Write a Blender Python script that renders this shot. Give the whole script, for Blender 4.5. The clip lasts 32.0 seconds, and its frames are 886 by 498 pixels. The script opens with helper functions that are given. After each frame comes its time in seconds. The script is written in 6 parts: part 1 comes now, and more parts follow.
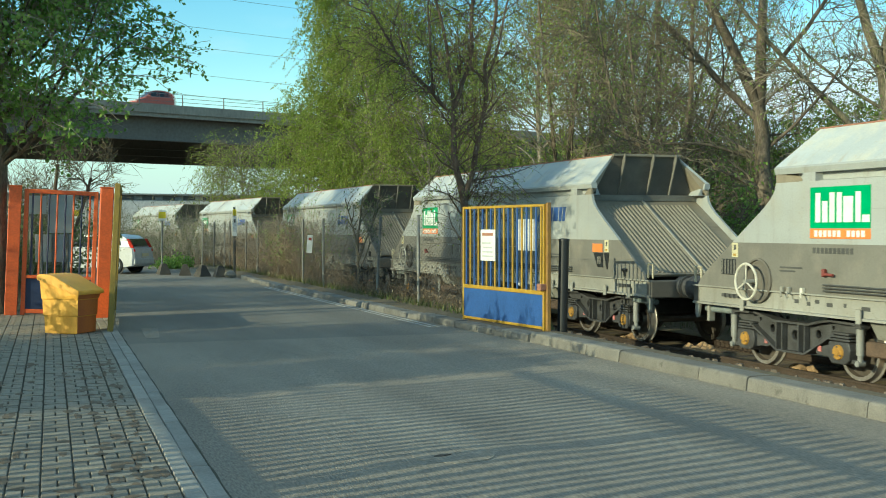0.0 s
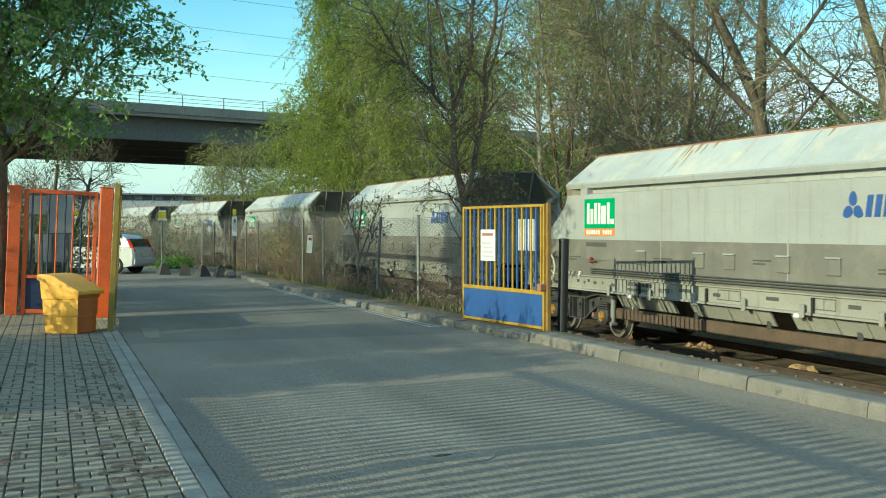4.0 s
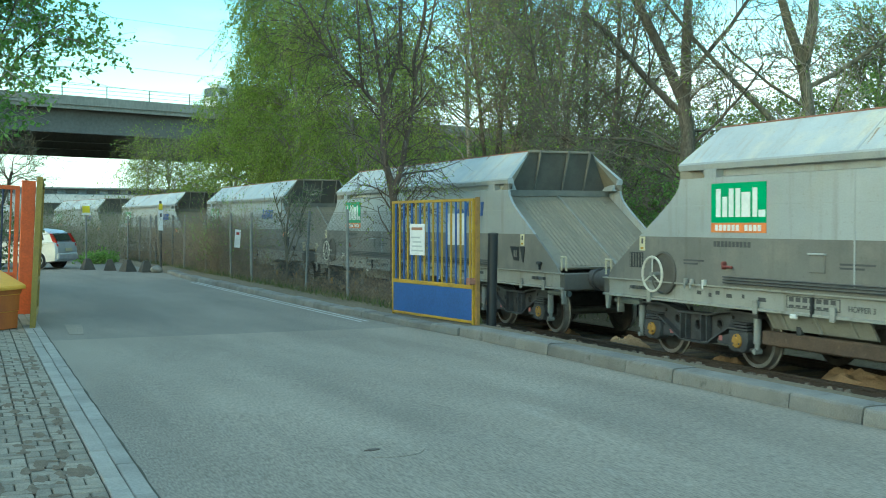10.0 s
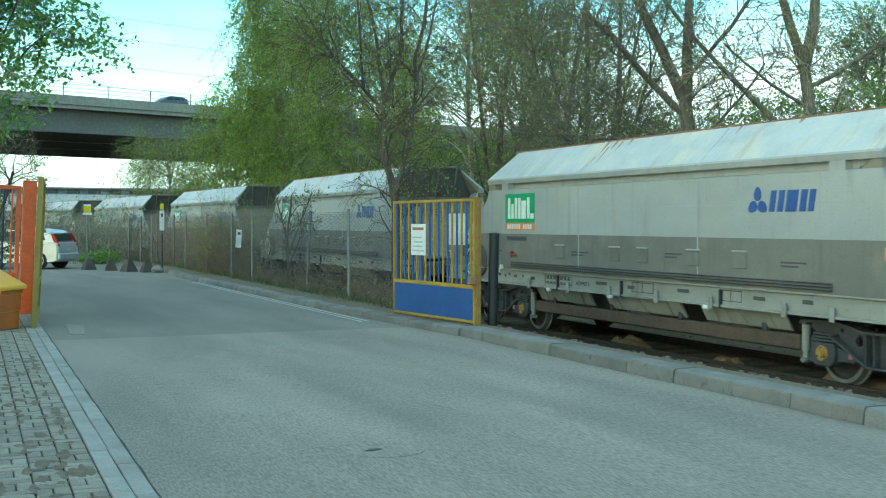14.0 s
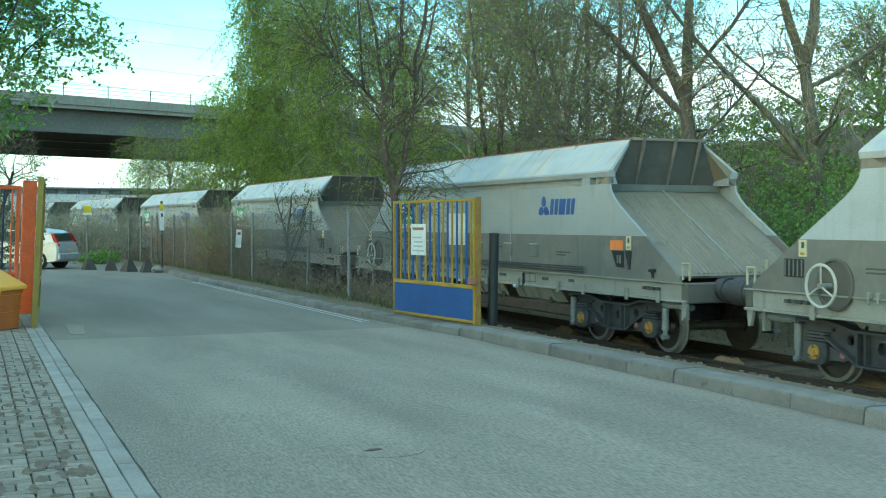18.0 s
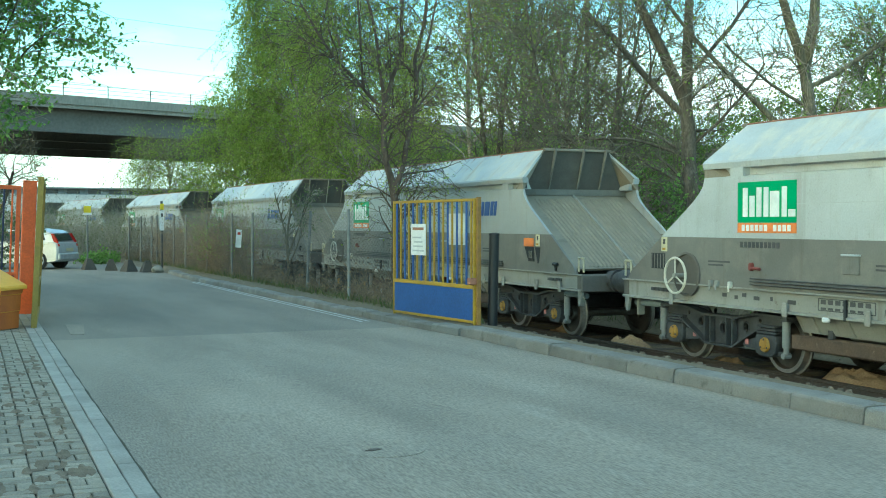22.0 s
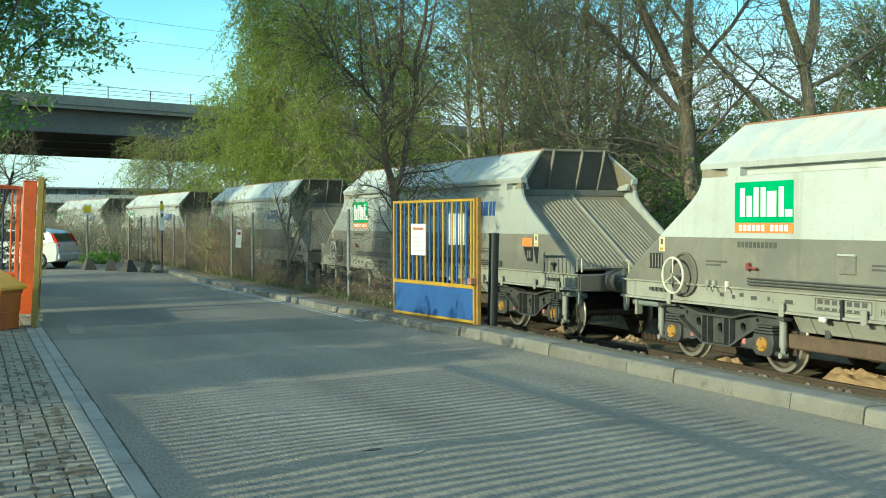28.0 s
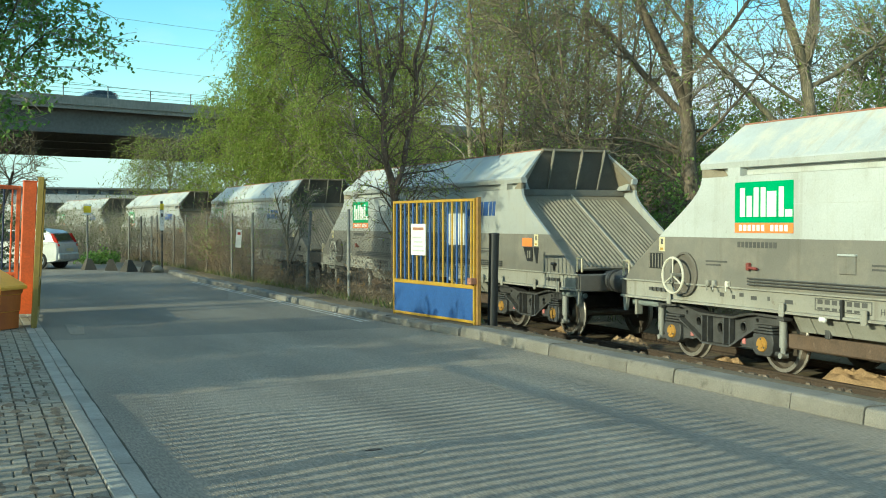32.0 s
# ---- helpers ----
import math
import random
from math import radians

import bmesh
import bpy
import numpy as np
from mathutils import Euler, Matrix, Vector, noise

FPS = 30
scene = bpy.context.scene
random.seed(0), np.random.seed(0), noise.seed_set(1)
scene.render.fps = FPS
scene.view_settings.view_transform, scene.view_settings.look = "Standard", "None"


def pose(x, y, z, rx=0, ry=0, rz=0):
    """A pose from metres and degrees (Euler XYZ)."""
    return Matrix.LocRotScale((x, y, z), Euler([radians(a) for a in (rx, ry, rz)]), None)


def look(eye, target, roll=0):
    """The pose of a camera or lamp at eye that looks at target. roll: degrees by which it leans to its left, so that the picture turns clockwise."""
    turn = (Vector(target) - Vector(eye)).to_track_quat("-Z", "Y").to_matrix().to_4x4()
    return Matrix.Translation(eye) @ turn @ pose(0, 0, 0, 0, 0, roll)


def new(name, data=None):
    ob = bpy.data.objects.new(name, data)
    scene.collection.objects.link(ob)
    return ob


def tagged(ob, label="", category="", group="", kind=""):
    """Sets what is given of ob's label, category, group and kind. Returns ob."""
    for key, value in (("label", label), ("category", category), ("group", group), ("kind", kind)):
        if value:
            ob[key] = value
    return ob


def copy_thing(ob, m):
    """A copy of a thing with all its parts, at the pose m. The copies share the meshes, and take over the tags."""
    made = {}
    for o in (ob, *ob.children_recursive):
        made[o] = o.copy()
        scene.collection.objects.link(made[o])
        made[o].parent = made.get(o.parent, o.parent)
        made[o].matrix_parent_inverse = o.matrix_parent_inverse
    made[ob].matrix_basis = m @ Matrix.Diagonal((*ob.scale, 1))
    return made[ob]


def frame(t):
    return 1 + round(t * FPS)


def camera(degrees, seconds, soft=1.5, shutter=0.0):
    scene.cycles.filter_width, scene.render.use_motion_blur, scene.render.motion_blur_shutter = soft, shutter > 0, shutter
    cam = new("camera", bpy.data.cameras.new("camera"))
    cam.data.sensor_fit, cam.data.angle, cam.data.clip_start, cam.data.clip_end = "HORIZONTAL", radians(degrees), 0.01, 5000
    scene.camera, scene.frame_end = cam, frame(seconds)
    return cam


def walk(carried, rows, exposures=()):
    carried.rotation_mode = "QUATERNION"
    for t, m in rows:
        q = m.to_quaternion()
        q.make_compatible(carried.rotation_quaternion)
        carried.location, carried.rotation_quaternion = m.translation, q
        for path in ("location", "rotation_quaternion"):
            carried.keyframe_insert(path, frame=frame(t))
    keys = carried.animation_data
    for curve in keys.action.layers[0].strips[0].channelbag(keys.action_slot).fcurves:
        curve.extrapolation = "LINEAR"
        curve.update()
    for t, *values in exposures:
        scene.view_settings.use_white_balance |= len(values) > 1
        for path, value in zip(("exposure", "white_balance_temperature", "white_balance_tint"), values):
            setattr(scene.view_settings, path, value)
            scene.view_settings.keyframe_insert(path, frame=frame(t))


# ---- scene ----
cam = camera(41.86, 32.0, soft=1.0, shutter=0.5)
YAW, PITCH, EYE_Z = 23.2087, -1.2854, 1.585
FOCAL = 2050.0


def aim(dx, dy, roll=0.0):
    """Camera pose turned by a small pan away from its final aim."""
    yaw = YAW - math.degrees(0.969 * dx / FOCAL)
    pitch = PITCH + math.degrees(0.9 * dy / FOCAL)
    return pose(0, 0, EYE_Z, 90 + pitch, 0, -yaw) @ pose(0, 0, 0, 0, 0, roll)


PAN = ((0, 127, 11), (5.5, 127, 11), (6.5, 127, 11), (7.0, 133, 10.5), (7.5, 121, 5), (8.0, 69, 2), (8.5, 0, -4),
       (9.0, -3, -1), (9.5, -5, -6), (10.0, -2, 0), (10.5, 0, 0), (32.0, 0, 0))
walk(cam, [(t, aim(dx, dy)) for t, dx, dy in PAN],
     exposures=[(0, 0.07, 6450, -15), (3.5, 0.09, 6420, -16), (5.5, 0.30, 6350, -20), (7, 0.62, 6500, -21), (9, 1.02, 6600, -21), (14, 1.16, 6700, -21), (23, 1.20, 6700, -21), (25, 0.85, 6550, -21), (27.5, 0.38, 6250, -20), (28.1, 0.29, 6200, -20), (29, 0.24, 6230, -17), (32, 0.19, 6230, -17)])

# ---- light ----
SUN_TO = Vector((-1.0, -0.24, 0.296)).normalized()
world = bpy.data.worlds.new("sky")
scene.world = world
world.use_nodes = True
wn, wl = world.node_tree.nodes, world.node_tree.links
wn.clear()
w_out = wn.new("ShaderNodeOutputWorld")
w_bg = wn.new("ShaderNodeBackground")
w_bg.inputs["Strength"].default_value = 0.15
w_sky = wn.new("ShaderNodeTexSky")
w_sky.sky_type, w_sky.sun_disc = "NISHITA", False
w_sky.sun_elevation = math.asin(SUN_TO.z)
w_sky.sun_rotation = math.atan2(SUN_TO.x, SUN_TO.y)
w_sky.air_density, w_sky.dust_density, w_sky.ozone_density = 1.0, 0.6, 1.4
w_co = wn.new("ShaderNodeTexCoord")
w_map = wn.new("ShaderNodeMapping")
w_map.inputs["Scale"].default_value = (1.3, 1.3, 4.0)
w_noise = wn.new("ShaderNodeTexNoise")
w_noise.inputs["Scale"].default_value = 3.2
w_noise.inputs["Detail"].default_value = 7.0
w_noise.inputs["Roughness"].default_value = 0.55
w_ramp = wn.new("ShaderNodeValToRGB")
w_ramp.color_ramp.elements[0].position, w_ramp.color_ramp.elements[1].position = 0.44, 0.60
w_sep = wn.new("ShaderNodeSeparateXYZ")
w_low = wn.new("ShaderNodeMapRange")
for key, v in (("From Min", 0.11), ("From Max", 0.18), ("To Min", 1.0), ("To Max", 0.02)):
    w_low.inputs[key].default_value = v
w_mul = wn.new("ShaderNodeMath")
w_mul.operation = "MULTIPLY"
w_mix = wn.new("ShaderNodeMix")
w_mix.data_type = "RGBA"
w_mix.inputs["B"].default_value = (5.7, 6.35, 7.5, 1)
wl.new(w_co.outputs["Generated"], w_map.inputs["Vector"])
wl.new(w_map.outputs["Vector"], w_noise.inputs["Vector"])
wl.new(w_co.outputs["Generated"], w_sep.inputs["Vector"])
w_east = wn.new("ShaderNodeMath")
w_east.operation = "MULTIPLY_ADD"
w_east.inputs[1].default_value = 0.6
w_less = wn.new("ShaderNodeMath")
w_less.operation, w_less.inputs[1].default_value = "ADD", -0.22
wl.new(w_sep.outputs["X"], w_east.inputs[0])
wl.new(w_noise.outputs["Fac"], w_east.inputs[2])
wl.new(w_east.outputs["Value"], w_less.inputs[0])
wl.new(w_less.outputs["Value"], w_ramp.inputs["Fac"])
wl.new(w_sep.outputs["Z"], w_low.inputs["Value"])
w_high = wn.new("ShaderNodeMapRange")
for key, v in (("From Min", 0.22), ("From Max", 0.5), ("To Min", 0.0), ("To Max", 0.36)):
    w_high.inputs[key].default_value = v
w_veil = wn.new("ShaderNodeMath")
w_veil.operation = "ADD"
wl.new(w_sep.outputs["Z"], w_high.inputs["Value"])
wl.new(w_ramp.outputs["Color"], w_mul.inputs[0])
wl.new(w_low.outputs["Result"], w_mul.inputs[1])
wl.new(w_mul.outputs["Value"], w_veil.inputs[0])
wl.new(w_high.outputs["Result"], w_veil.inputs[1])
w_haze = wn.new("ShaderNodeMapRange")
for key, v in (("From Min", 0.0), ("From Max", 0.12), ("To Min", 0.85), ("To Max", 0.0)):
    w_haze.inputs[key].default_value = v
w_add = wn.new("ShaderNodeMath")
w_add.operation, w_add.use_clamp = "ADD", True
w_add.inputs[1].default_value = 0.0
wl.new(w_sep.outputs["Z"], w_haze.inputs["Value"])
wl.new(w_veil.outputs["Value"], w_add.inputs[0])
wl.new(w_add.outputs["Value"], w_mix.inputs["Factor"])
w_sat = wn.new("ShaderNodeHueSaturation")
w_sat.inputs["Saturation"].default_value, w_sat.inputs["Value"].default_value = 1.45, 1.55
wl.new(w_sky.outputs["Color"], w_sat.inputs["Color"])
wl.new(w_sat.outputs["Color"], w_mix.inputs["A"])
w_low_mix = wn.new("ShaderNodeMix")
w_low_mix.data_type = "RGBA"
w_low_mix.inputs["B"].default_value = (3.3, 4.8, 6.9, 1)
wl.new(w_haze.outputs["Result"], w_low_mix.inputs["Factor"])
wl.new(w_mix.outputs["Result"], w_low_mix.inputs["A"])
wl.new(w_low_mix.outputs["Result"], w_bg.inputs["Color"])
wl.new(w_bg.outputs["Background"], w_out.inputs["Surface"])
sun = new("sun", bpy.data.lights.new("sun", "SUN"))
sun.data.energy, sun.data.angle, sun.data.color = 4.7, radians(0.3), (1.0, 0.86, 0.66)
sun.matrix_world = look(SUN_TO * 100, (0, 0, 0))


# ---- materials ----
def surf(name, c1, c2, scale=4.0, rough=0.75, metal=0.0, bump=0.25, fine=60.0, c3=None, dirt=0.5, stretch=(1, 1, 1), per_object=0.0,
         spec=0.4, grain=0.16):
    """Two tones mixed by a broad noise, fine grain, an optional third tone as stains, relief from the grain."""
    m = bpy.data.materials.new(name)
    m.use_nodes = True
    n, l = m.node_tree.nodes, m.node_tree.links
    b = n["Principled BSDF"]
    b.inputs["Roughness"].default_value, b.inputs["Metallic"].default_value = rough, metal
    b.inputs["Specular IOR Level"].default_value = spec
    co = n.new("ShaderNodeTexCoord")
    mp = n.new("ShaderNodeMapping")
    mp.inputs["Scale"].default_value = stretch
    info = n.new("ShaderNodeObjectInfo")
    off = n.new("ShaderNodeVectorMath")
    off.operation = "MULTIPLY_ADD"
    off.inputs[1].default_value = (37.0, 37.0, 37.0) if per_object else (0, 0, 0)
    l.new(info.outputs["Random"], off.inputs[0])
    l.new(co.outputs["Object"], off.inputs[2])
    l.new(off.outputs["Vector"], mp.inputs["Vector"])

    def noise_of(s, detail, rgh=0.6):
        t = n.new("ShaderNodeTexNoise")
        t.inputs["Scale"].default_value, t.inputs["Detail"].default_value, t.inputs["Roughness"].default_value = s, detail, rgh
        l.new(mp.outputs["Vector"], t.inputs["Vector"])
        return t

    big, small = noise_of(scale, 5.0), noise_of(fine, 3.0)

    def mixed(fac, a, bcol, lo=0.35, hi=0.65):
        r = n.new("ShaderNodeMapRange")
        r.inputs["From Min"].default_value, r.inputs["From Max"].default_value = lo, hi
        l.new(fac, r.inputs["Value"])
        x = n.new("ShaderNodeMix")
        x.data_type = "RGBA"
        for key, v in (("A", a), ("B", bcol)):
            if isinstance(v, tuple):
                x.inputs[key].default_value = (*v, 1)
            else:
                l.new(v, x.inputs[key])
        l.new(r.outputs["Result"], x.inputs["Factor"])
        return x.outputs["Result"]

    col = mixed(big.outputs["Fac"], c1, c2)
    if c3:
        stain = noise_of(scale * 2.3, 8.0, 0.7)
        col = mixed(stain.outputs["Fac"], col, c3, 0.72 - 0.25 * dirt, 0.80 - 0.1 * dirt)
    hsv = n.new("ShaderNodeHueSaturation")
    val = n.new("ShaderNodeMapRange")
    val.inputs["To Min"].default_value, val.inputs["To Max"].default_value = 1 - grain, 1 + grain
    val.inputs["From Min"].default_value, val.inputs["From Max"].default_value = 0.3, 0.7
    l.new(small.outputs["Fac"], val.inputs["Value"])
    vo = val.outputs["Result"]
    if per_object:
        rr = n.new("ShaderNodeMapRange")
        rr.inputs["To Min"].default_value, rr.inputs["To Max"].default_value = 1 - per_object, 1 + per_object
        l.new(info.outputs["Random"], rr.inputs["Value"])
        mm = n.new("ShaderNodeMath")
        mm.operation = "MULTIPLY"
        l.new(vo, mm.inputs[0])
        l.new(rr.outputs["Result"], mm.inputs[1])
        vo = mm.outputs["Value"]
    l.new(vo, hsv.inputs["Value"])
    l.new(col, hsv.inputs["Color"])
    l.new(hsv.outputs["Color"], b.inputs["Base Color"])
    if bump:
        bp = n.new("ShaderNodeBump")
        bp.inputs["Strength"].default_value, bp.inputs["Distance"].default_value = bump, 0.01
        l.new(small.outputs["Fac"], bp.inputs["Height"])
        l.new(bp.outputs["Normal"], b.inputs["Normal"])
    return m


def leaf_mat(name, c1, c2, c3, through_light=0.35):
    m = bpy.data.materials.new(name)
    m.use_nodes = True
    n, l = m.node_tree.nodes, m.node_tree.links
    b = n["Principled BSDF"]
    b.inputs["Roughness"].default_value = 0.55
    geo = n.new("ShaderNodeNewGeometry")
    ramp = n.new("ShaderNodeValToRGB")
    e = ramp.color_ramp.elements
    e[0].color, e[1].color = (*c1, 1), (*c3, 1)
    mid = e.new(0.5)
    mid.color = (*c2, 1)
    l.new(geo.outputs["Random Per Island"], ramp.inputs["Fac"])
    l.new(ramp.outputs["Color"], b.inputs["Base Color"])
    tr = n.new("ShaderNodeBsdfTranslucent")
    l.new(ramp.outputs["Color"], tr.inputs["Color"])
    mx = n.new("ShaderNodeMixShader")
    mx.inputs["Fac"].default_value = through_light
    l.new(b.outputs["BSDF"], mx.inputs[1])
    l.new(tr.outputs["BSDF"], mx.inputs[2])
    l.new(mx.outputs["Shader"], n["Material Output"].inputs["Surface"])
    return m


def paint(name, c1, c2, streak, dust, rough=0.55, streaks=0.5, dusty=0.4, seed=0.0, speck=0.35):
    """Weathered wagon paint: two broad tones, vertical run marks, clouds of dust, chips and fine grain."""
    m = bpy.data.materials.new(name)
    m.use_nodes = True
    n, l = m.node_tree.nodes, m.node_tree.links
    b = n["Principled BSDF"]
    b.inputs["Specular IOR Level"].default_value = 0.4
    co, info = n.new("ShaderNodeTexCoord"), n.new("ShaderNodeObjectInfo")
    off = n.new("ShaderNodeVectorMath")
    off.operation = "MULTIPLY_ADD"
    off.inputs[1].default_value = (31.0, 17.0, 23.0)
    l.new(info.outputs["Random"], off.inputs[0])
    l.new(co.outputs["Object"], off.inputs[2])

    def tex(stretch, scale, detail=6.0, rgh=0.6):
        mp, t = n.new("ShaderNodeMapping"), n.new("ShaderNodeTexNoise")
        mp.inputs["Scale"].default_value = stretch
        mp.inputs["Location"].default_value = (seed, seed * 1.7, seed * 0.3)
        t.inputs["Scale"].default_value, t.inputs["Detail"].default_value, t.inputs["Roughness"].default_value = scale, detail, rgh
        l.new(off.outputs["Vector"], mp.inputs["Vector"])
        l.new(mp.outputs["Vector"], t.inputs["Vector"])
        return t.outputs["Fac"]

    def mixed(fac, a, bcol, lo, hi, most):
        r, x = n.new("ShaderNodeMapRange"), n.new("ShaderNodeMix")
        for key, v in (("From Min", lo), ("From Max", hi), ("To Max", most)):
            r.inputs[key].default_value = v
        l.new(fac, r.inputs["Value"])
        x.data_type = "RGBA"
        for key, v in (("A", a), ("B", bcol)):
            if isinstance(v, tuple):
                x.inputs[key].default_value = (*v, 1)
            else:
                l.new(v, x.inputs[key])
        l.new(r.outputs["Result"], x.inputs["Factor"])
        return x.outputs["Result"]

    fine = tex((1, 1, 1), 45.0, 3.0)
    col = mixed(tex((1, 0.5, 1), 0.9), c1, c2, 0.35, 0.65, 1.0)
    col = mixed(tex((1, 1, 1), 1.7, 8.0, 0.65), col, dust, 0.48, 0.70, dusty)
    col = mixed(tex((1, 3.2, 0.22), 1.5, 7.0, 0.65), col, streak, 0.55, 0.70, streaks)
    col = mixed(tex((1, 1, 0.8), 16.0, 4.0, 0.7), col, streak, 0.62, 0.68, speck)
    hsv, val = n.new("ShaderNodeHueSaturation"), n.new("ShaderNodeMapRange")
    for key, v in (("From Min", 0.3), ("From Max", 0.7), ("To Min", 0.93), ("To Max", 1.07)):
        val.inputs[key].default_value = v
    l.new(fine, val.inputs["Value"])
    l.new(val.outputs["Result"], hsv.inputs["Value"])
    l.new(col, hsv.inputs["Color"])
    l.new(hsv.outputs["Color"], b.inputs["Base Color"])
    rr = n.new("ShaderNodeMapRange")
    rr.inputs["To Min"].default_value, rr.inputs["To Max"].default_value = rough - 0.12, rough + 0.2
    l.new(tex((1, 1, 1), 3.0), rr.inputs["Value"])
    l.new(rr.outputs["Result"], b.inputs["Roughness"])
    bp = n.new("ShaderNodeBump")
    bp.inputs["Strength"].default_value, bp.inputs["Distance"].default_value = 0.25, 0.02
    l.new(tex((1, 0.7, 0.7), 2.2, 2.0), bp.inputs["Height"])
    l.new(bp.outputs["Normal"], b.inputs["Normal"])
    return m


def plain(name, c, rough=0.5, metal=0.0, spec=0.5):
    return surf(name, c, tuple(v * 0.82 for v in c), 3.0, rough, metal, 0.08, 40.0, spec=spec, grain=0.08)


def glass_mat(name, tint=(0.03, 0.035, 0.04)):
    m = bpy.data.materials.new(name)
    m.use_nodes = True
    b = m.node_tree.nodes["Principled BSDF"]
    b.inputs["Base Color"].default_value = (*tint, 1)
    b.inputs["Roughness"].default_value, b.inputs["Specular IOR Level"].default_value = 0.06, 0.4
    return m


M = {}
M["asphalt"] = surf("asphalt", (0.207, 0.181, 0.142), (0.30, 0.262, 0.204), 0.8, 0.92, 0, 0.8, 70.0, c3=(0.33, 0.30, 0.245), dirt=0.42, grain=0.34, stretch=(1, 0.2, 1))
M["asphalt_new"] = surf("asphalt_newer", (0.165, 0.148, 0.12), (0.225, 0.203, 0.164), 0.8, 0.92, 0, 0.3, 70.0, c3=(0.24, 0.222, 0.188), dirt=0.42, grain=0.32, stretch=(1, 0.2, 1))
M["paver"] = surf("paver", (0.272, 0.24, 0.185), (0.212, 0.186, 0.142), 5.0, 0.92, 0, 0.5, 80.0, c3=(0.14, 0.12, 0.085), dirt=0.4, per_object=0.2, grain=0.25)
M["joint"] = surf("joint_sand", (0.085, 0.075, 0.052), (0.06, 0.06, 0.04), 9.0, 0.95, 0, 0.4, 90.0)
M["soil"] = surf("washed_soil", (0.185, 0.145, 0.10), (0.13, 0.10, 0.068), 12.0, 0.97, 0, 0.6, 110.0, grain=0.25)
M["edging"] = surf("edging_concrete", (0.33, 0.312, 0.268), (0.26, 0.246, 0.212), 3.0, 0.92, 0, 0.4, 60.0, c3=(0.17, 0.165, 0.145), dirt=0.45, per_object=0.12, grain=0.15)
M["faded_white"] = surf("faded_white_paint", (0.46, 0.455, 0.43), (0.33, 0.33, 0.31), 6.0, 0.9, 0, 0.2, 60.0, c3=(0.24, 0.235, 0.22), dirt=0.6)
M["kerb"] = surf("kerb_concrete", (0.21, 0.198, 0.172), (0.158, 0.149, 0.129), 2.5, 0.92, 0, 0.4, 90.0, c3=(0.075, 0.07, 0.058), dirt=0.6, per_object=0.18, grain=0.2)
M["grass_ground"] = surf("grass_ground", (0.14, 0.112, 0.066), (0.165, 0.125, 0.078), 0.6, 0.95, 0, 0.8, 18.0, c3=(0.08, 0.064, 0.036), dirt=0.5, grain=0.35)
M["ballast"] = surf("ballast", (0.27, 0.205, 0.14), (0.18, 0.138, 0.10), 2.0, 0.95, 0, 1.0, 14.0, c3=(0.36, 0.27, 0.175), dirt=0.55, grain=0.35)
M["stone_bits"] = leaf_mat("stone_bits", (0.08, 0.058, 0.038), (0.125, 0.09, 0.058), (0.17, 0.125, 0.082), 0.0)
M["sand"] = surf("sand", (0.40, 0.265, 0.145), (0.31, 0.205, 0.115), 5.0, 0.95, 0, 0.8, 40.0, c3=(0.22, 0.145, 0.085), dirt=0.5, grain=0.25)
M["rail"] = surf("rail_steel", (0.115, 0.085, 0.065), (0.085, 0.065, 0.05), 8.0, 0.6, 0.5, 0.2, 60.0)
M["sleeper"] = surf("sleeper_wood", (0.12, 0.095, 0.075), (0.08, 0.065, 0.05), 5.0, 0.9, 0, 0.5, 40.0, per_object=0.2)
M["upper_dusty"] = paint("wagon_dusty_grey", (0.365, 0.385, 0.375), (0.305, 0.32, 0.31), (0.22, 0.20, 0.16), (0.34, 0.335, 0.29), 0.5, 0.45, 0.6, 2.0)
M["upper"] = paint("wagon_pale_grey", (0.475, 0.505, 0.50), (0.41, 0.434, 0.425), (0.25, 0.235, 0.195), (0.36, 0.362, 0.325), 0.45, 0.35, 0.5)
M["roof"] = paint("wagon_roof_grey", (0.46, 0.50, 0.50), (0.37, 0.40, 0.405), (0.36, 0.27, 0.175), (0.60, 0.56, 0.43), 0.55, 0.5, 0.75, 4.0)
M["lower"] = paint("wagon_dark_grey", (0.19, 0.183, 0.158), (0.15, 0.144, 0.125), (0.115, 0.10, 0.078), (0.28, 0.255, 0.205), 0.6, 0.4, 0.5, 8.0)
M["sole"] = paint("wagon_sole_bar", (0.335, 0.33, 0.29), (0.255, 0.25, 0.218), (0.15, 0.125, 0.09), (0.25, 0.235, 0.19), 0.65, 0.6, 0.55, 12.0, 0.6)
M["slope"] = paint("wagon_slope_sheet", (0.245, 0.212, 0.155), (0.195, 0.170, 0.124), (0.12, 0.10, 0.07), (0.29, 0.255, 0.19), 0.6, 0.5, 0.5, 16.0)
# hood paint; its dark tone also paints shade on headstock and wheel housing
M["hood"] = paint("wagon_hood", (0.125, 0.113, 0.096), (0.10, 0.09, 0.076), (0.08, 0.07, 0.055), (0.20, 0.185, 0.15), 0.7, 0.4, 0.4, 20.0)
M["bogie"] = surf("bogie_grime", (0.082, 0.083, 0.084), (0.052, 0.051, 0.050), 4.0, 0.6, 0.1, 0.3, 40.0, c3=(0.15, 0.125, 0.095), dirt=0.45)
M["wheel"] = surf("wheel_steel", (0.16, 0.135, 0.11), (0.11, 0.092, 0.075), 5.0, 0.5, 0.5, 0.15, 40.0)
M["tread"] = surf("wheel_tread", (0.46, 0.43, 0.39), (0.36, 0.33, 0.30), 5.0, 0.35, 0.6, 0.05, 40.0)
M["capyellow"] = plain("axle_cap_yellow", (0.40, 0.215, 0.04), 0.65)
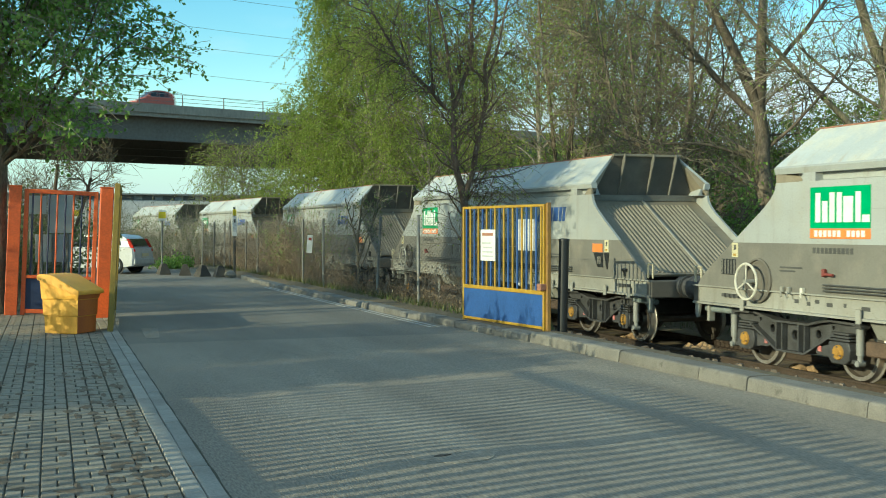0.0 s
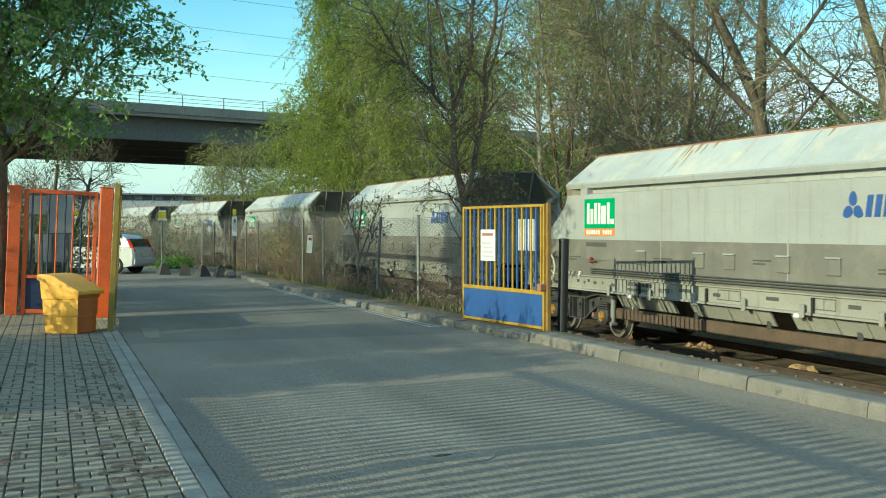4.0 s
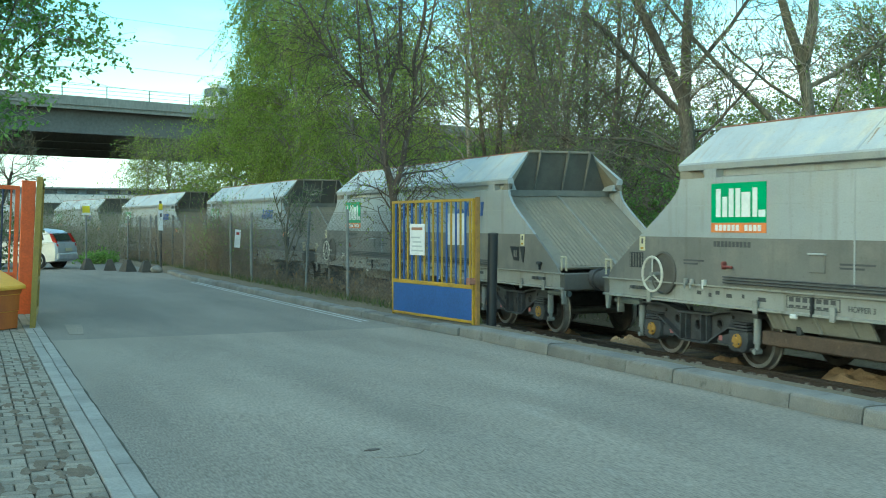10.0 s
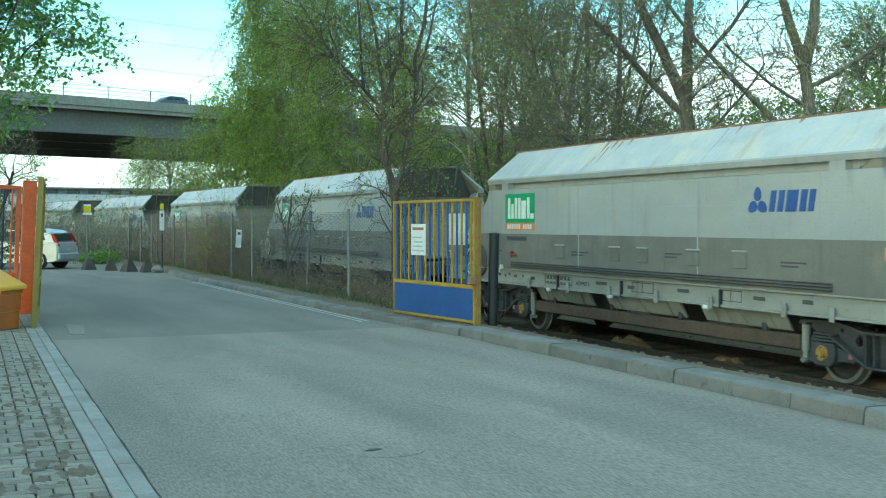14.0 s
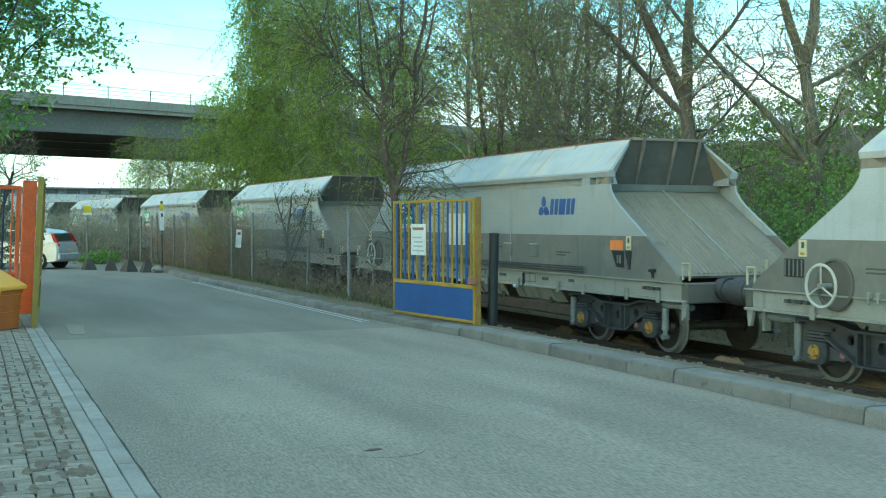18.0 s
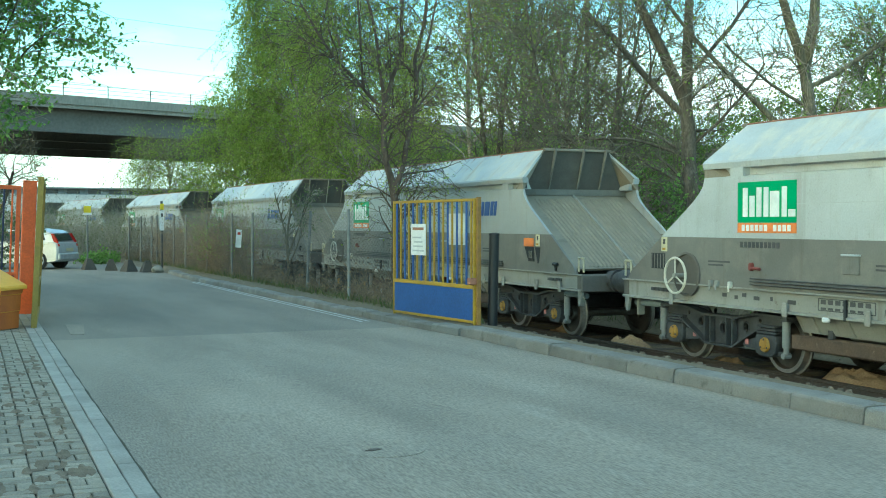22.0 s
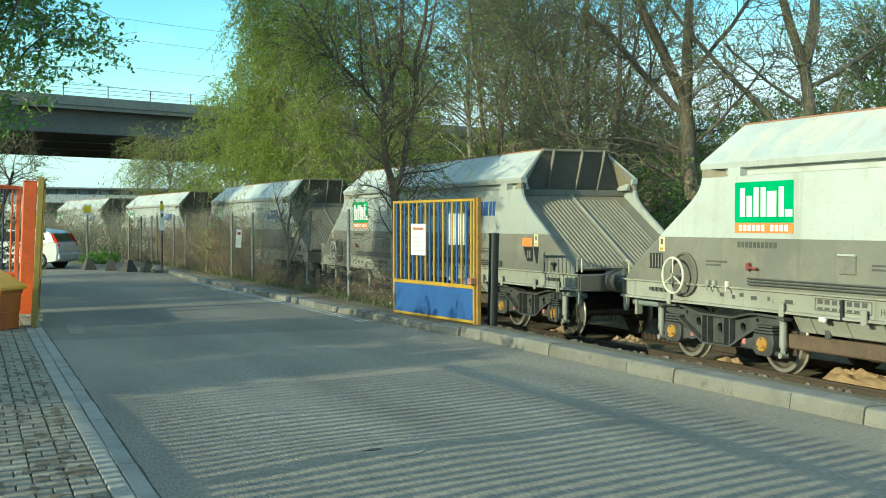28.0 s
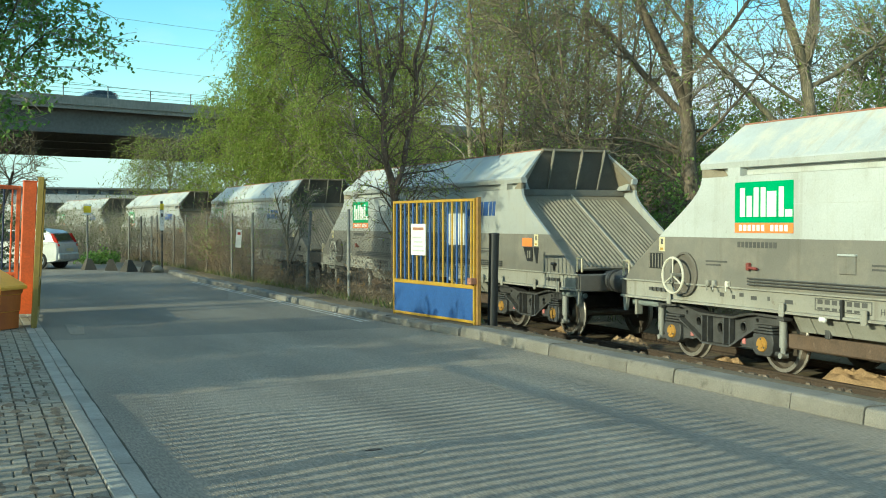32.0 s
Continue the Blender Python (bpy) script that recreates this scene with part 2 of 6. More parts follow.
M["pipe"] = plain("pipe_grey_blue", (0.22, 0.25, 0.245), 0.5)
M["damper"] = plain("damper_grey", (0.27, 0.27, 0.25), 0.5)
M["tag_pink"] = plain("tag_faded_red", (0.55, 0.20, 0.19), 0.6)
M["white"] = plain("white_paint", (0.80, 0.80, 0.77), 0.5)
M["green"] = plain("sign_green", (0.012, 0.36, 0.13), 0.45)
M["orange"] = plain("sign_orange", (0.83, 0.24, 0.06), 0.5)
M["blue"] = plain("logo_blue", (0.035, 0.095, 0.30), 0.5)
M["black"] = plain("black_paint", (0.02, 0.021, 0.022), 0.5)
M["ink"] = plain("stencil_paint", (0.08, 0.08, 0.075), 0.7)
M["red"] = plain("red_paint", (0.42, 0.05, 0.035), 0.6)
M["valve_red"] = plain("valve_dull_red", (0.22, 0.05, 0.04), 0.6)
M["rust"] = surf("rust", (0.36, 0.17, 0.11), (0.30, 0.15, 0.10), 8.0, 0.9, 0, 0.4, 50.0)
M["rust_brown"] = surf("rust_brown", (0.33, 0.225, 0.145), (0.27, 0.19, 0.13), 8.0, 0.9, 0, 0.3, 50.0)
M["gate_yellow"] = surf("gate_yellow", (0.43, 0.27, 0.03), (0.36, 0.21, 0.03), 3.0, 0.55, 0, 0.2, 40.0, c3=(0.18, 0.09, 0.04), dirt=0.42)
M["rust_yellow"] = surf("rusty_yellow_paint", (0.33, 0.19, 0.045), (0.22, 0.12, 0.05), 5.0, 0.75, 0, 0.3, 40.0, c3=(0.12, 0.07, 0.04), dirt=0.5)
M["olive_yellow"] = surf("faded_olive_yellow", (0.34, 0.235, 0.05), (0.26, 0.175, 0.045), 3.0, 0.65, 0, 0.3, 40.0, c3=(0.13, 0.085, 0.04), dirt=0.45)
M["gate_blue"] = surf("gate_blue", (0.035, 0.10, 0.30), (0.03, 0.085, 0.25), 1.6, 0.5, 0, 0.1, 40.0, c3=(0.09, 0.13, 0.22), dirt=0.35)
M["gate_orange"] = surf("gate_orange", (0.70, 0.13, 0.035), (0.58, 0.11, 0.035), 3.0, 0.5, 0, 0.15, 40.0, c3=(0.36, 0.10, 0.05), dirt=0.35)
M["gate_navy"] = plain("gate_navy", (0.02, 0.035, 0.09), 0.5)
M["bin"] = surf("bin_yellow", (0.86, 0.45, 0.07), (0.78, 0.39, 0.06), 3.0, 0.45, 0, 0.12, 30.0, c3=(0.5, 0.25, 0.05), dirt=0.3, grain=0.05)
# deeper orange that puts the shade of the bin's road side into the colour
M["bin_side"] = surf("bin_shaded_orange", (0.52, 0.15, 0.03), (0.40, 0.11, 0.03), 2.0, 0.5, 0, 0.12, 30.0, c3=(0.22, 0.07, 0.03), dirt=0.45, grain=0.06)
M["galv"] = surf("galvanised", (0.25, 0.25, 0.24), (0.18, 0.18, 0.172), 6.0, 0.55, 0.5, 0.1, 50.0, per_object=0.25)
M["wire"] = plain("fence_wire", (0.13, 0.125, 0.115), 0.6, 0.4)
M["concrete"] = surf("bridge_concrete", (0.30, 0.275, 0.225), (0.245, 0.225, 0.185), 0.25, 0.9, 0, 0.2, 4.0, c3=(0.25, 0.233, 0.197), dirt=0.35, stretch=(1, 1, 0.4))
M["girder"] = surf("girder_paint", (0.165, 0.152, 0.13), (0.135, 0.124, 0.106), 0.2, 0.7, 0, 0.1, 4.0, c3=(0.24, 0.22, 0.19), dirt=0.3)
M["block"] = surf("block_concrete", (0.08, 0.073, 0.062), (0.06, 0.056, 0.048), 4.0, 0.95, 0, 0.4, 40.0, c3=(0.115, 0.107, 0.092), dirt=0.4, per_object=0.15)
M["bark_grey"] = surf("bark_grey_green", (0.19, 0.165, 0.115), (0.11, 0.096, 0.066), 6.0, 0.95, 0, 1.0, 32.0, c3=(0.13, 0.155, 0.06), dirt=0.7, stretch=(1, 1, 0.3), grain=0.35)
M["bark_birch"] = surf("bark_birch", (0.34, 0.31, 0.26), (0.20, 0.165, 0.13), 5.0, 0.9, 0, 0.6, 30.0, c3=(0.08, 0.065, 0.055), dirt=0.6, stretch=(1, 1, 0.5))
M["bark"] = surf("bark_brown", (0.175, 0.138, 0.10), (0.095, 0.075, 0.054), 6.0, 0.95, 0, 1.0, 32.0, c3=(0.12, 0.135, 0.055), dirt=0.65, stretch=(1, 1, 0.3), grain=0.35)
M["bark_dark"] = surf("bark_dark", (0.16, 0.115, 0.085), (0.085, 0.062, 0.048), 5.0, 0.95, 0, 0.8, 25.0, c3=(0.42, 0.38, 0.31), dirt=0.55, stretch=(1, 1, 0.5))
M["twig"] = surf("twig_brown", (0.20, 0.165, 0.11), (0.14, 0.118, 0.08), 3.0, 0.9, 0, 0.0, 30.0)
M["twig_grey"] = surf("twig_grey", (0.35, 0.30, 0.23), (0.26, 0.22, 0.17), 3.0, 0.9, 0, 0.0, 30.0)
M["bramble"] = surf("bramble_stem", (0.33, 0.255, 0.175), (0.21, 0.16, 0.11), 3.0, 0.9, 0, 0.0, 30.0)
M["leaf_birch"] = leaf_mat("leaf_birch", (0.16, 0.225, 0.036), (0.255, 0.335, 0.06), (0.40, 0.465, 0.105), 0.6)
M["leaf_fresh"] = leaf_mat("leaf_fresh", (0.14, 0.255, 0.05), (0.22, 0.365, 0.085), (0.34, 0.48, 0.13), 0.6)
M["leaf_dark"] = leaf_mat("leaf_dark", (0.09, 0.125, 0.05), (0.13, 0.165, 0.065), (0.19, 0.225, 0.09), 0.4)
M["leaf_bank"] = leaf_mat("leaf_bank", (0.12, 0.19, 0.04), (0.20, 0.29, 0.06), (0.33, 0.41, 0.10), 0.5)
M["leaf_dead"] = leaf_mat("leaf_dead", (0.16, 0.12, 0.072), (0.235, 0.175, 0.11), (0.31, 0.235, 0.145), 0.2)
M["grass"] = leaf_mat("grass_blades", (0.07, 0.11, 0.025), (0.13, 0.15, 0.05), (0.24, 0.21, 0.10), 0.3)
M["silver"] = plain("car_silver", (0.56, 0.58, 0.60), 0.32, 0.4)
M["dark_car"] = plain("car_dark_grey", (0.10, 0.11, 0.115), 0.3, 0.4)
M["green_tank"] = plain("tank_green", (0.015, 0.13, 0.07), 0.4)
M["lorry_red"] = plain("lorry_red", (0.45, 0.12, 0.09), 0.5)
M["tyre"] = plain("tyre_rubber", (0.022, 0.022, 0.022), 0.85)
M["alloy"] = plain("alloy_wheel", (0.55, 0.56, 0.57), 0.35, 0.7)
M["lamp_red"] = plain("lamp_red", (0.5, 0.02, 0.015), 0.15)
M["lamp_clear"] = plain("lamp_clear", (0.75, 0.76, 0.76), 0.15)
M["glass"] = glass_mat("dark_glass")
M["cladding"] = surf("pale_cladding", (0.72, 0.71, 0.66), (0.64, 0.63, 0.585), 0.2, 0.6, 0, 0.1, 3.0)
M["clad_grey"] = surf("grey_cladding", (0.30, 0.31, 0.30), (0.25, 0.26, 0.25), 0.2, 0.6, 0, 0.1, 3.0)
M["sign_yellow"] = plain("sign_yellow", (0.80, 0.62, 0.03), 0.5)
M["warn"] = plain("warning_plate", (0.66, 0.60, 0.38), 0.5)
M["brown_beam"] = surf("rusty_brown_beam", (0.125, 0.084, 0.057), (0.085, 0.06, 0.043), 4.0, 0.85, 0, 0.3, 40.0, c3=(0.20, 0.15, 0.11), dirt=0.45)
M["cream_white"] = plain("cream_white_paint", (0.66, 0.63, 0.53), 0.5)
M["cream"] = plain("grab_rail_cream", (0.50, 0.44, 0.30), 0.55)
M["cloud"] = bpy.data.materials.new("cloud_vapour")
M["cloud"].use_nodes = True
cn, cl = M["cloud"].node_tree.nodes, M["cloud"].node_tree.links
c_clear, c_soft, c_mix = cn.new("ShaderNodeBsdfTransparent"), cn.new("ShaderNodeBsdfTranslucent"), cn.new("ShaderNodeMixShader")
c_soft.inputs["Color"].default_value = (0.95, 0.95, 0.95, 1)
c_mix.inputs["Fac"].default_value = 0.40
cl.new(c_clear.outputs["BSDF"], c_mix.inputs[1])
cl.new(c_soft.outputs["BSDF"], c_mix.inputs[2])
cl.new(c_mix.outputs["Shader"], cn["Material Output"].inputs["Surface"])
M["board"] = plain("pale_board", (0.50, 0.52, 0.52), 0.6)


# ---- mesh helpers ----
def box(bm, x0, x1, y0, y1, z0, z1, bevel=0.0):
    r = bmesh.ops.create_cube(bm, size=1.0)
    vs = r["verts"]
    for v in vs:
        v.co = Vector((x0 + (v.co.x + 0.5) * (x1 - x0), y0 + (v.co.y + 0.5) * (y1 - y0), z0 + (v.co.z + 0.5) * (z1 - z0)))
    if bevel:
        es = list({e for v in vs for e in v.link_edges})
        bmesh.ops.bevel(bm, geom=es, offset=bevel, segments=1, affect="EDGES")


def prism(bm, pts, a, b, plane="yz"):
    """A polygon drawn in a plane, pulled out along the third axis from a to b."""
    def at(u, v, w):
        return {"yz": (w, u, v), "xz": (u, w, v), "xy": (u, v, w)}[plane]
    lo = [bm.verts.new(at(u, v, a)) for u, v in pts]
    hi = [bm.verts.new(at(u, v, b)) for u, v in pts]
    n = len(pts)
    bm.faces.new(lo)
    bm.faces.new(hi[::-1])
    for i in range(n):
        bm.faces.new((lo[i], hi[i], hi[(i + 1) % n], lo[(i + 1) % n]))


def tube(bm, p0, p1, r, n=10, r1=None):
    p0, p1 = Vector(p0), Vector(p1)
    d = p1 - p0
    q = d.to_track_quat("Z", "Y").to_matrix()
    ra, rb = r, r if r1 is None else r1
    lo, hi = [], []
    for i in range(n):
        a = 2 * math.pi * i / n
        o = q @ Vector((math.cos(a), math.sin(a), 0))
        lo.append(bm.verts.new(p0 + o * ra))
        hi.append(bm.verts.new(p1 + o * rb))
    bm.faces.new(lo[::-1])
    bm.faces.new(hi)
    for i in range(n):
        bm.faces.new((lo[i], lo[(i + 1) % n], hi[(i + 1) % n], hi[i]))


def ring(bm, centre, r, thick, n=24, axis="x", m=6):
    """A torus."""
    c = Vector(centre)
    grid = []
    for i in range(n):
        a = 2 * math.pi * i / n
        row = []
        for j in range(m):
            b = 2 * math.pi * j / m
            rr = r + thick * math.cos(b)
            p = (thick * math.sin(b), rr * math.cos(a), rr * math.sin(a))
            if axis == "z":
                p = (p[1], p[2], p[0])
            if axis == "y":
                p = (p[1], p[0], p[2])
            row.append(bm.verts.new(c + Vector(p)))
        grid.append(row)
    for i in range(n):
        for j in range(m):
            bm.faces.new((grid[i][j], grid[(i + 1) % n][j], grid[(i + 1) % n][(j + 1) % m], grid[i][(j + 1) % m]))


def lathe(bm, prof, centre=(0, 0, 0), n=24, axis="x"):
    """Turns a profile of (along, radius) round an axis."""
    c = Vector(centre)
    rows = []
    for u, r in prof:
        row = []
        for i in range(n):
            a = 2 * math.pi * i / n
            p = (u, r * math.cos(a), r * math.sin(a)) if axis == "x" else (r * math.cos(a), r * math.sin(a), u)
            row.append(bm.verts.new(c + Vector(p)))
        rows.append(row)
    for k in range(len(rows) - 1):
        for i in range(n):
            bm.faces.new((rows[k][i], rows[k][(i + 1) % n], rows[k + 1][(i + 1) % n], rows[k + 1][i]))
    bm.faces.new(rows[0])
    bm.faces.new(rows[-1][::-1])


def finish(bm, name, material, smooth=False):
    bmesh.ops.recalc_face_normals(bm, faces=bm.faces[:])
    me = bpy.data.meshes.new(name)
    bm.to_mesh(me)
    bm.free()
    me.materials.append(material)
    if smooth:
        me.shade_smooth()
        me.set_sharp_from_angle(angle=radians(35))
    return me


def part(name, bm, material, parent=None, label="", smooth=False):
    ob = new(name, finish(bm, name, material, smooth))
    ob.parent = parent
    if label:
        ob["label"] = label
    return ob


def made(fn, *a, **k):
    """A fresh bmesh with one call of a mesh helper in it."""
    bm = bmesh.new()
    fn(bm, *a, **k)
    return bm


def mesh_np(name, verts, faces, material, smooth=False):
    """A mesh from arrays: verts (n, 3), faces (m, 3 or 4)."""
    me = bpy.data.meshes.new(name)
    faces = np.asarray(faces, dtype=np.int32)
    m, k = faces.shape
    me.vertices.add(len(verts))
    me.vertices.foreach_set("co", np.asarray(verts, dtype=np.float32).ravel())
    me.loops.add(m * k)
    me.loops.foreach_set("vertex_index", faces.ravel())
    me.polygons.add(m)
    me.polygons.foreach_set("loop_start", np.arange(0, m * k, k, dtype=np.int32))
    me.update(calc_edges=True)
    me.materials.append(material)
    if smooth:
        me.shade_smooth()
    else:
        me.shade_flat()
    return me


def thing(name, label, category, group="", at=(0, 0, 0), rz=0):
    ob = new(name)
    ob.empty_display_size = 0.2
    ob.matrix_basis = pose(*at, 0, 0, rz)
    return tagged(ob, label, category, group)


# ---- plan of the line ----
RAIL_Z, TRACK_X, BEND_Y, BEND_R = -0.50, 11.47, 36.8, 278.0


def bend(y):
    """Sideways shift of the line where it curves away."""
    return -np.maximum(0, np.asarray(y, dtype=float) - BEND_Y) ** 2 / (2 * BEND_R)


def on_line(s):
    return TRACK_X + float(bend(s)), s


# ---- ground ----
def step(a, b, v):
    t = np.clip((v - a) / (b - a), 0, 1)
    return t * t * (3 - 2 * t)


def ground_z(x, y):
    u = x - bend(np.minimum(y, 120))
    z = -0.03 + 0.10 * step(6.6, 6.75, u) * step(-30, -20, y)
    z = z - 0.72 * step(7.3, 9.3, u) * (1 - step(13.6, 15.0, u))
    z = z - 0.06 * step(13.6, 15.0, u)
    rise = 4.3 * step(14.5, 25.0, u) * (1 - step(62, 84, y))
    wob = 0.12 * np.sin(x * 1.3 + y * 0.7) + 0.1 * np.sin(x * 0.5 - y * 1.1)
    return z + rise + wob * step(14.5, 17, u)


gx = np.concatenate([-np.geomspace(2500, 14, 24), np.arange(-12, 5.95, 1.0), np.arange(6.0, 16, 0.15), np.arange(16, 30, 0.6), np.geomspace(31, 2500, 24)])
gy = np.concatenate([-np.geomspace(2500, 14, 18), np.arange(-12, 100, 1.0), np.geomspace(101, 2500, 24)])
GX, GY = np.meshgrid(gx, gy)
gv = np.stack([GX, GY, ground_z(GX, GY)], -1).reshape(-1, 3)
nx, ny = len(gx), len(gy)
gi = (np.arange(ny - 1)[:, None] * nx + np.arange(nx - 1)[None]).ravel()
ground = new("ground", mesh_np("ground", gv, np.stack([gi, gi + 1, gi + nx + 1, gi + nx], -1), M["grass_ground"], True))
tagged(ground, "rough grass and earth ground beside the railway line", "ground", kind="structure")

# road with the wider apron behind
ROAD_R = 6.60
SPLAY = 1.02


def left_edge(y):
    return 1.122 + 0.0178 * (y - 6.77)


def splayed(dz=0.0):
    return pose(1.122, 6.77, dz, 0, 0, -SPLAY) @ pose(-1.122, -6.77, 0)


def road_z(x, y):
    """Settled surface of the near road: a heave round the manhole, a ridge and faint hollows."""
    z = 0.032 * np.minimum(1, 1.8 * np.exp(-((x - 2.75) / 0.75) ** 2 - ((y - 7.45) / 0.46) ** 2)) + 0.022 * np.exp(-((x - 2.25) / 0.45) ** 2 - ((y - 9.35) / 0.26) ** 2)
    z = z + 0.018 * np.exp(-((x - 3.4) / 0.9) ** 2 - ((y - 6.3) / 0.3) ** 2)
    z = z + 0.004 * np.sin(1.9 * x + 0.7 * y) * np.sin(1.3 * y - 0.4 * x) + 0.0015 * np.sin(7.1 * x + 2.0 * y) * np.sin(5.3 * y)
    return z * np.clip((x - 1.25) / 0.5, 0, 1) * np.clip((6.6 - x) / 0.5, 0, 1) * np.clip((16.0 - y) / 1.5, 0, 1)


rx_, ry_ = np.linspace(0, 1, 90), np.concatenate([np.linspace(-12, 4.8, 18), np.arange(4.9, 16.35, 0.07), [16.4]])
RX, RY = np.meshgrid(rx_, ry_)
RX = left_edge(RY) - 0.06 + RX * (7.0 - left_edge(RY) + 0.06)
ri = (np.arange(len(ry_) - 1)[:, None] * 90 + np.arange(89)[None]).ravel()
road = new("road", mesh_np("road", np.stack([RX, RY, road_z(RX, RY)], -1).reshape(-1, 3), np.stack([ri, ri + 1, ri + 91, ri + 90], -1), M["asphalt"], True))
tagged(road, "worn grey asphalt road with a fine open grain", "road", kind="structure")
bm = bmesh.new()
prism(bm, [(left_edge(16.4) - 0.06, 16.4), (3.4, 16.4), (3.7, 18.6), (7.0, 18.9), (7.0, 36.2), (6.4, 36.2), (6.4, 60), (-14, 60), (-14, 36.2), (left_edge(36.2) - 0.06, 36.2)], -0.025, -0.002, "xy")
tagged(part("road", bm, M["asphalt_new"]), "darker patched asphalt beyond the gates and across the yard", "road", kind="structure")

bm = bmesh.new()
prism(bm, [(3.4, 16.4), (7.0, 16.4), (7.0, 18.9), (3.7, 18.6)], -0.025, 0.0, "xy")
tagged(part("road", bm, M["asphalt_new"]), "worn grey asphalt beside a darker repair", "road", kind="structure")

bm = bmesh.new()
for x0, x1 in ((6.22, 6.21), (6.09, 6.08)):
    prism(bm, [(x0 + 0.06, 17.6), (x0 + 0.01, 17.6), (x1 - 0.03, 24.0), (x1 - 0.07, 31.0), (x1 - 0.02, 31.0), (x1 + 0.02, 24.0)], -0.001, 0.002, "xy")
tagged(part("road_marking", bm, M["faded_white"]), "faded double white edge line along the kerb", "road marking", kind="structure")
# sun spot between shadows, laid on as a patch of paler asphalt
bm = bmesh.new()
prism(bm, [(1.61, 17.2), (1.80, 17.14), (1.95, 18.77), (1.69, 18.89)], -0.001, 0.003, "xy")
tagged(part("road_patch", bm, M["asphalt"]), "small sunlit spot painted as paler asphalt", "road patch", kind="structure")
bm = bmesh.new()
lathe(bm, [(0.0, 0.29), (0.0335, 0.29), (0.0345, 0.285), (0.0345, 0.02)], (2.75, 7.45, 0), 28, "z")
tagged(part("manhole_cover", bm, M["asphalt"]), "round worn iron manhole cover set in asphalt", "manhole cover")
bm = bmesh.new()
prism(bm, [(2.60, 7.41), (2.66, 7.395), (2.73, 7.43), (2.71, 7.46), (2.65, 7.45)], 0.035, 0.040, "xy")
tagged(part("leaf_litter", bm, M["sleeper"]), "flat brown scrap lying on the manhole cover", "litter")

# kerbs
kr = thing("kerb", "pale concrete kerbstones between road and railway verge", "kerb", at=(0, 0, 0))
kr["kind"] = "structure"
KERB_STEP = 0.863
kme = finish(made(prism, [(0, -0.02), (0.0, 0.02), (0.012, 0.115), (0.022, 0.135), (0.045, 0.145), (0.285, 0.145), (0.305, 0.125), (0.305, -0.02)], 0.006, KERB_STEP - 0.006, "xz"), "kerbstone", M["kerb"])
kms = finish(made(prism, [(0, -0.02), (0, 0.03), (0.012, 0.095), (0.035, 0.115), (0.24, 0.12), (0.26, 0.10), (0.26, -0.02)], 0.006, KERB_STEP - 0.006, "xz"), "kerbstone", M["kerb"])


def kerb_x(y):
    """Face of the kerb, which draws in beyond the gate and bends round to the sign at its end."""
    return float(np.interp(y, (14.0, 15.0, 16.1, 18.4, 21.0, 28.0, 32.0, 34.5, 37.0, 40.0), (6.60, 6.57, 6.50, 6.40, 6.31, 6.27, 6.22, 6.27, 6.45, 6.75)))


for i in range(-7, 12):
    o = new("kerbstone", kme)
    o.parent = kr
    o.matrix_basis = pose(ROAD_R + 0.004 * (i % 3), 4.44 + i * KERB_STEP, -0.004 * ((i * 7) % 3), 0, 0, 0.2 * ((i * 5) % 3 - 1))
for i in range(26):
    y = 4.44 + 12 * KERB_STEP + i * KERB_STEP
    o = new("kerbstone", kms)
    o.parent = kr
    o.matrix_basis = pose(kerb_x(y) + 0.005 * ((i * 3) % 3 - 1), y, -0.007 * ((i * 7) % 4), 0, 0, math.degrees(math.atan2(kerb_x(y) - kerb_x(y + KERB_STEP), KERB_STEP)))
kl = thing("kerb", "flush concrete edging and channel beside block paving", "kerb", at=(0, 0, 0))
kl["kind"] = "structure"
kl.matrix_basis = splayed()
kme2 = finish(made(box, 0, 0.119, 0.004, 0.911, -0.02, 0.016, 0.006), "edging_stone", M["edging"])
for i in range(-7, 19):
    for j in range(2):
        o = new("edging_stone", kme2)
        o.parent = kl
        o.matrix_basis = pose(0.868 + 0.124 * j + 0.002 * ((i * 5) % 3 - 1), 4.6 + i * 0.915 + 0.4 * j, -0.004 * ((i * 3 + j) % 2), 0, 0, 0.12 * ((i * 7 + j) % 3 - 1))

bm = bmesh.new()
for i in range(60):
    y = -2.0 + i * 0.34
    a, b = 0.006 * math.sin(i * 2.3), 0.006 * math.sin((i + 1) * 2.3)
    prism(bm, [(1.113, y), (1.128 + a, y), (1.128 + b, y + 0.34), (1.113, y + 0.34)], -0.02, 0.004, "xy")
part("joint", bm, M["joint"], kl, "dark open joint beside the asphalt")

# ---- railway track ----
track = thing("railway_track", "rusty railway track on brown earth and ballast", "railway track")
ys = np.arange(-6, 121, 1.5)


def sweep_line(prof, dx, z0, name, material, parent):
    pts = np.array(prof)
    rows = []
    for y in ys:
        rows.append(np.stack([np.full(len(pts), TRACK_X + dx + float(bend(y))) + pts[:, 0], np.full(len(pts), y), z0 + pts[:, 1]], -1))
    v = np.concatenate(rows)
    k = len(pts)
    f = []
    for i in range(len(ys) - 1):
        for j in range(k):
            f.append((i * k + j, i * k + (j + 1) % k, (i + 1) * k + (j + 1) % k, (i + 1) * k + j))
    o = new(name, mesh_np(name, v, f, material))
    o.parent = parent
    return o


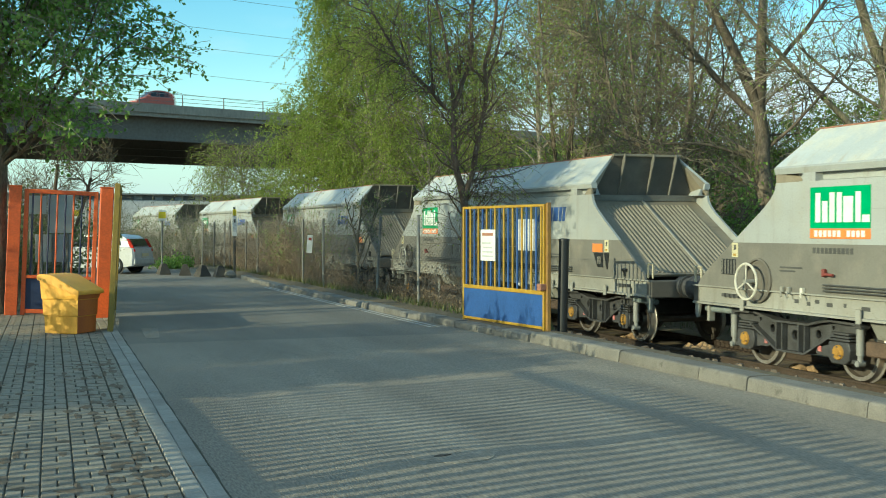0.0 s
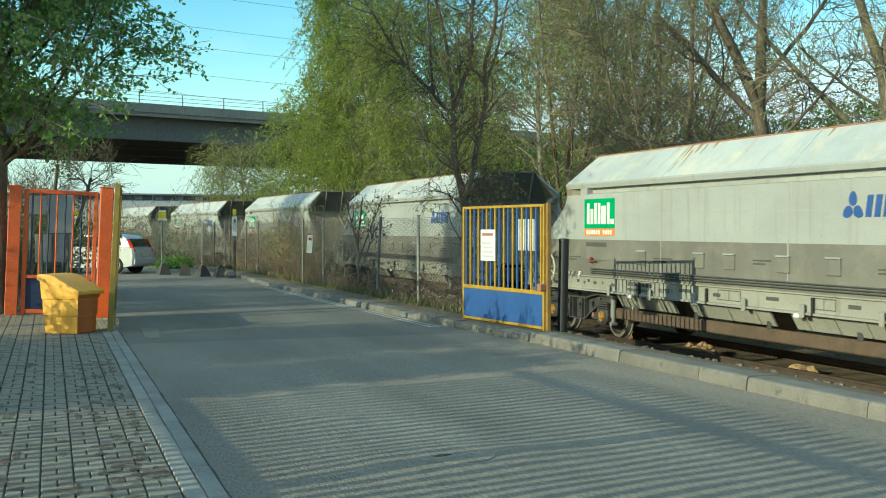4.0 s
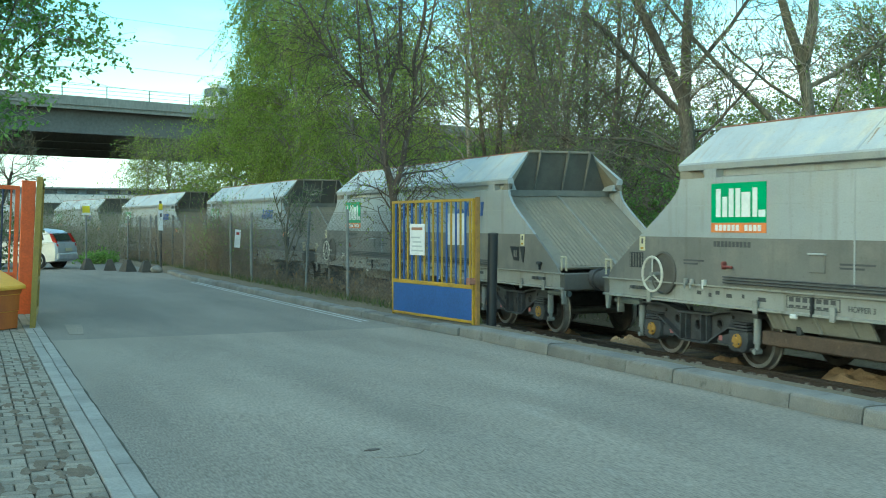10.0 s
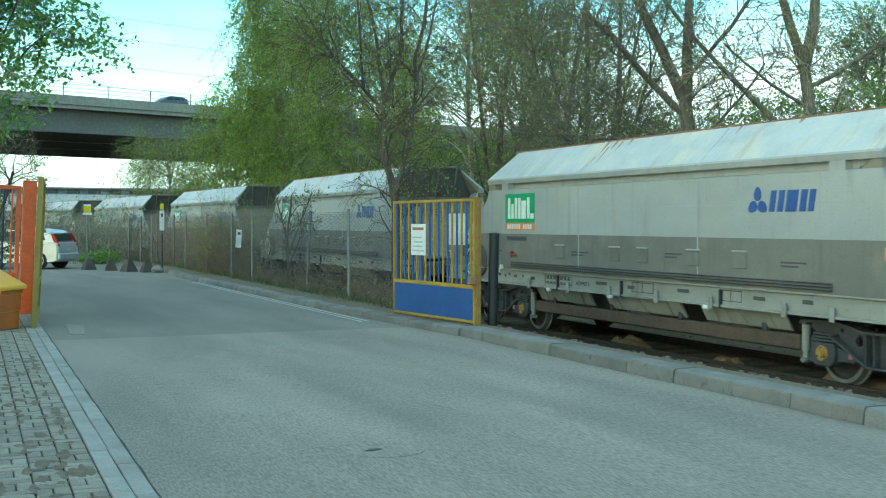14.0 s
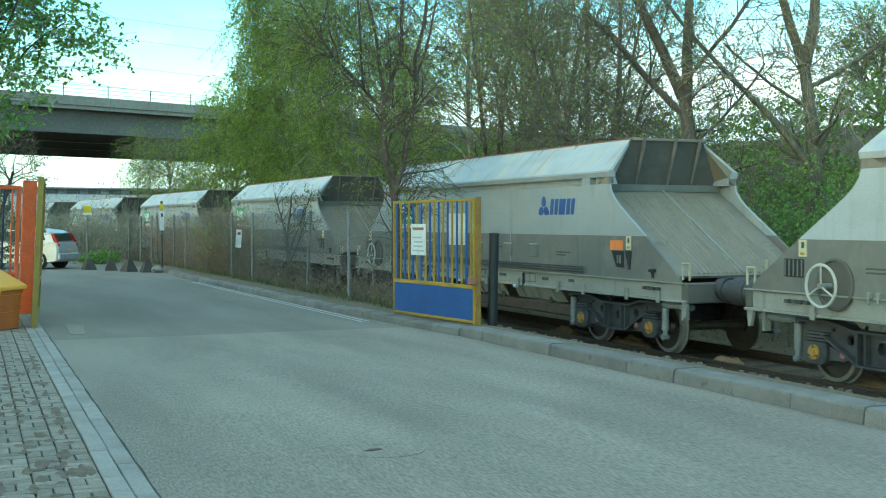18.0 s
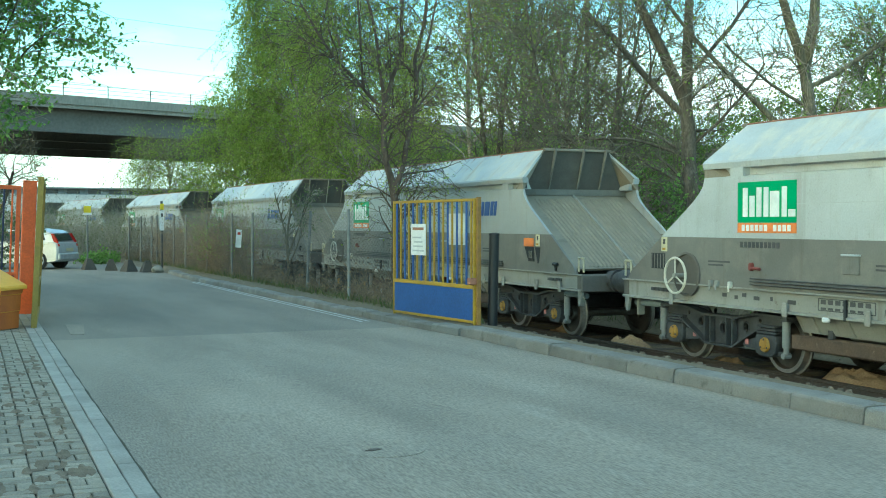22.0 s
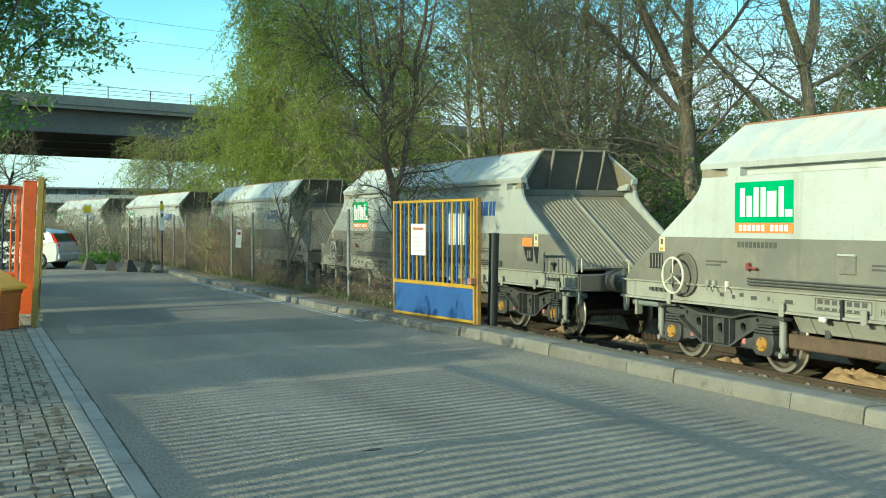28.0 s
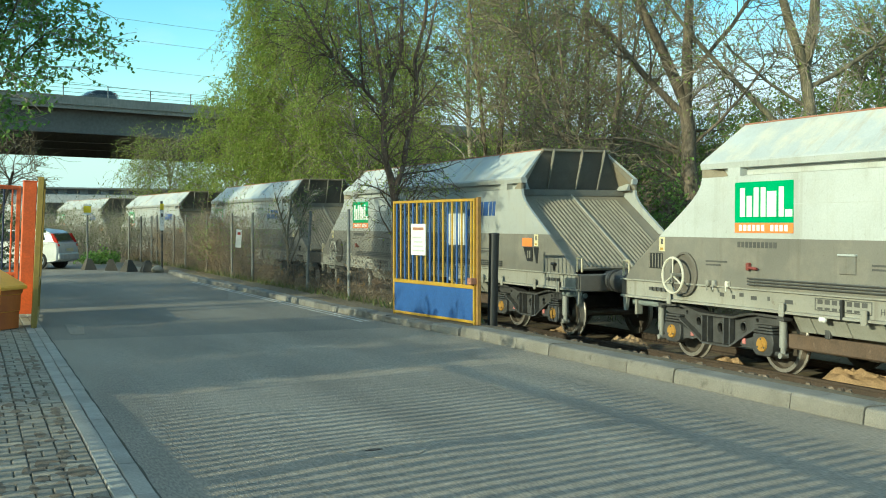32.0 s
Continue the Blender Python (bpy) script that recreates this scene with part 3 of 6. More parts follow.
RAIL = ((-0.06, -0.15), (0.06, -0.15), (0.06, -0.135), (0.01, -0.115), (0.01, -0.04), (0.035, -0.03), (0.035, 0.0), (-0.035, 0.0), (-0.035, -0.03), (-0.01, -0.04), (-0.01, -0.115), (-0.06, -0.135))
for sgn in (-1, 1):
    sweep_line(RAIL, sgn * 0.752, RAIL_Z, "rail", M["rail"], track)
sm = finish(made(box, -1.3, 1.3, -0.125, 0.125, -0.27, -0.145, 0.01), "sleeper", M["sleeper"])
for i in range(66):
    y = 3 + i * 0.68
    o = new("sleeper", sm)
    o.parent = track
    o.matrix_basis = pose(TRACK_X + float(bend(y)), y, RAIL_Z, 0, 0, random.uniform(-1, 1))
bedp = [(-3.6, -0.42), (-1.9, -0.2), (-1.2, -0.19), (1.2, -0.19), (1.9, -0.2), (3.2, -0.34)]
o = sweep_line(bedp, 0, RAIL_Z, "ballast_bed", M["ballast"], track)


# ---- wagons ----
HL, HB, WHEEL_R = 7.6, 1.30, 0.41
BOGIE, AXLE = 5.3, 1.08
# heights over the rail
Z_SOLE0, Z_SOLE1, Z_TOP = 0.885, 1.185, 3.52


def end_curve(n=7):
    """Outline of the side sheet at one end, from the foot up to the shoulder."""
    pts = [(7.45, 1.185), (7.35, 1.32), (6.50, 1.875)]
    c = [(6.50, 1.875), (5.75, 2.36), (5.42, 2.50), (5.40, 2.74)]
    for i in range(1, n):
        t = i / (n - 1)
        a, b2, c2, d = [Vector(p) for p in c]
        p = a * (1 - t) ** 3 + 3 * b2 * t * (1 - t) ** 2 + 3 * c2 * t * t * (1 - t) + d * t ** 3
        pts.append((p.x, p.y))
    return pts


def wheelset(parent, y):
    bm = bmesh.new()
    for sg in (-1, 1):
        prof = [(0.655, 0.06), (0.655, 0.13), (0.69, 0.14), (0.70, 0.33), (0.66, 0.345), (0.66, 0.44), (0.69, 0.445), (0.70, 0.415), (0.79, 0.405), (0.795, 0.35), (0.735, 0.335), (0.73, 0.15), (0.80, 0.12), (0.80, 0.06)]
        lathe(bm, [(sg * a, b) for a, b in prof], (0, 0, 0), 28)
    tube(bm, (-1.02, 0, 0), (1.02, 0, 0), 0.075, 10)
    o = part("wheelset", bm, M["wheel"], parent, "steel wheels on an axle with bright treads", True)
    o.data.materials.append(M["tread"])
    for p in o.data.polygons:
        r = max((o.data.vertices[v].co.y ** 2 + o.data.vertices[v].co.z ** 2) ** 0.5 for v in p.vertices)
        r0 = min((o.data.vertices[v].co.y ** 2 + o.data.vertices[v].co.z ** 2) ** 0.5 for v in p.vertices)
        if abs(p.center.x) > 0.69 and r < 0.45 and (r0 > 0.395 or (r0 > 0.345 and abs(p.center.x) > 0.78)):
            p.material_index = 1
    o.matrix_basis = pose(0, y, WHEEL_R)
    return o


def plate(bm, outer, holes, a, b):
    """A flat plate in the plane of y and z between a and b, with round holes (y, z, radius) through it."""
    edges = []
    loops = [outer] + [[(y + r * math.cos(k * math.pi / 7), z + r * math.sin(k * math.pi / 7)) for k in range(14)] for y, z, r in holes]
    for pts in loops:
        vs = [bm.verts.new((a, u, v)) for u, v in pts]
        edges += [bm.edges.new((p, q)) for p, q in zip(vs, vs[1:] + vs[:1])]
    faces = bmesh.ops.triangle_fill(bm, edges=edges, use_beauty=True)["geom"]
    faces = [f for f in faces if isinstance(f, bmesh.types.BMFace)]
    moved = bmesh.ops.extrude_face_region(bm, geom=faces)["geom"]
    for v in moved:
        if isinstance(v, bmesh.types.BMVert):
            v.co.x = b


def strap(bm, pts, thick, a, b):
    """A flat bar of even thickness that follows an outline in y and z, as wide as a to b."""
    up = []
    for i, (u, v) in enumerate(pts):
        (u0, v0), (u1, v1) = pts[max(i - 1, 0)], pts[min(i + 1, len(pts) - 1)]
        L = math.hypot(u1 - u0, v1 - v0)
        up.append((u - (v1 - v0) / L * thick, v + (u1 - u0) / L * thick))
    prism(bm, list(pts) + up[::-1], a, b)


def bogie(parent, y0, sgn):
    b = part("bogie", made(box, -0.95, 0.95, y0 - 0.24, y0 + 0.24, 0.42, 0.70, 0.04), M["bogie"], parent, "grimy dark bogie with yellow axle caps")
    for sx in (-1, 1):
        xa, xb = sx * 0.98, sx * 1.03
        xw, xn = sx * 0.93, sx * 1.13
        # pierced web from the arms down to the spring nest
        outer = [(-1.48, 0.74), (-1.48, 0.80), (-0.88, 0.81), (-0.62, 0.77), (-0.40, 0.72), (0.40, 0.72), (0.62, 0.77), (0.88, 0.81), (1.48, 0.80), (1.48, 0.74), (1.32, 0.68), (0.98, 0.66), (0.62, 0.48),
                 (0.36, 0.335), (0.30, 0.32), (-0.30, 0.32), (-0.36, 0.335), (-0.62, 0.48), (-0.98, 0.66), (-1.32, 0.68)]
        holes = [(y0 - 0.53, 0.605, 0.062), (y0, 0.55, 0.072), (y0 + 0.53, 0.605, 0.062), (y0 - 0.84, 0.72, 0.03), (y0 + 0.84, 0.72, 0.03)]
        side = part("side_frame", made(plate, [(y0 + u, v) for u, v in outer], holes, xa, xb), M["bogie"], b)
        top = [(-1.50, 0.79), (-0.88, 0.805), (-0.62, 0.765), (-0.40, 0.715), (0.40, 0.715), (0.62, 0.765), (0.88, 0.805), (1.50, 0.79)]
        part("top_flange", made(strap, [(y0 + u, v) for u, v in top], 0.032, xw, xn), M["bogie"], side)
        low = [(-0.98, 0.635), (-0.62, 0.455), (-0.36, 0.31), (-0.30, 0.295), (0.30, 0.295), (0.36, 0.31), (0.62, 0.455), (0.98, 0.635)]
        part("bottom_flange", made(strap, [(y0 + u, v) for u, v in low], 0.028, xw, xn), M["bogie"], side)
        for u0, z0, z1 in ((-0.33, 0.33, 0.72), (-0.19, 0.33, 0.715), (0.19, 0.33, 0.715), (0.33, 0.33, 0.72)):
            part("frame_rib", made(box, min(xb, xn), max(xb, xn) - 0.012, y0 + u0 - 0.012, y0 + u0 + 0.012, z0, z1, 0.003), M["bogie"], side)
        for u0, z0, r0 in ((-0.53, 0.605, 0.072), (0.0, 0.55, 0.084), (0.53, 0.605, 0.072)):
            part("frame_boss", made(ring, (xb, y0 + u0, z0), r0, 0.014, 16), M["bogie"], side)
        for k in range(4):
            part("nest_spring", made(tube, (sx * 0.86, y0 - 0.21 + 0.14 * k, 0.33), (sx * 0.86, y0 - 0.21 + 0.14 * k, 0.60), 0.055, 8), M["brown_beam"], b)
        for sy in (-1, 1):
            ya = y0 + sy * AXLE
            bm = bmesh.new()
            prism(bm, [(ya - 0.20, 0.30), (ya - 0.13, 0.25), (ya + 0.13, 0.25), (ya + 0.20, 0.30), (ya + 0.23, 0.44), (ya + 0.20, 0.55), (ya - 0.20, 0.55), (ya - 0.23, 0.44)], sx * 0.96, sx * 1.14)
            bmesh.ops.bevel(bm, geom=bm.edges[:], offset=0.012, segments=1, affect="EDGES")
            axle_box = part("axle_box", bm, M["bogie"], b)
            for k in range(3):
                part("spring_pad", made(box, min(sx * 0.95, sx * 1.13), max(sx * 0.95, sx * 1.13), ya - 0.21 + 0.012 * k, ya + 0.21 - 0.012 * k, 0.562 + 0.042 * k, 0.592 + 0.042 * k, 0.006), M["bogie"], b)
            bm = bmesh.new()
            lathe(bm, [(sx * 1.14, 0.105), (sx * 1.165, 0.095), (sx * 1.165, 0.055), (sx * 1.18, 0.045)], (0, ya, WHEEL_R), 20)
            part("axle_cap", bm, M["capyellow"], axle_box, "round yellow axle end cap", True)
            for k in range(3):
                aa = math.radians(90 + 120 * k)
                part("cap_bolt", made(lathe, [(sx * 1.16, 0.017), (sx * 1.172, 0.015), (sx * 1.172, 0.004)], (0, ya + 0.075 * math.cos(aa), WHEEL_R + 0.075 * math.sin(aa)), 6), M["bogie"], axle_box)
            # arm that ties the axle box to the frame, with its bracket and tag
            ui = ya - sy * 0.22
            part("radius_arm", made(prism, [(ui, 0.50), (ui - sy * 0.12, 0.47), (ui - sy * 0.30, 0.42), (ui - sy * 0.34, 0.36), (ui - sy * 0.26, 0.33), (ui - sy * 0.10, 0.33), (ui, 0.31)], sx * 0.98, sx * 1.08), M["bogie"], b)
            part("tag", made(box, sx * 1.088 - 0.006, sx * 1.088 + 0.006, ui - sy * 0.24 - 0.035, ui - sy * 0.24 + 0.035, 0.375, 0.455), M["tag_pink"], b, "small faded red tag")
            yd = ya + sy * 0.37
            bm = bmesh.new()
            tube(bm, (sx * 1.08, yd, 0.40), (sx * 1.08, yd, 0.79), 0.056, 12)
            tube(bm, (sx * 1.08, yd, 0.30), (sx * 1.08, yd, 0.40), 0.038, 10)
            tube(bm, (sx * 1.02, yd, 0.29), (sx * 1.14, yd, 0.29), 0.04, 10)
            part("damper", bm, M["damper"], b, "pale grey hydraulic damper", True)
            part("damper_bracket", made(box, min(sx * 0.98, sx * 1.08), max(sx * 0.98, sx * 1.08), min(ya + sy * 0.18, yd), max(ya + sy * 0.18, yd) + 0.03, 0.27, 0.33, 0.008), M["bogie"], b)
            part("damper_bracket", made(box, min(sx * 0.98, sx * 1.14), max(sx * 0.98, sx * 1.14), yd - 0.07, yd + 0.07, 0.755, 0.80, 0.008), M["bogie"], b)
            yb = ya - sy * (WHEEL_R + 0.07)
            part("brake_block", made(box, sx * 0.745 - 0.06, sx * 0.745 + 0.06, yb - 0.045, yb + 0.045, 0.25, 0.55, 0.015), M["brown_beam"], b)
            part("brake_hanger", made(tube, (sx * 0.745, yb - sy * 0.03, 0.50), (sx * 0.80, yb - sy * 0.10, 0.78), 0.022, 6), M["bogie"], b)
    return b


def wagon(label):
    w = thing("hopper_wagon", label, "railway wagon", "hopper wagons of the train")
    up = end_curve()
    k_tone = 2
    for sx in (-1, 1):
        xo, xi = sx * HB, sx * (HB - 0.05)
        hi = [(y, z) for y, z in up[k_tone:]]
        outline = [(-y, z) for y, z in hi][::1] + [(y, z) for y, z in hi[::-1]]
        part("upper_side", made(prism, outline, xi, xo), M["upper"], w)
        lo = up[:k_tone + 1]
        outline = [(-7.45, Z_SOLE1)] + [(-y, z) for y, z in lo[1:]] + [(y, z) for y, z in lo[::-1][:-1]] + [(7.45, Z_SOLE1)]
        part("lower_side", made(prism, outline, xi, xo - sx * 0.003), M["lower"], w, "dusty dark grey lower side")
        # gutter under the roof, with its lip
        bm = bmesh.new()
        prism(bm, [(xi, 2.74), (xo - sx * 0.12, 2.76), (xo - sx * 0.12, 2.87), (xi - sx * 0.10, 2.87), (xi - sx * 0.16, 2.74)], -5.35, 5.35, "xz")
        part("gutter", bm, M["upper"], w, "shadowed recess below the roof edge")
        bm = bmesh.new()
        prism(bm, [(xo, 2.86), (xo + sx * 0.02, 2.94), (xo + sx * 0.0, 2.97), (xo - sx * 0.10, 2.97), (xo - sx * 0.12, 2.86)], -5.42, 5.42, "xz")
        part("shoulder_rail", bm, M["upper"], w)
        for yb in (-4.65, 4.65):
            bm = bmesh.new()
            prism(bm, [(xo - sx * 0.14, 2.74), (xo + sx * 0.004, 2.74), (xo + sx * 0.004, 2.86), (xo - sx * 0.14, 2.86)], yb - 0.14, yb + 0.14, "xz")
            part("gutter_stop", bm, M["upper"], w)
        bm = bmesh.new()
        q = [(xo, 2.97), (sx * 0.72, Z_TOP), (sx * 0.69, Z_TOP - 0.02), (xo - sx * 0.05, 2.95)]
        vs = []
        for yy, yt in ((-5.42, -5.15), (-1.75, -1.75), (1.75, 1.75), (5.42, 5.15)):
            vs.append([bm.verts.new((x, yt if i in (1, 2) else yy, z)) for i, (x, z) in enumerate(q)])
        for a, c in zip(vs, vs[1:]):
            for i in range(4):
                bm.faces.new((a[i], a[(i + 1) % 4], c[(i + 1) % 4], c[i]))
        bm.faces.new(vs[0])
        bm.faces.new(vs[-1][::-1])
        part("roof_slope", bm, M["roof"], w, "streaked pale grey roof slope")
        bm = bmesh.new()
        box(bm, sx * 0.72 - 0.018, sx * 0.72 + 0.018, -5.15, 5.15, Z_TOP - 0.008, Z_TOP + 0.014, 0.005)
        part("roof_edge", bm, M["rust"], w, "rusty red top edge")
        for yb in (-1.75, 1.75):
            bm = bmesh.new()
            q2 = [(xo + sx * 0.012, 2.965), (sx * 0.725, Z_TOP + 0.012), (sx * 0.71, Z_TOP), (xo, 2.95)]
            prism(bm, q2, yb - 0.03, yb + 0.03, "xz")
            part("roof_seam", bm, M["roof"], w)
            part("side_seam", made(box, xo - 0.006, xo + 0.006, yb - 0.012, yb + 0.012, 1.30, 2.74), M["upper"], w)
        for k, (yr, t0, t1, wr) in enumerate(((1.55, 0.55, 1.0, 0.05), (1.40, 0.25, 0.8, 0.035), (1.30, 0.70, 1.0, 0.07), (1.10, 0.62, 0.95, 0.04), (0.85, 0.80, 1.0, 0.06), (1.62, 0.1, 0.5, 0.02), (-2.1, 0.75, 1.0, 0.04), (-3.4, 0.85, 1.0, 0.07))):
            bm = bmesh.new()
            lift = Vector((sx * 0.69, 0, 0.72)) * 0.004
            ends = [Vector((xo, yr, 2.97)).lerp(Vector((sx * 0.72, yr + 0.22 * (t1 - t0), Z_TOP)), t) + lift for t in (t0, 0.5 * (t0 + t1), t1)]
            low = [bm.verts.new(p + Vector((0, -wr * f, 0))) for p, f in zip(ends, (0.15, 0.6, 0.8))]
            high = [bm.verts.new(p + Vector((0, wr * f, 0))) for p, f in zip(ends, (0.15, 0.5, 0.9))]
            for i in range(2):
                bm.faces.new((low[i], low[i + 1], high[i + 1], high[i]))
            part("rust_run", bm, M["rust_brown"], w, "brown rust run down the roof")
        part("weld_seam", made(box, xo - 0.005, xo + 0.005, -5.6, 5.6, 2.335, 2.345), M["upper"], w)
        # sole bar and its fittings
        bm = bmesh.new()
        prism(bm, [(xo - sx * 0.06, Z_SOLE0), (xo + sx * 0.01, Z_SOLE0), (xo + sx * 0.01, Z_SOLE0 + 0.03), (xo - sx * 0.03, Z_SOLE0 + 0.04),
                   (xo - sx * 0.03, Z_SOLE1 - 0.03), (xo + sx * 0.015, Z_SOLE1 - 0.02), (xo + sx * 0.015, Z_SOLE1), (xo - sx * 0.06, Z_SOLE1)], -HL, HL, "xz")
        part("sole_bar", bm, M["sole"], w, "dirty beige sole bar with stencilled panels")
        for yb in (-6.9, -6.0, -4.6, -3.7, -2.1, -0.7, 0.7, 2.1, 3.6, 6.2):
            part("bracket", made(box, xo - 0.03, xo + 0.05 * sx + 0.03, yb - 0.05, yb + 0.05, 0.845, 1.035, 0.012), M["sole"], w)
        for yb, zb in ((-1.9, 0.86), (0.0, 0.84), (1.9, 0.86)):
            bm = bmesh.new()
            box(bm, xo - sx * 0.30 - 0.12, xo - sx * 0.30 + 0.12, yb - 0.3, yb + 0.3, zb - 0.08, zb + 0.1, 0.02)
            part("door_cylinder", bm, M["bogie"], w)
        bm = bmesh.new()
        tube(bm, (xo - sx * 0.20, -0.70, 0.84), (xo - sx * 0.20, -1.10, 0.84), 0.05, 12)
        part("air_cylinder", bm, M["red"], w, "dull red air cylinder", True)
        for yb in (-2.3, 0.35, 2.5):
            part("discharge_handle", made(box, xo - 0.02, xo + 0.02, yb - 0.02, yb + 0.02, 0.875, 1.135, 0.006), M["black"], w)
            part("lamp_bracket", made(box, xo - 0.03, xo + 0.03, yb + 0.28, yb + 0.40, 0.830, 0.895, 0.015), M["white"], w)
        # hatch plates and long pipes along the lower side
        for yb in (-2.75, -1.65, -0.3, 0.55, 2.4):
            part("hatch_plate", made(box, xo - 0.02, xo + 0.02, yb - 0.14, yb + 0.14, 1.45, 1.68, 0.008), M["lower"], w)
            part("hatch_lip", made(box, xo - 0.04, xo + 0.04, yb - 0.155, yb + 0.155, 1.675, 1.70, 0.006), M["upper"], w)
        for zp in (1.265, 1.305, 1.345):
            bm = bmesh.new()
            tube(bm, (xo + sx * 0.035, -4.6, zp - 0.02), (xo + sx * 0.035, 4.3, zp - 0.02), 0.013, 6)
            part("brake_pipe", bm, M["ink"], w)
        for yb in (-4.5, -2.2, 0, 2.2, 4.2):
            part("pipe_clip", made(box, xo - 0.01, xo + 0.03 * sx + 0.02, yb - 0.015, yb + 0.015, 1.210, 1.350, 0.004), M["lower"], w)
        # footholds, their inner shade painted as flat black plates, and warning plates at both ends
        for sy in (-1, 1):
            if sy < 0:
                for wedge in ([(-5.50, 1.63), (-5.88, 1.63), (-5.88, 1.36), (-5.66, 1.36)], [(-5.92, 1.63), (-6.12, 1.63), (-6.07, 1.33), (-6.03, 1.33)]):
                    part("step_recess", made(prism, wedge, xo - 0.008, xo + 0.008), M["black"], w, "flat black plate for the shade in a tapered foothold")
                for yy in (-5.70, -5.78):
                    part("recess_pin", made(box, xo - 0.02, xo + 0.02, yy - 0.02, yy + 0.02, 1.42, 1.56, 0.006), M["lower"], w)
                part("cock_handle", made(tube, (xo + sx * 0.02, -6.75, 1.22), (xo + sx * 0.03, -6.75, 1.33), 0.022, 8), M["black"], w)
                part("cock_handle", made(tube, (xo + sx * 0.03, -6.82, 1.34), (xo + sx * 0.03, -6.68, 1.34), 0.03, 8), M["black"], w)
            else:
                part("step_recess", made(box, xo - 0.008, xo + 0.008, 6.40, 6.78, 1.38, 1.62, 0.004), M["black"], w, "flat black plate for the shade in a barred foothold")
                for k in range(5):
                    part("rung", made(box, xo - 0.012, xo + 0.012, 6.42 + 0.08 * k, 6.445 + 0.08 * k, 1.39, 1.61, 0.004), M["lower"], w)
            yw = -6.02 if sy < 0 else 6.42
            plate = part("warning_plate", made(box, xo - 0.008, xo + 0.008, yw - 0.075, yw + 0.075, 1.65, 1.87, 0.003), M["warn"], w, "small pale warning plate")
            part("warning_mark", made(box, xo - 0.011, xo + 0.011, yw - 0.04, yw + 0.04, 1.67, 1.705, 0.002), M["gate_yellow"], plate)
            part("warning_mark", made(box, xo - 0.011, xo + 0.011, yw - 0.035, yw + 0.02, 1.76, 1.84, 0.002), M["ink"], plate)
            for k in range(4):
                part("stencil_bar", made(box, xo - 0.03, xo - sx * 0.03 + 0.004, sy * 6.6 + 0.12 * k - 0.3, sy * 6.6 + 0.12 * k - 0.22, 1.035, 1.085), M["ink"], w)
        for ya, yc in ((-3.55, -1.65), (-1.15, 1.05), (1.60, 3.55)):
            bm = bmesh.new()
            prism(bm, [(xo - sx * 0.10, 0.895), (xo - sx * 0.13, 0.895), (sx * 1.02, 0.64), (sx * 1.05, 0.64)], ya, yc, "xz")
            skirt = part("hopper_skirt", bm, M["sole"], w, "dirty beige sloping hopper skirt")
            for k in range(3):
                yk = ya + (yc - ya) * (k + 0.5) / 3
                part("skirt_rib", made(prism, [(xo - sx * 0.08, 0.89), (xo - sx * 0.12, 0.89), (sx * 1.04, 0.65), (sx * 1.08, 0.65)], yk - 0.02, yk + 0.02, "xz"), M["sole"], skirt)
        part("long_beam", made(box, sx * 1.04 - 0.05, sx * 1.04 + 0.05, -3.75, 3.75, 0.40, 0.60, 0.02), M["brown_beam"], w, "rusty brown beam under the hopper")
        for yb in (-3.0, -1.0, 1.0, 3.0):
            part("beam_hanger", made(box, sx * 1.06 - 0.03, sx * 1.06 + 0.03, yb - 0.05, yb + 0.05, 0.59, 0.92, 0.01), M["bogie"], w)
        for yf, wf in ((2.02, 1.0), (-0.55, 0.62), (-2.75, 0.5)):
            for za in (0.970, 1.120):
                part("stencil_frame", made(box, xo - sx * 0.03 - 0.004, xo - sx * 0.03 + 0.004, yf, yf + wf, za, za + 0.012), M["ink"], w)
            for k in range(3):
                part("stencil_frame", made(box, xo - sx * 0.03 - 0.004, xo - sx * 0.03 + 0.004, yf + k * (wf - 0.012) / 2, yf + k * (wf - 0.012) / 2 + 0.012, 0.982, 1.120), M["ink"], w)
        if sx < 0:
            word = bpy.data.curves.new("chute_lettering", "FONT")
            word.body, word.size, word.extrude = "HOPPER 3", 0.105, 0.002
            tmp = bpy.data.objects.new("chute_lettering", word)
            letters = new("chute_lettering", bpy.data.meshes.new_from_object(tmp))
            letters.data.materials.append(M["ink"])
            bpy.data.objects.remove(tmp)
            letters.parent = w
            letters["label"] = "small black stencilled words HOPPER 3"
            letters.matrix_basis = pose(xo - sx * 0.03 - 0.004, 1.88, 0.99, 90, 0, -90)
        # table of figures stencilled on the sole bar
        for k in range(7):
            part("stencil_bar", made(box, xo - sx * 0.03 - 0.004, xo - sx * 0.03 + 0.004, 2.1 + 0.13 * k, 2.19 + 0.13 * k, 0.985, 1.015), M["ink"], w)
            part("stencil_bar", made(box, xo - sx * 0.03 - 0.004, xo - sx * 0.03 + 0.004, 2.1 + 0.13 * k, 2.19 + 0.13 * k, 1.055, 1.115), M["ink"], w)
        for yb, wd, zb in ((5.0, 0.10, 1.035), (4.72, 0.07, 1.015), (4.55, 0.09, 1.055), (4.3, 0.12, 1.025), (3.95, 0.05, 1.035), (3.6, 0.16, 1.015), (1.2, 0.35, 1.035), (0.2, 0.2, 1.015), (-1.2, 0.3, 1.035), (-3.0, 0.25, 1.025), (-4.0, 0.2, 1.035)):
            part("stencil_bar", made(box, xo - sx * 0.03 - 0.004, xo - sx * 0.03 + 0.004, yb - wd, yb, zb, zb + 0.055), M["ink"], w)
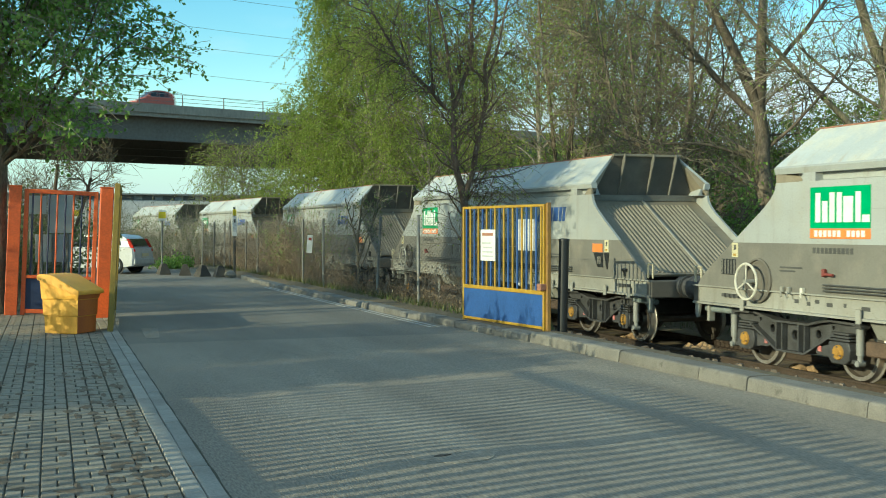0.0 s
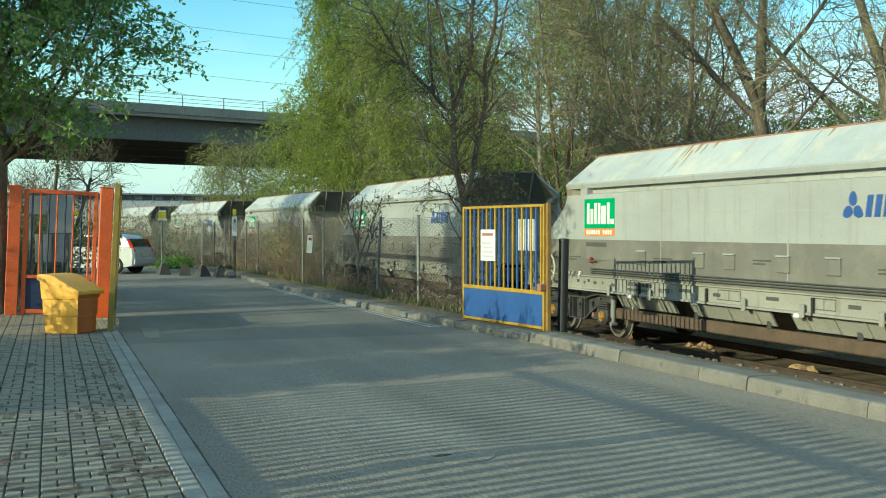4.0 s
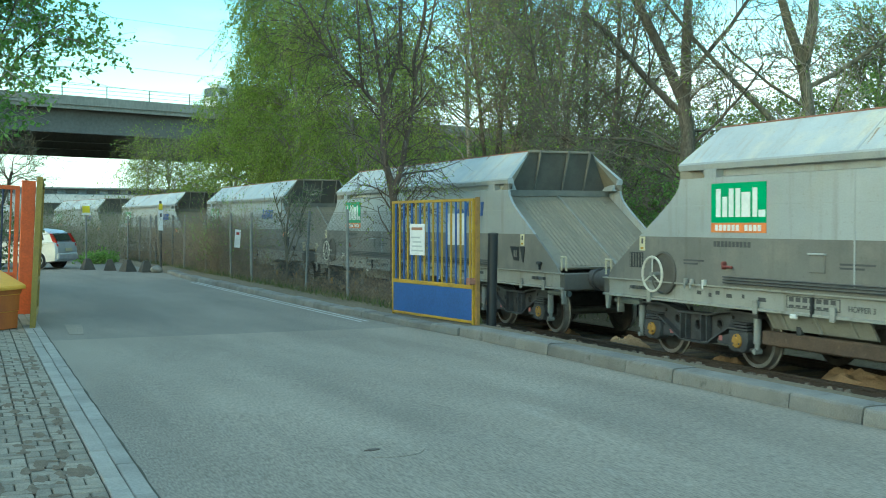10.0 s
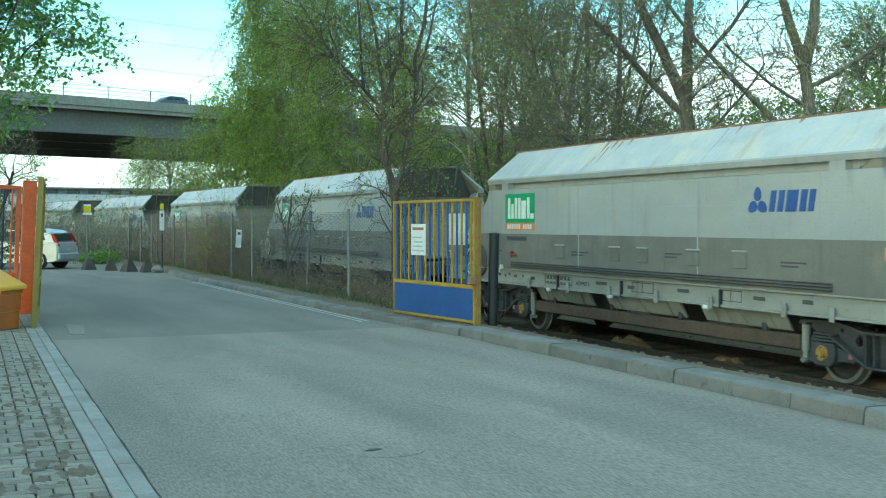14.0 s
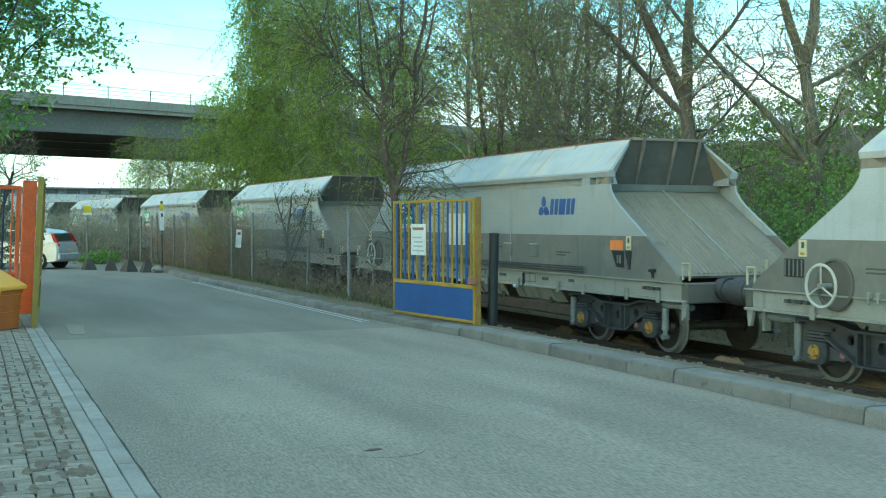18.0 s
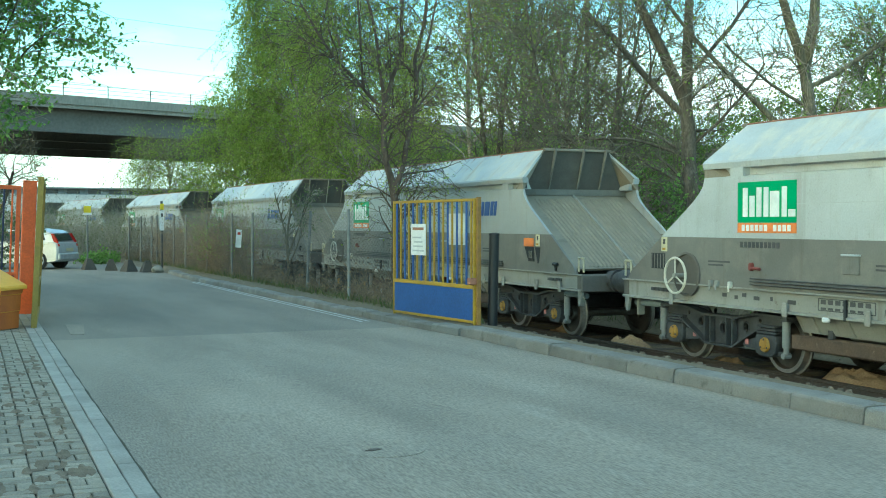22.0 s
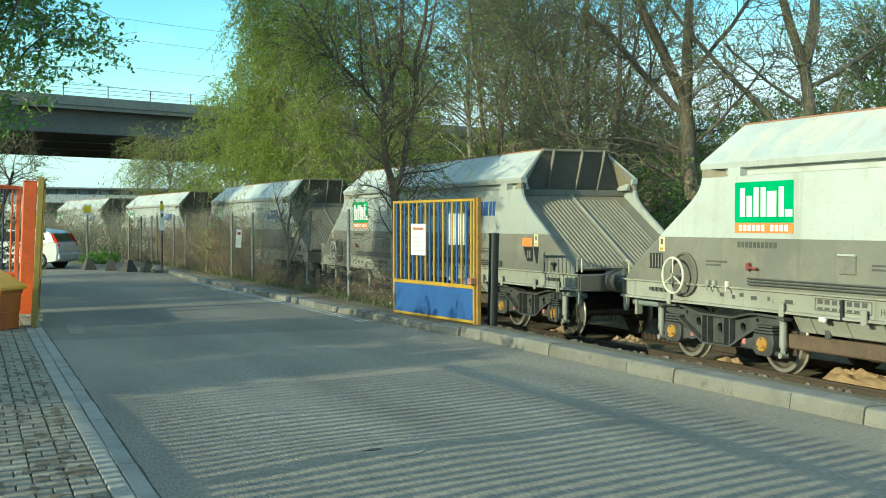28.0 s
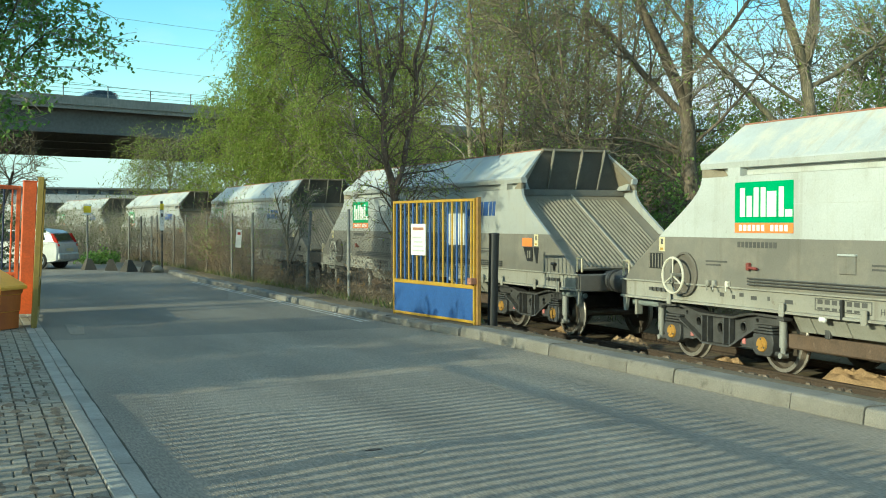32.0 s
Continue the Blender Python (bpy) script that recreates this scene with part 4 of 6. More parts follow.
        for yb, wd, zb in ((2.0, 0.6, 1.56), (-0.9, 0.45, 1.60), (-3.6, 0.5, 1.55), (5.3, 0.5, 1.52)):
            for k in range(2):
                part("stencil_bar", made(box, xo - 0.002, xo + 0.002, yb - wd * (1 - 0.3 * k), yb, zb - 0.05 * k, zb + 0.025 - 0.05 * k), M["ink"], w)
        if sx < 0:
            # hand brake wheel with spokes in its round housing
            hy, hz = 5.90, 1.30
            # raised disc whose dark paint stands for the shadow behind the wheel
            bm = bmesh.new()
            lathe(bm, [(-HB + 0.01, 0.33), (-HB - 0.02, 0.33), (-HB - 0.03, 0.30), (-HB + 0.0, 0.29)], (0, hy - 0.08, hz + 0.02), 28)
            part("wheel_housing", bm, M["hood"], w, "round housing painted dark for the shadow behind the hand wheel", True)
            bm = bmesh.new()
            ring(bm, (-HB - 0.16, hy, hz), 0.265, 0.019, 32)
            hw = part("hand_wheel", bm, M["cream_white"], w, "white spoked hand brake wheel", True)
            for k in range(3):
                a = math.radians(90 + 120 * k)
                part("spoke", made(tube, (-HB - 0.16, hy, hz), (-HB - 0.16, hy + 0.262 * math.cos(a), hz + 0.262 * math.sin(a)), 0.012, 6), M["cream_white"], hw)
            part("hub", made(tube, (-HB, hy, hz), (-HB - 0.19, hy, hz), 0.035, 10), M["sole"], hw)
            bm = bmesh.new()
            box(bm, -HB - 0.07, -HB, 4.25, 4.31, 1.43, 1.54, 0.015)
            tube(bm, (-HB - 0.05, 4.28, 1.47), (-HB - 0.05, 4.08, 1.46), 0.02, 8)
            part("brake_valve", bm, M["valve_red"], w, "small dull red brake valve")
            for k, yy in enumerate((5.2, 5.05, 4.75)):
                bm = bmesh.new()
                box(bm, -HB - 0.06, -HB, yy - 0.03, yy + 0.03, 1.170, 1.260, 0.01)
                tube(bm, (-HB - 0.06, yy, 1.2), (-HB - 0.10, yy - 0.06, 1.12), 0.012, 6)
                part("release_handle", bm, M["cream_white"] if k == 2 else M["sole"], w)
            # makers' and operators' panels
            part("operator_panel", made(box, -HB - 0.008, -HB, 3.40, 4.62, 2.09, 2.65, 0.002), M["green"], w, "green panel with plain white blocks")
            # the marks are plain blocks: start, width, height as a share
            for u0, wd, hs in ((0.0, 0.105, 1.0), (0.145, 0.11, 0.72), (0.295, 0.105, 1.0), (0.445, 0.10, 1.0), (0.575, 0.19, 0.86), (0.815, 0.10, 1.0), (0.945, 0.14, 0.24)):
                part("mark_block", made(box, -HB - 0.012, -HB - 0.008, 4.50 - u0 - wd, 4.50 - u0, 2.17, 2.17 + 0.40 * hs), M["white"], w, "plain white block")
            part("operator_strip", made(box, -HB - 0.008, -HB, 3.40, 4.62, 1.95, 2.085, 0.002), M["orange"], w, "orange strip with pale bars")
            for k in range(11):
                if k != 6:
                    part("strip_bar", made(box, -HB - 0.012, -HB - 0.008, 4.455 - 0.095 * k, 4.52 - 0.095 * k, 1.975, 2.06), M["white"], w)
            for k in range(10):
                part("stencil_bar", made(box, -HB - 0.002, -HB + 0.01, 3.74 + 0.085 * k, 3.80 + 0.085 * k, 1.745, 1.825), M["ink"], w)
            for u0, wd, hs in ((0.0, 0.105, 1.0), (0.165, 0.105, 1.0), (0.33, 0.21, 1.0), (0.60, 0.115, 1.0), (0.765, 0.105, 1.0)):
                bm = bmesh.new()
                prism(bm, [(-3.36 - u, 2.235 + 0.285 * v * hs) for u, v in ((u0, 0), (u0 + 0.05, 1), (u0 + wd + 0.05, 1), (u0 + wd, 0))], -HB - 0.010, -HB)
                part("mark_block", bm, M["blue"], w, "plain slanted blue block")
            bm = bmesh.new()
            for k in range(3):
                a0 = math.radians(90 + 120 * k)
                c, s = math.cos(a0), math.sin(a0)
                drop = [(0.105 - 0.085 * math.cos(j * math.pi / 6), 0.066 * math.sin(j * math.pi / 6) * (1 + 0.25 * math.cos(j * math.pi / 6))) for j in range(12)]
                prism(bm, [(-3.12 + 1.15 * (u * c - v * s), 2.36 + 1.15 * (u * s + v * c)) for u, v in drop], -HB - 0.009, -HB)
            part("emblem", bm, M["blue"], w, "blue emblem of three drops")
            part("red_panel", made(box, -HB - 0.008, -HB, -5.86, -5.46, 1.64, 1.80, 0.003), M["orange"], w, "faded red rectangular plate")
    # hopper ends, hoods, headstocks, couplers
    for sy in (-1, 1):
        bm = bmesh.new()
        a = [(sy * 5.22, Z_TOP - 0.02), (sy * 4.95, 2.66), (sy * 4.89, 2.68), (sy * 5.16, Z_TOP)]
        lo = [bm.verts.new((x * wd, y, z)) for x in (-1, 1) for (y, z), wd in zip(a, (0.72, 1.25, 1.25, 0.72))]
        l4, r4 = lo[:4], lo[4:]
        bm.faces.new(l4)
        bm.faces.new(r4[::-1])
        for i in range(4):
            bm.faces.new((l4[i], r4[i], r4[(i + 1) % 4], l4[(i + 1) % 4]))
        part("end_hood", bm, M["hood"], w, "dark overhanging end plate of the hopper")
        for sx in (-1, 1):
            bm = bmesh.new()
            tri = [(sy * 5.40, 2.97), (sy * 5.15, Z_TOP), (sy * 4.92, 2.68), (sy * 5.40, 2.74)]
            xs = (sx * 1.30, sx * 0.72, sx * 1.24, sx * 1.30)
            f1 = [bm.verts.new((x, y, z)) for x, (y, z) in zip(xs, tri)]
            f2 = [bm.verts.new((x - sx * 0.035, y, z)) for x, (y, z) in zip(xs, tri)]
            bm.faces.new(f1)
            bm.faces.new(f2[::-1])
            for i in range(4):
                bm.faces.new((f1[i], f2[i], f2[(i + 1) % 4], f1[(i + 1) % 4]))
            part("hood_cheek", bm, M["slope"], w)
        part("hood_lip", made(prism, [(sy * 4.94, 2.63), (sy * 5.03, 2.63), (sy * 5.05, 2.75), (sy * 5.02, 2.75), (sy * 4.96, 2.69)], -1.22, 1.22), M["lower"], w, "bent lower lip of the end plate")
        for x in (-0.52, 0.12, 0.62):
            bm = bmesh.new()
            prism(bm, [(sy * 5.24, Z_TOP), (sy * 5.32, Z_TOP + 0.02), (sy * 5.31, Z_TOP - 0.1), (sy * 4.99, 2.66), (sy * 4.96, 2.66)], x - 0.009, x + 0.009)
            part("hood_rib", bm, M["lower"], w, "thin vertical rib")
        bm = bmesh.new()
        box(bm, -0.75, 0.75, sy * 5.22 - 0.04, sy * 5.22 + 0.04, Z_TOP - 0.03, Z_TOP + 0.02, 0.008)
        part("end_rail", bm, M["slope"], w)
        # sloped end sheet with its corrugations
        y1, z1, y2, z2 = sy * 4.95, 2.66, sy * 7.30, 1.27
        nv = Vector((0, -(z2 - z1) * sy, abs(y2 - y1))).normalized()
        nv = Vector((0, sy * abs(nv.y), nv.z))
        bm = bmesh.new()
        q = [Vector((-1.24, y1, z1)), Vector((1.24, y1, z1)), Vector((1.24, y2, z2)), Vector((-1.24, y2, z2))]
        t4 = [bm.verts.new(p) for p in q]
        b4 = [bm.verts.new(p - nv * 0.04) for p in q]
        bm.faces.new(t4)
        bm.faces.new(b4[::-1])
        for i in range(4):
            bm.faces.new((t4[i], b4[i], b4[(i + 1) % 4], t4[(i + 1) % 4]))
        es = part("end_sheet", bm, M["slope"], w, "dusty corrugated sloping end sheet")
        for i in range(22):
            x = -0.90 + i * (1.86 / 21)
            if i == 11:
                continue
            bm = bmesh.new()
            pa, pb = Vector((x, y1 + sy * 0.20, z1 - 0.118)), Vector((x, y2 - sy * 0.05, z2 + 0.03))
            hw2 = 0.030
            rows = []
            for p in (pa, pb):
                rows.append([bm.verts.new(p + Vector((-hw2, 0, 0))), bm.verts.new(p + nv * 0.020), bm.verts.new(p + Vector((hw2, 0, 0)))])
            bm.faces.new((rows[0][0], rows[0][1], rows[1][1], rows[1][0]))
            bm.faces.new((rows[0][1], rows[0][2], rows[1][2], rows[1][1]))
            bm.faces.new(rows[0][::-1])
            bm.faces.new(rows[1])
            part("corrugation", bm, M["slope"], es)
        bm = bmesh.new()
        prism(bm, [(y1, z1 + 0.0), (y1 + sy * 0.03, z1 + 0.03), (y2, z2 + 0.05), (y2, z2)], 0.0, 0.03)
        part("centre_rib", bm, M["sole"], es)
        # the hood tone puts the headstock's shade into its colour
        part("headstock", made(box, -1.28, 1.28, min(sy * 7.45, sy * 7.62), max(sy * 7.45, sy * 7.62), 0.870, 1.180, 0.02), M["hood"], w, "dirty headstock beam with its shade painted dark")
        bm = bmesh.new()
        box(bm, -0.16, 0.16, min(sy * 7.5, sy * 8.0), max(sy * 7.5, sy * 8.0), 0.84, 1.12, 0.04)
        tube(bm, (0, sy * 7.6, 1.0), (0, sy * 8.28, 1.0), 0.13, 14)
        part("coupler", bm, M["bogie"], w, "heavy dark drawbar coupler", True)
        bm = bmesh.new()
        tube(bm, (-0.62, sy * 7.55, 1.08), (-0.62, sy * 7.95, 1.06), 0.165, 18)
        tube(bm, (-0.62, sy * 7.95, 1.06), (-0.62, sy * 8.29, 1.06), 0.205, 18)
        tube(bm, (-0.62, sy * 7.74, 1.07), (-0.62, sy * 7.80, 1.07), 0.20, 18)
        part("buffer", bm, M["bogie"], w, "round dark rubbing buffer", True)
        bm = bmesh.new()
        for yy in (7.45, 7.62):
            tube(bm, (-1.24, sy * yy, 1.22), (-1.24, sy * yy, 1.47), 0.02, 6)
        tube(bm, (-1.24, sy * 7.44, 1.47), (-1.24, sy * 7.63, 1.47), 0.02, 6)
        part("grab_rail", bm, M["cream"], w, "cream looped grab rail")
        part("gusset", made(prism, [(sy * 7.44, 0.95), (sy * 7.60, 0.95), (sy * 7.56, 0.66), (sy * 7.51, 0.66)], -1.27, -1.22), M["sole"], w, "tapered beige gusset under the headstock")
        bm = bmesh.new()
        tube(bm, (0.2, sy * 7.6, 1.2), (0.2, sy * 7.6, 1.52), 0.025, 8)
        part("lamp_iron", bm, M["cream"], w)
        bm = bmesh.new()
        tube(bm, (-1.1, sy * 6.75, 0.80), (-1.1, sy * 7.5, 0.80), 0.05, 10)
        part("air_pipe", bm, M["pipe"], w, "pale blue-grey air pipe", True)
        bm = bmesh.new()
        box(bm, -1.18, -1.06, sy * 7.35 - 0.03, sy * 7.35 + 0.03, 0.6, 1.0, 0.01)
        part("step_hanger", bm, M["sole"], w)
        bm = bmesh.new()
        tube(bm, (0.35, sy * 7.65, 0.95), (0.33, sy * 8.0, 0.72), 0.022, 6)
        tube(bm, (0.33, sy * 8.0, 0.72), (0.3, sy * 8.28, 0.80), 0.022, 6)
        part("air_hose", bm, M["black"], w)
        bogie(w, sy * BOGIE, sy)
        for sa in (-1, 1):
            wheelset(w, sy * BOGIE + sa * AXLE)
    # frame and hopper bottoms
    part("underframe", made(box, -0.35, 0.35, -7.5, 7.5, 0.86, 1.24, 0.03), M["bogie"], w)
    for yb in (-2.6, 0.0, 2.6):
        bm = bmesh.new()
        v = []
        for (hx, hy), z in (((1.2, 1.25), 1.3), ((0.55, 0.5), 0.50)):
            v.append([bm.verts.new((x, yb + y, z)) for x, y in ((-hx, -hy), (hx, -hy), (hx, hy), (-hx, hy))])
        bm.faces.new(v[0])
        bm.faces.new(v[1][::-1])
        for i in range(4):
            bm.faces.new((v[0][i], v[0][(i + 1) % 4], v[1][(i + 1) % 4], v[1][i]))
        part("hopper_chute", bm, M["lower"], w, "tapered discharge chute")
    for zz, xx in ((0.40, -0.98), (0.30, -0.86)):
        part("long_pipe", made(tube, (xx, -3.7, zz + 0.1), (xx, 3.7, zz + 0.1), 0.04, 8), M["rail"], w, "rusty long rod under the hopper")
    part("hopper_floor", made(box, -1.22, 1.22, -4.9, 4.9, 1.9, 1.94), M["hood"], w)
    return w


PITCH_W, CENTRE0 = 16.6, 8.7
WLABEL = "grey bogie hopper wagon with painted marks, dusty"
wagons = [wagon(WLABEL)]
for i in range(1, 7):
    wagons.append(copy_thing(wagons[0], pose(0, 0, 0)))
for i, lab in enumerate(("pale grey bogie hopper wagon with crisp painted marks beside the kerb", "dusty grey bogie hopper wagon with an orange side plate",
                         "grey bogie hopper wagon with rusty roof streaks", WLABEL, WLABEL, WLABEL, WLABEL)):
    wagons[i]["label"] = lab

for dusty in wagons[1:]:
    for o in dusty.children:
        if o.type == "MESH" and o.data.materials[0] == M["upper"]:
            o.material_slots[0].link = "OBJECT"
            o.material_slots[0].material = M["upper_dusty"]
for o in wagons[2].children:
    if o.name.split(".")[0] == "red_panel":
        bpy.data.objects.remove(o)
TRAVEL = ((0, -33.2), (1, -31.5), (2, -29.78), (3, -28.08), (3.5, -27.2), (4.5, -25.5), (5.5, -23.85), (6, -23.02), (7, -21.35), (8, -19.62), (9, -17.83), (10, -16.08),
          (11, -14.38), (12, -12.64), (13, -11.0), (14, -9.35), (14.5, -8.53), (15.5, -6.95), (16.5, -5.43), (17, -4.64), (18, -3.2), (19, -1.95), (20, -1.03),
          (21, -0.39), (22, -0.06), (22.5, 0.0), (32, 0.0))


def travelled(t):
    for (a, sa), (b, sb) in zip(TRAVEL, TRAVEL[1:]):
        if t <= b:
            return sa + (sb - sa) * (t - a) / (b - a)
    return 0.0


def wagon_pose(i, s):
    c = CENTRE0 + i * PITCH_W + s
    xa, ya = on_line(c + BOGIE)
    xb, yb = on_line(c - BOGIE)
    return pose((xa + xb) / 2, (ya + yb) / 2, RAIL_Z, 0, 0, math.degrees(-math.atan2(xa - xb, ya - yb)))


# ---- plants ----
def unit(v):
    return v / np.maximum(np.linalg.norm(v, axis=-1, keepdims=True), 1e-9)


def grow(rng, start, way, length, steps, wander, pull):
    """Polylines that start at points, head along ways, wander at random and are pulled by a steady vector."""
    n = len(start)
    pts = np.empty((n, steps + 1, 3))
    pts[:, 0] = start
    d = unit(way)
    for k in range(steps):
        d = unit(d + rng.normal(0, wander, (n, 3)) + np.asarray(pull) / steps)
        pts[:, k + 1] = pts[:, k] + d * (length / steps)[:, None]
    return pts


def tubes(pts, r0, r1, sides):
    """Tapered tubes round polylines, as arrays of vertices and faces."""
    n, p, _ = pts.shape
    tan = unit(np.gradient(pts, axis=1))
    ref = np.where(np.abs(tan[..., 2:3]) > 0.9, np.array([1.0, 0, 0]), np.array([0, 0, 1.0]))
    a = unit(np.cross(tan, ref))
    b = np.cross(tan, a)
    f = np.linspace(0, 1, p)[None, :]
    r = np.asarray(r0)[:, None] * (1 - f) + np.asarray(r1)[:, None] * f
    ang = np.arange(sides) * 2 * np.pi / sides
    v = pts[:, :, None] + r[..., None, None] * (a[:, :, None] * np.cos(ang)[None, None, :, None] + b[:, :, None] * np.sin(ang)[None, None, :, None])
    i = np.arange(n)[:, None, None] * p * sides + np.arange(p - 1)[None, :, None] * sides
    j = np.arange(sides)[None, None]
    k = (j + 1) % sides
    faces = np.stack([i + j, i + k, i + sides + k, i + sides + j], -1).reshape(-1, 4)
    return v.reshape(-1, 3), faces


def joined(parts):
    vs, fs, n = [], [], 0
    for v, f in parts:
        vs.append(v)
        fs.append(f + n)
        n += len(v)
    return np.concatenate(vs), np.concatenate(fs)


def leaf_quads(rng, at, size, droop=0.3, slim=0.36):
    """A small diamond at each point."""
    n = len(at)
    u = unit(rng.normal(0, 1, (n, 3)) + np.array([0, 0, -droop]))
    w = unit(np.cross(u, rng.normal(0, 1, (n, 3))))
    s = (size * rng.uniform(0.6, 1.35, n))[:, None]
    v = np.stack([at, at + u * s * 0.55 + w * s * slim, at + u * s, at + u * s * 0.55 - w * s * slim], 1)
    return v.reshape(-1, 3), (np.arange(n)[:, None] * 4 + np.arange(4)[None])


def spring_from(rng, pts, count, lo, hi):
    """Random points along polylines, with the tangent there and how far along they lie."""
    n, p, _ = pts.shape
    which = rng.integers(0, n, count)
    t = rng.uniform(lo, hi, count) * (p - 1)
    k = np.minimum(t.astype(int), p - 2)
    f = (t - k)[:, None]
    a, b = pts[which, k], pts[which, k + 1]
    return a * (1 - f) + b * f, unit(b - a), t / (p - 1), which


def tree(label, x, y, stems, limbs, boughs, twigs, leaves, leaf, bark, twig_mat, leaf_size=0.07, droop=0.0, spread=0.9, limb_len=3.0, seed=1,
         from_t=0.25, twig_r=0.007, leaf_lo=0.2, twig_len=0.8, wander=0.12, crook=0.045, slim=0.36):
    rng = np.random.default_rng(seed)
    z = float(ground_z(np.array(x), np.array(y))) - 0.05
    t = thing("tree", label, "tree", at=(x, y, z))
    base = np.array([s[0] for s in stems], dtype=float)
    way = np.array([s[1] for s in stems], dtype=float)
    ln = np.array([s[2] for s in stems], dtype=float)
    r0 = np.array([s[3] for s in stems], dtype=float)
    trunk = grow(rng, base, way, ln, 12, crook, (0, 0, 0.12))
    for k in range(1, len(stems)):
        if base[k, 2] > 0.5:
            # a fork grows out of the stem that passes closest to its foot
            older = trunk[:k].reshape(-1, 3)
            mid = (trunk[:k, 1:] + trunk[:k, :-1]).reshape(-1, 3) / 2
            older = np.concatenate([older, mid])
            near = older[np.argmin(np.linalg.norm((older - base[k]) * np.array([1, 1, 2.0]), axis=1))]
            trunk[k] += near - trunk[k, 0]
    tv = tubes(trunk, r0, np.where(ln < 5, r0 * 0.66, r0 * 0.22), 9)
    o = new("trunk", mesh_np("trunk", *tv, bark, True))
    o.parent = t
    p, d, f, wh = spring_from(rng, trunk, limbs, from_t, 1.0)
    side = unit(np.cross(d, rng.normal(0, 1, (limbs, 3))))
    l1 = grow(rng, p, d * 0.75 + side * spread, limb_len * (1.15 - 0.7 * f) * rng.uniform(0.6, 1.25, limbs), 8, wander, (0, 0, 0.25 - droop * 0.5))
    rl = np.clip(r0[wh] * (0.42 - 0.27 * f), 0.016, None)
    a1 = tubes(l1, rl, rl * 0.25, 5)
    p, d, f, wh = spring_from(rng, l1, boughs, 0.15, 1.0)
    side = unit(np.cross(d, rng.normal(0, 1, (boughs, 3))))
    l2 = grow(rng, p, d * 0.7 + side * 0.75, limb_len * 0.42 * rng.uniform(0.5, 1.3, boughs), 5, wander * 1.2, (0, 0, 0.15 - droop))
    r2 = np.full(boughs, twig_r * 1.7)
    a2 = tubes(l2, r2, r2 * 0.5, 3)
    o = new("branchwork", mesh_np("branchwork", *joined([a1]), bark, True))
    o.parent = t
    o["kind"] = "stuff"
    p, d, f, wh = spring_from(rng, l2, twigs, 0.1, 1.0)
    side = unit(np.cross(d, rng.normal(0, 1, (twigs, 3))))
    l3 = grow(rng, p, d * 0.7 + side * 0.6, twig_len * rng.uniform(0.5, 1.3, twigs), 4, wander * 1.3, (0, 0, 0.1 - droop * 1.6))
    r3 = np.full(twigs, twig_r)
    a3 = tubes(l3, r3, r3 * 0.5, 3)
    o = new("fine_branching", mesh_np("fine_branching", *joined([a2, a3]), twig_mat))
    o.parent = t
    o["kind"] = "stuff"
    if leaves:
        p, d, f, wh = spring_from(rng, l3, leaves, leaf_lo, 1.0)
        o = new("crown", mesh_np("crown", *leaf_quads(rng, p + rng.normal(0, 0.03, p.shape), leaf_size, 0.2 + droop, slim), leaf))
        o.parent = t
    return t


def scrub(name, label, rng, at, tall, lean, stem_mat, leaf, leaves, leaf_size, radius=0.006, wander=0.25, category="scrub", twigs_each=3):
    """A tangle of stems with twigs and small leaves, as one uncountable thing."""
    n = len(at)
    up = np.zeros((n, 3))
    up[:, 2] = 1
    st = grow(rng, at, up + rng.normal(0, lean, (n, 3)), tall, 6, wander, (0, 0, 0.0))
    p, d, f, wh = spring_from(rng, st, n * twigs_each, 0.25, 1.0)
    side = unit(np.cross(d, rng.normal(0, 1, (len(p), 3))))
    tw = grow(rng, p, d * 0.6 + side * 0.8, tall[wh] * 0.38 * rng.uniform(0.5, 1.2, len(p)), 3, wander, (0, 0, 0))
    v, fc = joined([tubes(st, np.full(n, radius), np.full(n, radius * 0.5), 3), tubes(tw, np.full(len(p), radius * 0.6), np.full(len(p), radius * 0.3), 3)])
    ob = new(name, mesh_np(name, v, fc, stem_mat))
    tagged(ob, label, category, kind="stuff")
    if leaves:
        p, d, f, wh = spring_from(rng, tw, leaves, 0.1, 1.0)
        lv = new("leaves", mesh_np("leaves", *leaf_quads(rng, p + rng.normal(0, 0.04, p.shape), leaf_size), leaf))
        lv["kind"] = "stuff"
        lv.parent = ob
    return ob


# ---- viaduct with its traffic ----
BX, BY, BRZ = 14.8, 107.9, 19.6
viaduct = thing("viaduct", "grey concrete and steel motorway viaduct with a thin railing", "bridge", at=(BX, BY, 0), rz=BRZ)
viaduct["kind"] = "structure"
part("parapet", made(box, -720, 720, -0.1, 0.35, 11.95, 12.75), M["concrete"], viaduct, "pale weathered concrete parapet edge")
part("parapet", made(box, -720, 720, 29.6, 30.1, 11.95, 12.75), M["concrete"], viaduct)
part("deck", made(box, -720, 720, 0.35, 29.6, 11.75, 12.25), M["concrete"], viaduct)
part("deck_edge", made(box, -720, 720, 0.05, 0.35, 11.6, 11.95), M["concrete"], viaduct)
for yy, zz in ((1.3, 9.62), (10.5, 9.5), (19.5, 9.4), (28.4, 9.15)):
    bm = bmesh.new()
    box(bm, -720, 720, yy - 0.03, yy + 0.03, zz, 11.75)
    box(bm, -720, 720, yy - 0.3, yy + 0.3, zz - 0.06, zz)
    part("girder", bm, M["girder"], viaduct, "dark painted steel girder")
